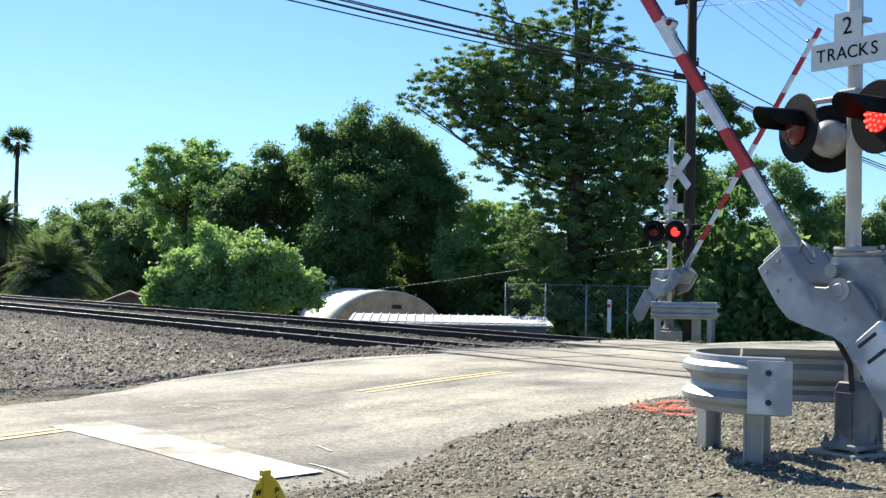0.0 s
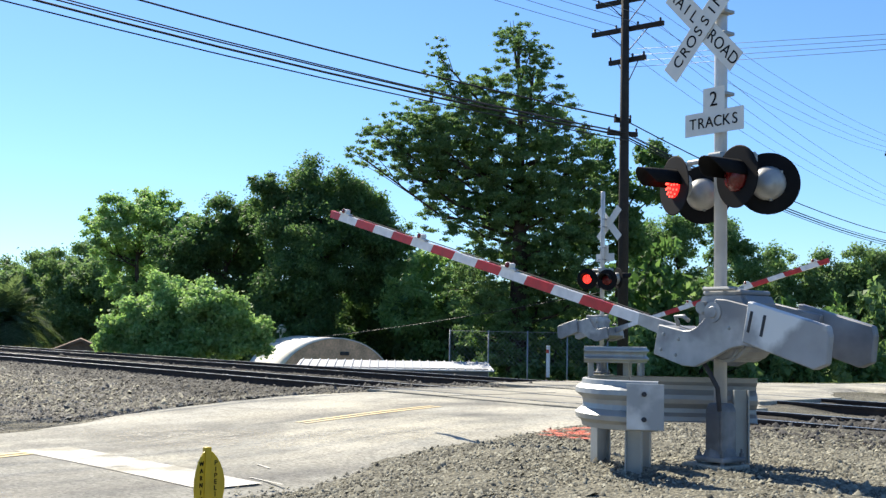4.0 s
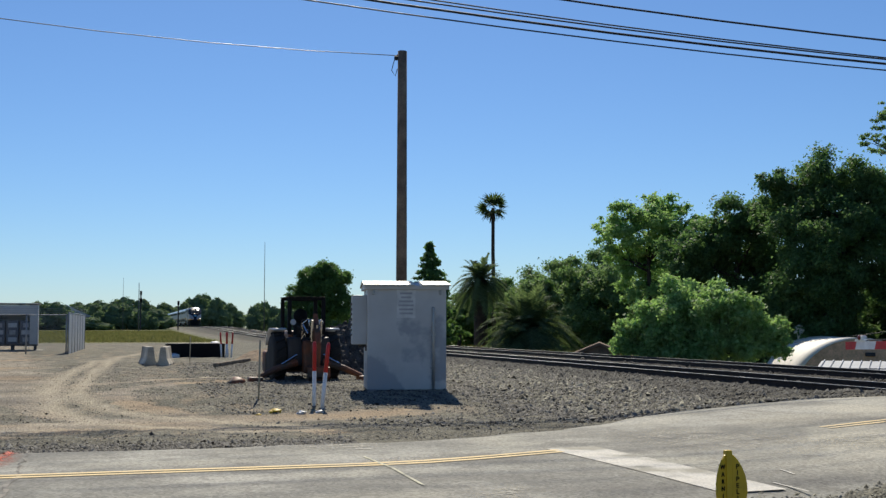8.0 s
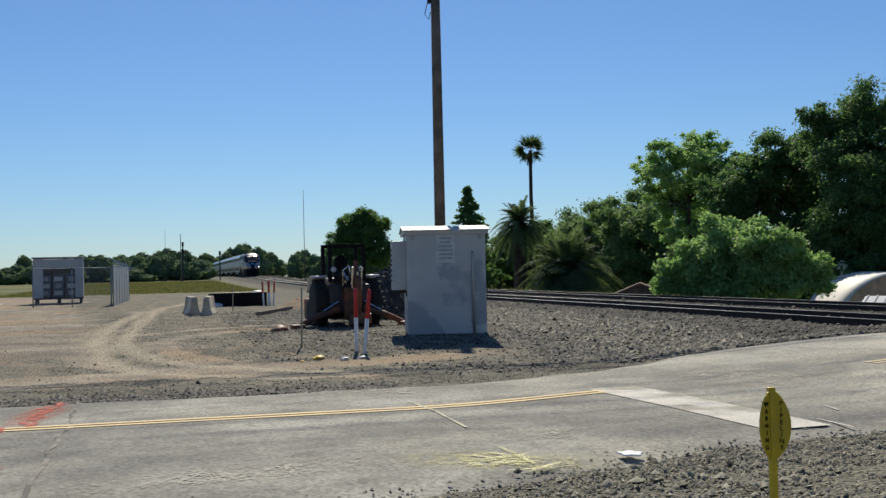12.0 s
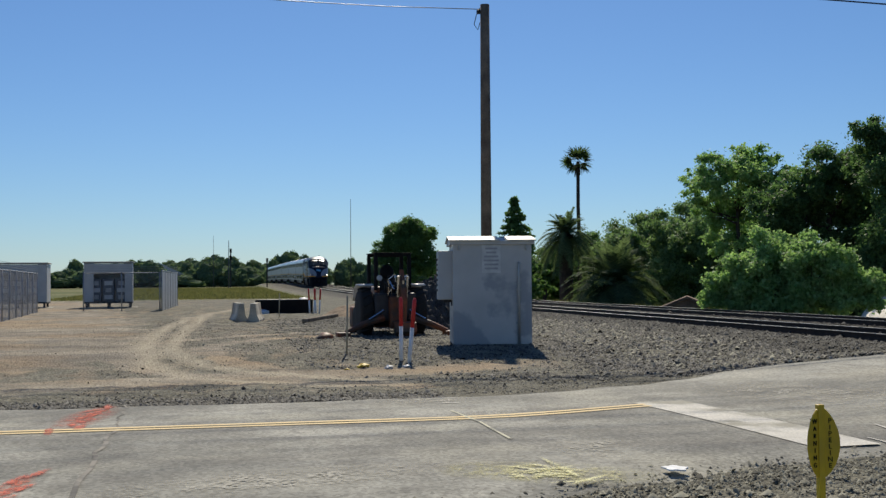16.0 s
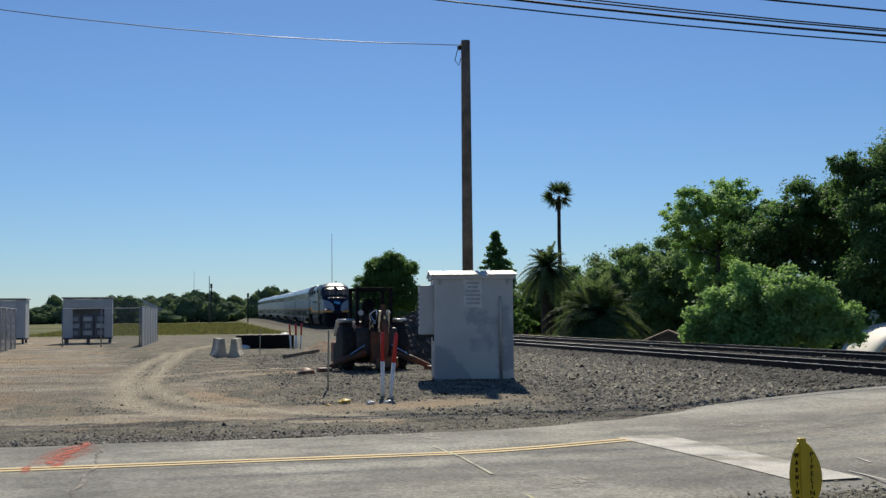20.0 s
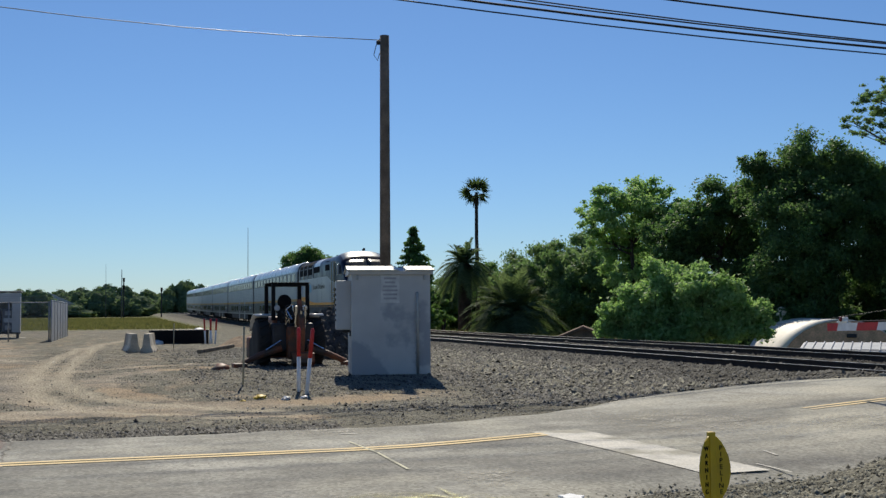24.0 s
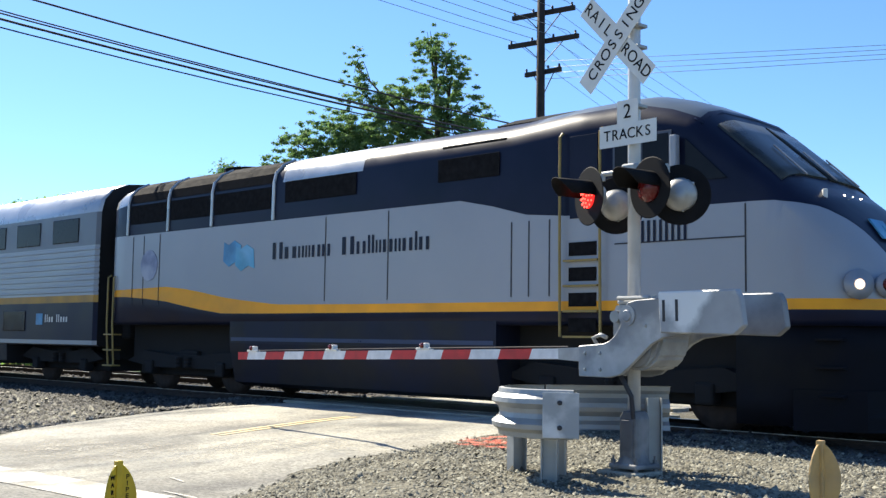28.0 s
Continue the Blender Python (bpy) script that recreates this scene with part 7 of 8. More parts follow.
def tree(name, label, m, blobs, leaves, size, material, seed, trunk=0.35, clump=1.0, flat=0.75, dens=9.0, inner=0.07, loose=0.8):
    """blobs: (x, y, z, r) rounded masses that the crown fills with clumps of leaves."""
    rng = np.random.default_rng(seed)
    t = thing(name, label, "tree", m)
    centres, radii = [], []
    for x, y, z, r in blobs:
        k = max(5, int(dens * r ** 2 / clump ** 2))
        for _ in range(k):
            d = rng.normal(size=3)
            d /= np.linalg.norm(d)
            q = 0.2 + loose * rng.random() ** 0.6
            centres.append((x + d[0] * r * q, y + d[1] * r * q, max(0.4, z + d[2] * r * q)))
            radii.append(clump * (0.35 + 0.6 * rng.random()) * min(1, 0.5 + r / 3))
    bm = B()
    top = max(b[2] for b in blobs)
    pts = [Vector((0, 0, -0.6))] + [Vector((0.12 * math.sin(k * 1.9 + seed), 0.12 * math.cos(k * 2.3 + seed), top * 0.85 * k / 5)) for k in range(1, 6)]
    tube(bm, pts, [trunk * w for w in (1.3, 1.0, 0.85, 0.66, 0.42, 0.2)], 9)
    part("trunk", bm, BARK, t, "dark trunk", True)
    for x, y, z, r in blobs:
        c = Vector((x, y, z))
        z0 = max(0.2 * top, min(top * 0.72, z - 0.45 * math.hypot(x, y) - 0.3))
        a = Vector((0.05, 0.05, z0))
        mid = a.lerp(c, 0.5) + Vector((rng.normal() * 0.25, rng.normal() * 0.25, -0.1 * (c - a).length))
        bm = B()
        w = trunk * (0.3 if math.hypot(x, y) < 3 else 0.2)
        tube(bm, [a, mid, c], [w, w * 0.62, w * 0.3], 7)
        for _ in range(4):
            d = Vector(rng.normal(size=3)).normalized() * r * 0.85
            s0 = mid.lerp(c, rng.random())
            tube(bm, [s0, s0.lerp(c + d, 0.55) + Vector((0, 0, 0.1)), c + d], [w * 0.32, w * 0.2, w * 0.08], 5)
        part("limb", bm, BARK, t, "forking dark limb", True)
        span = (c - a).length
        if span > 1.6 * r:
            for u in (0.55, 0.68, 0.8, 0.92):
                q = (mid.lerp(c, u * 2 - 1) if u > 0.5 else a) + Vector(rng.normal(size=3)) * r * 0.45
                centres.append(tuple(q))
                radii.append(clump * (0.5 + 0.5 * rng.random()) * min(1, 0.5 + r / 3))
    leaf_cloud("crown", centres, radii, 1.9 * leaves / len(centres), size * 0.74, material, t, rng, flat=flat)
    # Larger inner leaves fill the crown; their dark green is painted-in shade.
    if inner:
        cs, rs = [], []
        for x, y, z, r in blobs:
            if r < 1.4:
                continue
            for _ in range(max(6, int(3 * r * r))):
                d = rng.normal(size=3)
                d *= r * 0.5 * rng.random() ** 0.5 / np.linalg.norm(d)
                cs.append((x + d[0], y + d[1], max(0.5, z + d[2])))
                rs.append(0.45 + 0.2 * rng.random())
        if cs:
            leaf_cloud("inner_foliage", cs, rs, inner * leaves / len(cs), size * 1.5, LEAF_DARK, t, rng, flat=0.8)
    return t

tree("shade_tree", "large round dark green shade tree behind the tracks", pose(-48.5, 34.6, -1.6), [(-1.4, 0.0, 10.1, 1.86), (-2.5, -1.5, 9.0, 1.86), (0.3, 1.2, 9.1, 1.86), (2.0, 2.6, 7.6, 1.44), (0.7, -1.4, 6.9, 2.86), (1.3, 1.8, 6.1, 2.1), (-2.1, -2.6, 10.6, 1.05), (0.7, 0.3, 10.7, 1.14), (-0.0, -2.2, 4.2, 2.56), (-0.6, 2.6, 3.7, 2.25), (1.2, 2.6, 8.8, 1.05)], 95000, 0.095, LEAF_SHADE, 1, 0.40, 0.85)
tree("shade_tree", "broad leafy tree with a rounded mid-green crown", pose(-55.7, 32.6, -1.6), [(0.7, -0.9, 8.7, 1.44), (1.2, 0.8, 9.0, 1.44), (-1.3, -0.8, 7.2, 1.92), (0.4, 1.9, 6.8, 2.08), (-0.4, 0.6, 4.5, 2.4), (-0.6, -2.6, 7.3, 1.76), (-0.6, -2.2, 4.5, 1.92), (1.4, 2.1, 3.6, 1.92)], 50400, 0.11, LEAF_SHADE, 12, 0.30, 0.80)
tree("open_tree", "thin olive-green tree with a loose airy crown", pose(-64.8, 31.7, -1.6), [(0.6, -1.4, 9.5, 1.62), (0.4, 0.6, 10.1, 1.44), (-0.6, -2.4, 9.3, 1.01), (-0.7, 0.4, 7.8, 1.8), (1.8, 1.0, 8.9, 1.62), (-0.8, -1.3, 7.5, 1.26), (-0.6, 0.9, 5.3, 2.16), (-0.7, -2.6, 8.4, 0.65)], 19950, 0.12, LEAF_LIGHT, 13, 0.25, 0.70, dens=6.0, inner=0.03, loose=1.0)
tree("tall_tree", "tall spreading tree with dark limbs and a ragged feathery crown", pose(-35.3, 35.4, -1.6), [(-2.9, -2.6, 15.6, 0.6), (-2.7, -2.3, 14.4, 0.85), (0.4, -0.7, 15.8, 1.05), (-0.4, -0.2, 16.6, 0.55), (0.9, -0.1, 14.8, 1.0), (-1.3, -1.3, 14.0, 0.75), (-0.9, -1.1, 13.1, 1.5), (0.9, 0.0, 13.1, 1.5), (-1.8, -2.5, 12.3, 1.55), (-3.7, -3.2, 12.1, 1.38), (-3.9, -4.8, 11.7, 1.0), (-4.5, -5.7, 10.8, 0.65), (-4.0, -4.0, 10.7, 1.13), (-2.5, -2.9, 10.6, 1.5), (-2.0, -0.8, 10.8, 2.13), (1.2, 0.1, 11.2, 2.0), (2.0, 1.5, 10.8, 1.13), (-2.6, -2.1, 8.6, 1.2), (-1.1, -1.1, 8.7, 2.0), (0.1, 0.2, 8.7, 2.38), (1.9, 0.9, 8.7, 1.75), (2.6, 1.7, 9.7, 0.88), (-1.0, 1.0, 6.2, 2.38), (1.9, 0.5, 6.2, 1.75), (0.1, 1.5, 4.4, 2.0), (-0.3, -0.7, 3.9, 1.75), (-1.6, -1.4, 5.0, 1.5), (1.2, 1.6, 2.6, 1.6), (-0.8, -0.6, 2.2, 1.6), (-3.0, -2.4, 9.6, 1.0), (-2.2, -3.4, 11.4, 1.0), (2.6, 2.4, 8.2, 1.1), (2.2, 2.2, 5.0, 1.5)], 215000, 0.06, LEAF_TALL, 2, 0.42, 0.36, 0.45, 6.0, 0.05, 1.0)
tree("slender_tree", "slim tree beside the utility pole with sparse foliage", pose(-33.4, 39.9, -1.6), [(-1.0, -0.3, 11.3, 0.78), (1.4, 0.9, 11.1, 0.94), (-0.4, 0.3, 9.4, 0.94), (-1.3, -1.0, 7.6, 1.04), (0.6, -0.1, 7.6, 1.17), (1.7, 1.6, 9.9, 0.65), (-1.0, -0.7, 9.7, 0.65)], 18900, 0.11, LEAF_DARK, 14, 0.20, 0.65)
tree("garden_tree", "light green young tree behind the fence", pose(-43.1, 38.7, -1.6), [(-1.2, -0.8, 6.3, 0.93), (-0.0, 0.1, 5.9, 1.16), (-1.3, -2.2, 4.4, 1.45), (-0.7, -0.1, 3.7, 1.74), (1.5, 0.6, 3.8, 1.45), (1.6, 2.4, 2.9, 1.31)], 29400, 0.12, LEAF_LIGHT, 15, 0.20, 0.75)
tree("street_tree", "mid-green tree beyond the far crossing signal", pose(-36.1, 48.1, -1.6), [(-1.6, -1.1, 7.7, 1.35), (0.3, -0.2, 8.2, 1.26), (1.7, 1.7, 8.0, 1.2), (3.3, 1.5, 6.8, 1.2), (-0.8, -1.2, 5.4, 1.8), (0.6, 1.3, 4.8, 2.1), (-1.9, -2.0, 3.3, 1.5), (-0.3, 0.1, 3.0, 1.5)], 76000, 0.09, LEAF, 16, 0.25, 0.85)
tree("street_tree", "dense green tree along the far road", pose(-36.0, 60.6, -1.6), [(-1.2, -1.0, 6.4, 1.58), (0.4, 0.7, 6.6, 1.58), (2.2, 1.9, 7.1, 1.58), (-1.1, -0.5, 3.8, 2.1), (1.4, 1.3, 4.1, 2.28), (-1.9, -2.8, 4.4, 1.75)], 60000, 0.10, LEAF_OLIVE, 17, 0.25, 0.90)
tree("street_tree", "dense green tree along the far road", pose(-30.4, 65.7, -1.6), [(-1.6, -0.5, 6.6, 2.16), (0.4, 1.1, 6.3, 2.53), (-3.1, -2.3, 4.9, 1.8), (-0.5, -0.4, 3.3, 2.53), (2.9, 0.8, 4.6, 2.53)], 58000, 0.10, LEAF, 18, 0.25, 0.90)
tree("bushy_tree", "bright green bushy young tree beside the line", pose(-41.5, 22.4, 0.1), [(-0.6, -0.1, 2.5, 1.06), (-0.3, -1.5, 1.6, 0.95), (0.6, 0.5, 2.5, 1.06), (1.6, 1.0, 1.9, 0.99), (-0.8, -2.1, 1.2, 0.82), (1.5, 2.4, 1.2, 0.75), (-0.4, 0.6, 1.0, 1.3), (-0.9, -0.7, 0.8, 1.06), (1.9, 2.7, 0.6, 0.47), (-1.4, -2.4, 0.8, 0.52), (1.3, 1.9, 0.75, 0.85), (0.5, 0.5, 0.6, 1.15), (-0.3, -0.7, 0.5, 1.15), (-1.1, -1.7, 0.5, 0.8)], 60000, 0.10, LEAF_LIGHT, 3, 0.14, 0.65, inner=0.025)
tree("hedge_tree", "low leafy tree in the green belt along the line", pose(-74.7, 33.2, -1.6), [(-1.4, -4.4, 5.7, 1.4), (-1.7, -1.7, 6.3, 1.4), (0.6, -0.0, 5.9, 1.73), (0.9, 2.0, 5.1, 1.85), (0.5, -1.3, 3.9, 2.05), (0.7, 4.4, 6.3, 1.85), (-2.2, -2.3, 3.9, 1.85), (1.2, 1.0, 3.0, 1.85)], 37800, 0.12, LEAF_OLIVE, 19, 0.20, 0.85)
tree("hedge_tree", "low leafy tree in the green belt along the line", pose(-103.5, 30.7, -1.6), [(-0.3, -0.6, 4.1, 2.16), (0.7, 0.7, 5.2, 1.62), (1.3, 4.2, 6.3, 1.62), (-0.8, -2.2, 4.1, 2.16)], 16800, 0.14, LEAF_DARK, 20, 0.20, 0.90)
tree("far_tree", "dark round tree far down the line", pose(-139.3, 23.5, 0.1), [(0.7, 0.2, 6.6, 2.56), (-1.2, 2.2, 7.3, 1.8), (-0.5, -1.5, 7.1, 1.78), (0.2, 0.5, 7.9, 1.7), (-0.3, 1.5, 3.8, 2.56), (-0.1, -2.8, 4.8, 1.78), (0.6, -1.1, 2.7, 2.13)], 42000, 0.15, LEAF_DARK, 21, 0.35, 0.9)
tree("hedge_tree", "leafy green tree in the belt along the line", pose(-81.6, 33.7, -1.6), [(0.0, -2.6, 6.1, 1.76), (0.5, -0.5, 6.5, 1.98), (-0.2, 2.3, 6.9, 2.2), (-1.5, -1.1, 3.5, 2.2), (0.7, 0.8, 3.4, 2.42), (1.6, 2.7, 4.1, 2.2), (-1.8, -4.2, 4.8, 1.76)], 42000, 0.13, LEAF_OLIVE, 61, 0.20, 0.85)
tree("hedge_tree", "low dark tree behind the date palms", pose(-107.2, 33.9, -1.6), [(-0.4, 1.6, 3.6, 2.53), (0.3, -2.1, 4.2, 1.96), (0.7, 3.6, 2.7, 2.24), (-0.3, -3.6, 2.8, 2.24), (-0.1, -0.5, 2.2, 2.24)], 25200, 0.16, LEAF_DARK, 62, 0.20, 0.90)


def fronds(bm, top, count, length, up0, up1, droop, rng, width=0.05, leaflets=14):
    """Feather fronds: an arched rib with narrow leaflets to both sides."""
    for k in range(count):
        a = 2 * math.pi * (k * 0.381966 % 1.0) + rng.normal() * 0.1
        e = radians(up0 + (up1 - up0) * k / max(1, count - 1) + rng.normal() * 4)
        d = Vector((math.cos(a), math.sin(a), 0))
        L = length * (0.85 + 0.3 * rng.random())
        pts = []
        for j in range(8):
            u = j / 7
            pts.append(Vector(top) + d * (L * u * math.cos(e) * (1 - 0.12 * u)) + Vector((0, 0, L * u * math.sin(e) - droop * (0.3 + math.cos(e)) * L * u * u)))
        side = d.cross(Vector((0, 0, 1)))
        for p, q in zip(pts, pts[1:]):
            vs = [bm.verts.new(v) for v in (p - side * 0.018, p + side * 0.018, q + side * 0.014, q - side * 0.014)]
            bm.faces.new(vs)
        for j in range(leaflets):
            u = 0.12 + 0.88 * j / leaflets
            i = min(6, int(u * 7))
            p = pts[i].lerp(pts[i + 1], u * 7 - i)
            t = (pts[i + 1] - pts[i]).normalized()
            ll = L * 0.15 * (0.5 + math.sin(math.pi * min(1, u * 0.9 + 0.1)) * 0.6)
            for s in (-1, 1):
                o = (side * s * 0.75 + t * 0.65 + Vector((0, 0, 0.12 - 0.3 * rng.random()))).normalized()
                w = t * width
                vs = [bm.verts.new(v) for v in (p - w, p + w, p + o * ll + w * 0.2, p + o * ll - w * 0.2)]
                bm.faces.new(vs)


def date_palm(label, m, trunk_h, radius, length, count, seed):
    rng = np.random.default_rng(seed)
    t = thing("date_palm", label, "palm tree", m)
    bm = B()
    tube(bm, [(0, 0, -0.5), (0.03, 0, trunk_h * 0.5), (0, 0, trunk_h), (0, 0, trunk_h + 0.25)], [radius * 1.1, radius, radius * 1.15, radius * 0.7], 12)
    part("trunk", bm, BARK, t, "rough brown palm trunk", True)
    bm = B()
    fronds(bm, (0, 0, trunk_h + 0.1), count, length, 70, -38, 0.5, rng, 0.04, 30)
    part("crown", bm, PALM_LEAF, t, "arching feathery fronds")
    return t


def fan_palm(m, h, seed):
    rng = np.random.default_rng(seed)
    t = thing("fan_palm", "very tall slender fan palm with a small crown", "palm tree", m)
    bm = B()
    tube(bm, [(0, 0, -0.5), (0.1, 0.05, h * 0.35), (0.05, -0.05, h * 0.7), (0, 0, h)], [0.26, 0.2, 0.17, 0.16], 10)
    part("trunk", bm, BARK, t, "thin straight trunk", True)
    bm = B()
    for k in range(21):
        a, e = 2 * math.pi * (k * 0.381966 % 1), radians(80 - 122 * k / 20 + rng.normal() * 6)
        d = Vector((math.cos(a) * math.cos(e), math.sin(a) * math.cos(e), math.sin(e)))
        stem = 0.55 + 0.45 * rng.random()
        c = Vector((0, 0, h)) + d * stem
        side = d.cross(Vector((0, 0, 1))).normalized()
        up = side.cross(d)
        rl = rng.normal() * 0.6
        side, up = side * math.cos(rl) + up * math.sin(rl), up * math.cos(rl) - side * math.sin(rl)
        v0 = bm.verts.new(Vector((0, 0, h)))
        bm.faces.new((v0, bm.verts.new(c + side * 0.02), bm.verts.new(c - side * 0.02)))
        for j in range(15):
            b = radians(-105 + 15 * j)
            o = (d * math.cos(b) + side * math.sin(b) - up * 0.15 - Vector((0, 0, 0.25 * rng.random()))).normalized()
            s2 = (side * math.cos(b) - d * math.sin(b)) * 0.1
            ll = (0.6 + 0.36 * math.cos(b * 0.8)) * (0.85 + 0.25 * rng.random())
            bm.faces.new([bm.verts.new(v) for v in (c - s2, c + s2, c + o * ll + s2 * 0.2, c + o * ll - s2 * 0.2)])
    part("crown", bm, FAN_LEAF, t, "spiky rounded fan crown")
    bm = B()
    for k in range(40):
        a = rng.random() * 6.28
        r, z = 0.18 + 0.15 * rng.random(), h - 0.2 - rng.random() * 0.5
        d, s = Vector((math.cos(a), math.sin(a), 0)), Vector((-math.sin(a), math.cos(a), 0)) * 0.06
        bm.faces.new([bm.verts.new(v) for v in (d * r + s + Vector((0, 0, z)), d * r - s + Vector((0, 0, z)), d * (r + 0.1) - s * 0.4 + Vector((0, 0, z - 0.8)), d * (r + 0.1) + s * 0.4 + Vector((0, 0, z - 0.8)))])
    part("dead_fronds", bm, BARK, t, "brown hanging dead fronds")
    return t


def conifer(m, h, seed):
    rng = np.random.default_rng(seed)
    t = thing("conifer", "dark pointed conifer far behind the cabinet", "tree", m)
    part("trunk", tube(B(), [(0, 0, -0.5), (0, 0, h * 0.5), (0, 0, h)], [0.25, 0.16, 0.03], 8), BARK, t, smooth=True)
    cs, rs = [], []
    for k in range(320):
        u = rng.random() ** 0.8
        z = h * (0.18 + 0.82 * u)
        r = ((1 - u) * h * 0.36 + 0.12) * (0.55 + 0.45 * abs(math.sin(u * 17)))
        a = rng.random() * 6.28
        cs.append((math.cos(a) * r * rng.random() ** 0.4, math.sin(a) * r * rng.random() ** 0.4, z))
        rs.append(0.22 + 0.22 * (1 - u))
    leaf_cloud("crown", cs, rs, 42, 0.13, LEAF_DARK, t, rng, flat=0.45)
    return t


fan_palm(pose(-101.6, 33.5, -1.6), 14.4, 31)
date_palm("date palm with a stout trunk and spiky crown", pose(-80.1, 25.4, -1.6), 6.4, 0.5, 2.7, 120, 32)
date_palm("low spreading date palm with long drooping fronds", pose(-63.9, 23.3, -1.5), 2.6, 0.6, 3.9, 210, 33)
conifer(pose(-91.7, 24.6, -1.6), 10.2, 34)

# far tree line: a few trees built once, copied along the horizon
def far_tree(label, m, blobs, seed):
    t = tree("far_tree", label, m, blobs, 3000, 0.16, FAR_LEAF_HAZE, seed, 0.22, 0.6, inner=0)
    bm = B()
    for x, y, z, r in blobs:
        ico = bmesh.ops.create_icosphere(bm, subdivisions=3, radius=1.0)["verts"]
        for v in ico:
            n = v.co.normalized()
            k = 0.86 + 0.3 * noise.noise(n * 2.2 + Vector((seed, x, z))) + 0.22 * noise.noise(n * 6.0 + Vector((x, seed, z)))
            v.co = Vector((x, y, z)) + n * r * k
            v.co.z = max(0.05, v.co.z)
    part("inner_foliage", bm, FAR_LEAF_HAZE, t, "dense inner leaves")
    return t


FAR = [far_tree("small green tree on the horizon", pose(-216, -21, 0.6), [(0, 0, 2.0, 1.8), (1.8, 0.5, 1.6, 1.4), (-1.6, -0.4, 1.7, 1.5), (0.4, 0.2, 3.2, 1.3)], 41),
       far_tree("dark tree on the horizon", pose(-222, -26, 0.6), [(0, 0, 2.6, 2.2), (2.2, 0.5, 1.9, 1.6), (-2.0, 0.4, 2.1, 1.8), (-0.4, -0.2, 4.2, 1.6)], 42)]
SKYLINE = ([66, 80, 82.4, 83.2, 84.0, 84.6, 85.2, 86.0, 86.6, 87.2, 87.8, 88.4, 88.9, 89.3, 89.8, 90.3, 90.9, 91.6, 92.2, 92.9, 93.5, 94.4, 95.5, 97, 106],
           [5.0, 5.0, 5.6, 6.5, 5.6, 4.7, 5.7, 6.6, 7.2, 5.4, 4.5, 5.0, 4.9, 4.5, 5.9, 6.1, 5.6, 3.4, 3.4, 5.8, 6.3, 5.9, 4.6, 4.4, 4.6])
rng = np.random.default_rng(17)
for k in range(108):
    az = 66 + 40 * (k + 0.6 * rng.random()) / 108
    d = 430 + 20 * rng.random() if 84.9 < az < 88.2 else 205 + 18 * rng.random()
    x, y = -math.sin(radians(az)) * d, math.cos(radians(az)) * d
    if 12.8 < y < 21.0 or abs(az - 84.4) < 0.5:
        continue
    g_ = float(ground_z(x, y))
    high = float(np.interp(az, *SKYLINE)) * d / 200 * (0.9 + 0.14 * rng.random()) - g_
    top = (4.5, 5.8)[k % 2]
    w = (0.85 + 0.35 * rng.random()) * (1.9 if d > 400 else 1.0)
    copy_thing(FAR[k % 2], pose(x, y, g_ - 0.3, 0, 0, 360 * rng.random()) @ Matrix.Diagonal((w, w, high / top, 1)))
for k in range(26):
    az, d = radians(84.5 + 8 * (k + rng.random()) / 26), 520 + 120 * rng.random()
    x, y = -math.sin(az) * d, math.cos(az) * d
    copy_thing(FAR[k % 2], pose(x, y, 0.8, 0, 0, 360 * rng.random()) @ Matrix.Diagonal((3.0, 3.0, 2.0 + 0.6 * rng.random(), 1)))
gh = thing("far_house", "far house with a low blue-grey roof behind the yard", "house", pose(-229, -11.2, 0.9, 0, 0, 2))
part("wall", box(B(), (0, 0, 1.3), (8, 9, 2.6)), SHADE_ROOF, gh, "pale wall")
bm = B()
prism(bm, [(-5.0, 2.5), (0, 4.9), (5.0, 2.5)], -4.3, 4.3, "x")
part("roof", bm, TIN_GREY, gh, "low blue-grey roof")

# ---- loose stones, grass and shrubs ----
def stone_mat(name, lo, hi):
    m = bpy.data.materials.new(name)
    m.use_nodes = True
    n, l = m.node_tree.nodes, m.node_tree.links
    b = n["Principled BSDF"]
    g = n.new("ShaderNodeNewGeometry")
    r = n.new("ShaderNodeValToRGB")
    r.color_ramp.elements[0].color, r.color_ramp.elements[1].color = (*lo, 1), (*hi, 1)
    l.new(g.outputs["Random Per Island"], r.inputs[0])
    t = n.new("ShaderNodeTexNoise")
    t.inputs["Scale"].default_value = 60
    l.new(g.outputs["Position"], t.inputs["Vector"])
    x = n.new("ShaderNodeMix")
    x.data_type, x.blend_type = "RGBA", "MULTIPLY"
    x.inputs[0].default_value = 0.5
    l.new(r.outputs[0], x.inputs[6])
    l.new(t.outputs["Fac"], x.inputs[7])
    l.new(x.outputs[2], b.inputs["Base Color"])
    b.inputs["Roughness"].default_value = 0.9
    return m


SHARD = np.array([(1, 0, 0), (-1, 0.1, 0), (0.1, 1, 0), (-0.15, -1, 0), (0.1, 0.05, 1)], float)
SHARD_F = np.array([(0, 2, 4), (2, 1, 4), (1, 3, 4), (3, 0, 4)])


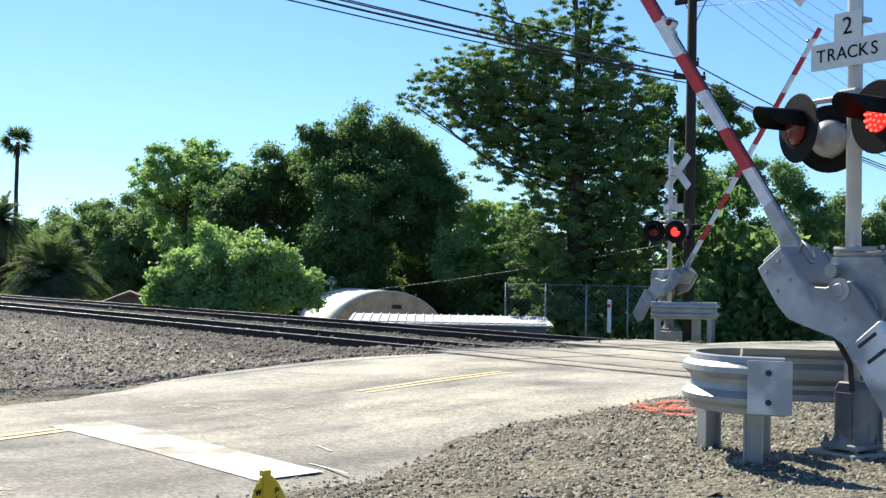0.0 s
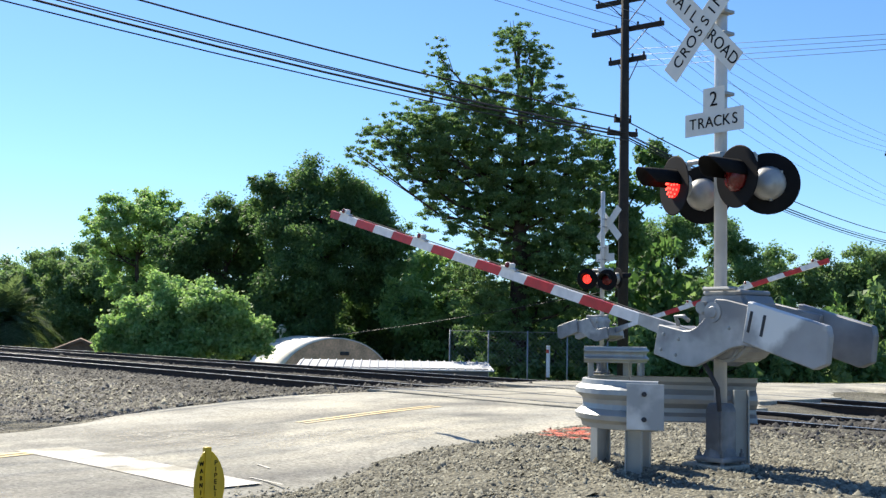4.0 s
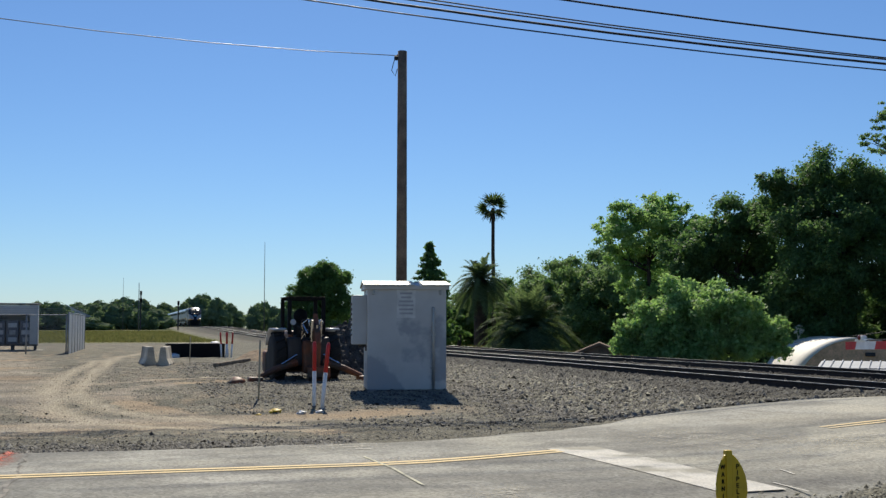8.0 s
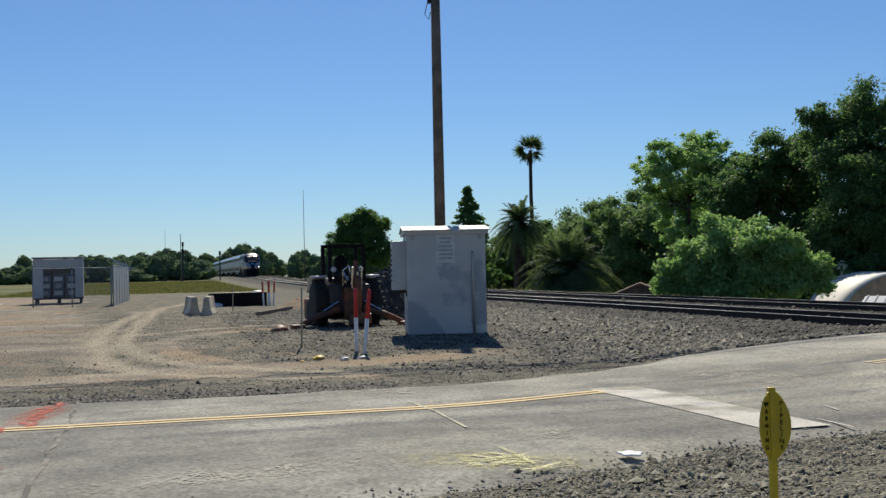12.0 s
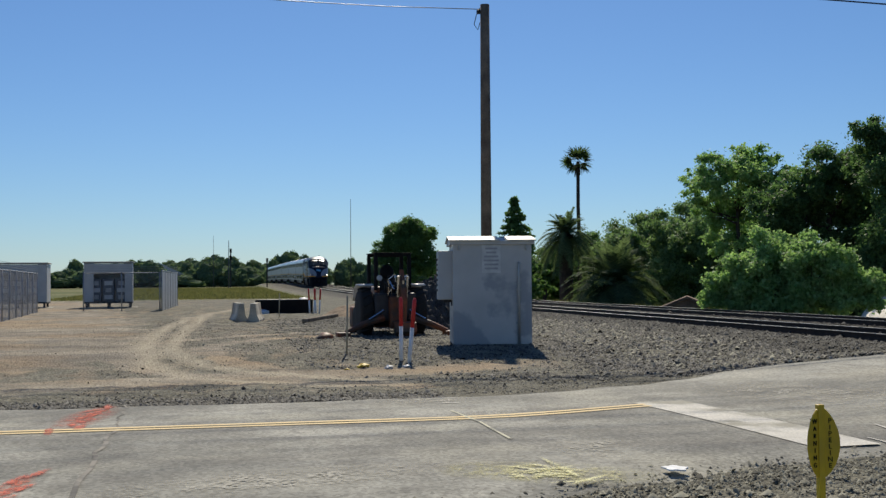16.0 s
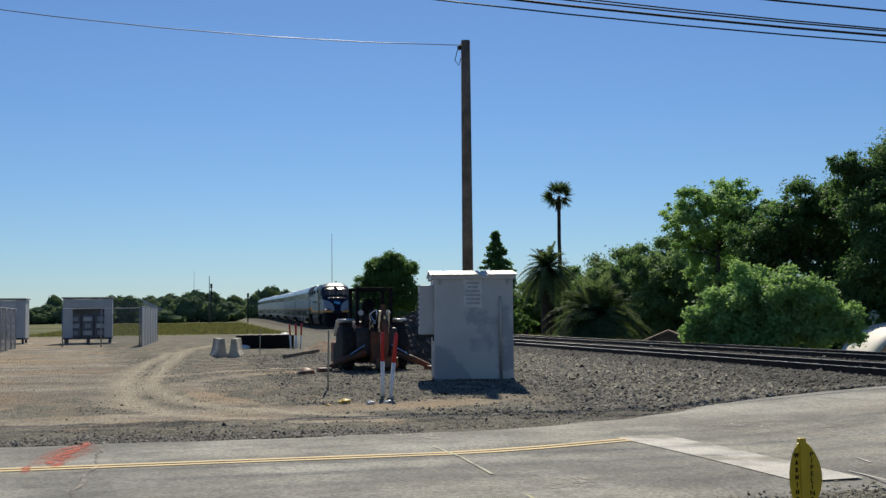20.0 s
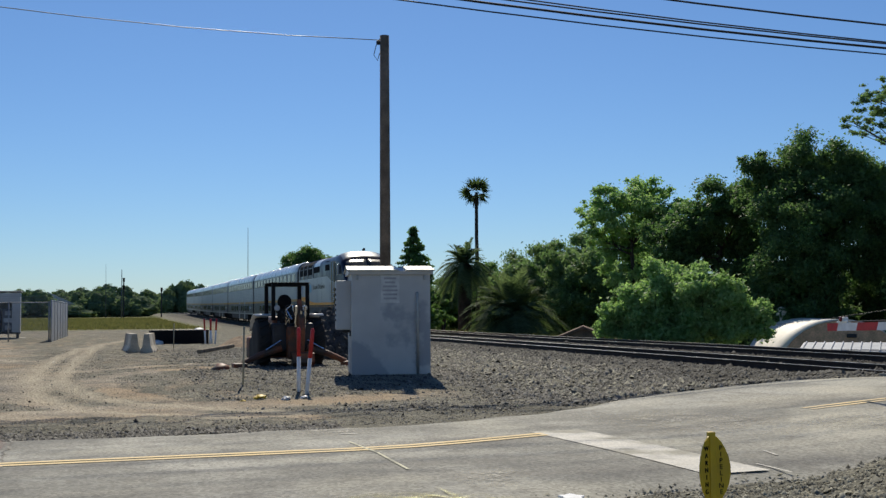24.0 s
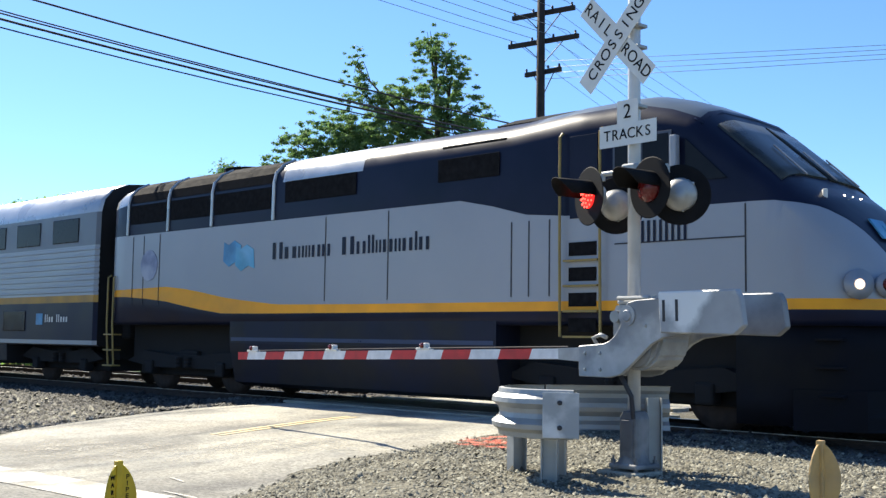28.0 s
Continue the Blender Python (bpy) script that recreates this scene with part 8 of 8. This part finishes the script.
def stones(name, label, xs, ys, size, material, seed, keep=None, lift=0.25, flat=0.75):
    rng = np.random.default_rng(seed)
    if keep is not None:
        k = keep(xs, ys, rng)
        xs, ys = xs[k], ys[k]
    n = len(xs)
    z = ground_z(xs, ys)
    s = size * np.exp(rng.normal(0, 0.35, n))
    v = SHARD[None] * (1 + rng.normal(0, 0.22, (n, 5, 3))) * s[:, None, None] * np.array([1, 0.75, flat])
    a = rng.random(n) * 6.283
    c, si = np.cos(a), np.sin(a)
    tilt = rng.normal(0, 0.35, n)
    x = v[:, :, 0] * c[:, None] - v[:, :, 1] * si[:, None]
    y = v[:, :, 0] * si[:, None] + v[:, :, 1] * c[:, None]
    zz = v[:, :, 2] + x * tilt[:, None]
    verts = np.stack([x + xs[:, None], y + ys[:, None], zz + (z + s * lift)[:, None]], -1).reshape(-1, 3)
    faces = (SHARD_F[None] + 5 * np.arange(n)[:, None, None]).reshape(-1, 3)
    me = bpy.data.meshes.new(name)
    me.vertices.add(len(verts))
    me.vertices.foreach_set("co", verts.astype(np.float32).ravel())
    me.loops.add(faces.size)
    me.loops.foreach_set("vertex_index", faces.ravel().astype(np.int32))
    me.polygons.add(len(faces))
    me.polygons.foreach_set("loop_start", np.arange(0, faces.size, 3, dtype=np.int32))
    me.update(calc_edges=True)
    me.materials.append(material)
    return tagged(new(name, me), label, "gravel", kind="stuff")


GREY_STONE = stone_mat("grey_stone", (0.055, 0.052, 0.038), (0.46, 0.44, 0.335))
DARK_STONE = stone_mat("ballast_stone_mix", (0.036, 0.034, 0.03), (0.315, 0.30, 0.26))
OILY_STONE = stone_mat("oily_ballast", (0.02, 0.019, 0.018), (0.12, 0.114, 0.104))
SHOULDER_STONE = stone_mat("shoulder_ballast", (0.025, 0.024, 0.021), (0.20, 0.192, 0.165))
DIRT_STONE = stone_mat("dirt_stone", (0.20, 0.165, 0.115), (0.52, 0.445, 0.335))
rng = np.random.default_rng(77)


def spread(n, x0, x1, y0, y1):
    return rng.uniform(x0, x1, n), rng.uniform(y0, y1, n)


def off_road(x, y, r):
    return (x > road_right(y) - 0.25 * r.random(len(x))) | (x < road_left(y) + 0.25 * r.random(len(x)))


stones("gravel_stones", "pale crushed stone around the signal", *spread(70000, -10.5, 1.5, 2.0, 13.2), 0.014, GREY_STONE, 1, off_road)
stones("ballast_stones", "pale larger stones among the ballast", *spread(5000, -40, -17.0, 7.5, 11.4), 0.036, GREY_STONE, 12, off_road)
stones("gravel_stones", "larger crushed stone at the verge", *spread(14000, -10.5, 1.0, 2.5, 12.5), 0.021, GREY_STONE, 2, off_road)
stones("ballast_stones", "grey ballast along the tracks", *spread(34000, -48, -16.5, 6.5, 11.6), 0.027, DARK_STONE, 3, off_road)
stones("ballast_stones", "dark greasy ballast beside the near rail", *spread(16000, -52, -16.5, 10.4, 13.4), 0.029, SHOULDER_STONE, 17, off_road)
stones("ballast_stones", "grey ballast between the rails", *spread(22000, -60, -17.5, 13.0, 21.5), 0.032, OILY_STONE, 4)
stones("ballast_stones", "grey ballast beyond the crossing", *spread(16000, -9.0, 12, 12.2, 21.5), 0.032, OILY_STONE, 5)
stones("ballast_stones", "coarse grey gravel round the cabinet", *spread(60000, -44, -15.0, -2.0, 7.5), 0.0125, DARK_STONE, 6, lambda x, y, r: off_road(x, y, r) & (r.random(len(x)) > 1.7 * np.maximum(dirt_amount(x, y), rut_amount(x, y))))
stones("ballast_stones", "coarse grey stones round the tractor", *spread(26000, -42, -16.5, 1.6, 8.0), 0.021, DARK_STONE, 16, lambda x, y, r: off_road(x, y, r) & (r.random(len(x)) > 1.5 * np.maximum(dirt_amount(x, y), rut_amount(x, y))))
stones("dirt_stones", "scattered stones on brown dirt", *spread(14000, -45, -15.0, -8.0, 4.0), 0.0095, DIRT_STONE, 7, off_road)
stones("road_edge_stones", "dark broken edge of the asphalt", rng.normal(-15.0, 0.22, 9000), rng.uniform(-9, 3.0, 9000), 0.019, DARK_STONE, 8)
stones("road_grit", "scattered grit at the road edge", *spread(5000, -10.5, -7.2, 0.0, 6.0), 0.012, GREY_STONE, 9, lambda x, y, r: r.random(len(x)) < np.exp((x - road_right(y)) * 1.6), 1.6)


# blades of grass in the far field
def grass(label, n, x0, x1, y0, y1, h, seed, w=0.05):
    r = np.random.default_rng(seed)
    x, y = r.uniform(x0, x1, n), r.uniform(y0, y1, n)
    z = ground_z(x, y)
    a = r.random(n) * 6.283
    hh = h * (0.5 + r.random(n))
    dx, dy = np.cos(a) * w, np.sin(a) * w
    lean = r.normal(0, 0.3, (n, 2)) * hh[:, None]
    verts = np.stack([np.stack([x - dx, y - dy, z - 0.02], -1), np.stack([x + dx, y + dy, z - 0.02], -1), np.stack([x + lean[:, 0], y + lean[:, 1], z + hh], -1)], 1).reshape(-1, 3)
    ob = raw("grass", verts.tolist(), np.arange(3 * n).reshape(-1, 3).tolist(), GRASS)
    return tagged(ob, label, "grass", kind="stuff")


grass("dull green and straw grass in the field up the line", 21000, -190, -96, -14.0, 7.5, 0.16, 1, 0.08)
grass("dry weeds on the slope behind the tracks", 5000, -75, -46, 22.4, 27, 0.3, 2, 0.06)


# low shrubs that fill the belt behind the tracks
SHRUBS = [tree("shrub", "low green shrub behind the tracks", pose(-60, 27, -1.7), [(0, 0, 1.0, 1.1), (1.1, 0.3, 0.8, 0.9), (-1.0, -0.2, 0.9, 1.0), (0.3, 0.1, 1.8, 0.8)], 1500, 0.15, LEAF, 51, 0.08, 0.6, inner=0),
          tree("shrub", "low olive shrub behind the tracks", pose(-48, 40, -1.7), [(0, 0, 1.2, 1.2), (1.0, -0.5, 1.0, 1.0), (-1.1, 0.4, 0.8, 0.9), (-0.2, 0.3, 2.2, 0.8)], 1500, 0.15, LEAF_OLIVE, 52, 0.08, 0.6, inner=0),
          tree("shrub", "low dark shrub behind the tracks", pose(-36, 46, -1.7), [(0, 0, 1.3, 1.2), (0.9, 0.6, 1.0, 1.0), (-1.2, -0.3, 1.1, 1.1), (0.2, -0.2, 2.4, 0.9)], 1500, 0.15, LEAF_DARK, 53, 0.08, 0.6, inner=0)]
r = np.random.default_rng(9)
for k in range(150):
    u = r.random()
    if k < 75:
        x, y = -32 - 62 * u, 29 + 12 * r.random() + 0.12 * (62 * u)
    elif k < 110:
        x, y = -34 + 3 * r.random() + 12 * u * 0.2, 38 + 40 * u
    else:
        x, y = -34 + 62 * u, 62 + 16 * r.random()
    if -21.5 < x < -6 and y < 58:
        continue
    if math.hypot(x + 42.6, y - 31.2) < 8 or math.hypot(x + 30.6, y - 25.3) < 5.5:
        continue
    s = 1.0 + 0.9 * r.random()
    copy_thing(SHRUBS[k % 3], pose(x, y, float(ground_z(x, y)) - 0.1, 0, 0, 360 * r.random()) @ Matrix.Diagonal((s, s, s * (0.9 + 0.5 * r.random()), 1)))


def motions():
    times = [0.0, 2.0, 4.0, 6.0, 8.0, 9.0, 10.0, 11.0, 12.0, 13.0, 14.0, 15.0, 16.0, 17.0, 18.0, 19.0, 20.0, 21.0, 22.0, 23.0, 24.0, 25.0, 26.0, 27.0, 28.0]
    for ob, back_by, length in [(train, 0.0, 17.8)] + [(c, 18.5 + 26.0 * k, COACH_L) for k, c in enumerate(coaches)]:
        rows = []
        for t in times:
            x = -5.7 - 14.3 * (28.0 - t) - back_by
            y0, y1 = track_shift(x), track_shift(x - length)
            z0, z1 = float(track_rise(x)), float(track_rise(x - length))
            rows.append((t, pose(x, TRACK_N + y0, RAIL + z0, 0, math.degrees(math.atan2(z1 - z0, length)), math.degrees(math.atan2(y0 - y1, length)))))
        walk(ob, rows)
    swing = [(0.0, 53.5), (0.5, 47.0), (1.0, 40.2), (1.5, 34.6), (2.0, 29.6), (2.5, 24.6), (3.5, 16.8), (4.5, 10.4), (5.0, 6.8), (5.5, 4.4), (6.0, 2.0), (6.5, 0.3), (7.0, -0.9), (7.6, -1.3), (28.0, -1.3)]
    # lamps take turns; an added shutter covers the glow in place of switching
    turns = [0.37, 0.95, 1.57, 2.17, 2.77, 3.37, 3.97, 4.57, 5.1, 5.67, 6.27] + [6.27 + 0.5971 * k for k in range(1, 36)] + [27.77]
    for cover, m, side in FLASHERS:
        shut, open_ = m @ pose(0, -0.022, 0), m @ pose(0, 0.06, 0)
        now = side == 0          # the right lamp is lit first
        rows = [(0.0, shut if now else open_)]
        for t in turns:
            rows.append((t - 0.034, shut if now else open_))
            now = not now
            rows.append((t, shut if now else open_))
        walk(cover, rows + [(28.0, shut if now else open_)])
    walk(arm_near, [(t, pose(0, 0, 1.56, 0, a, 0)) for t, a in swing])
    walk(arm_far, [(t, pose(0, 0, 1.56, 0, a, 0)) for t, a in swing])


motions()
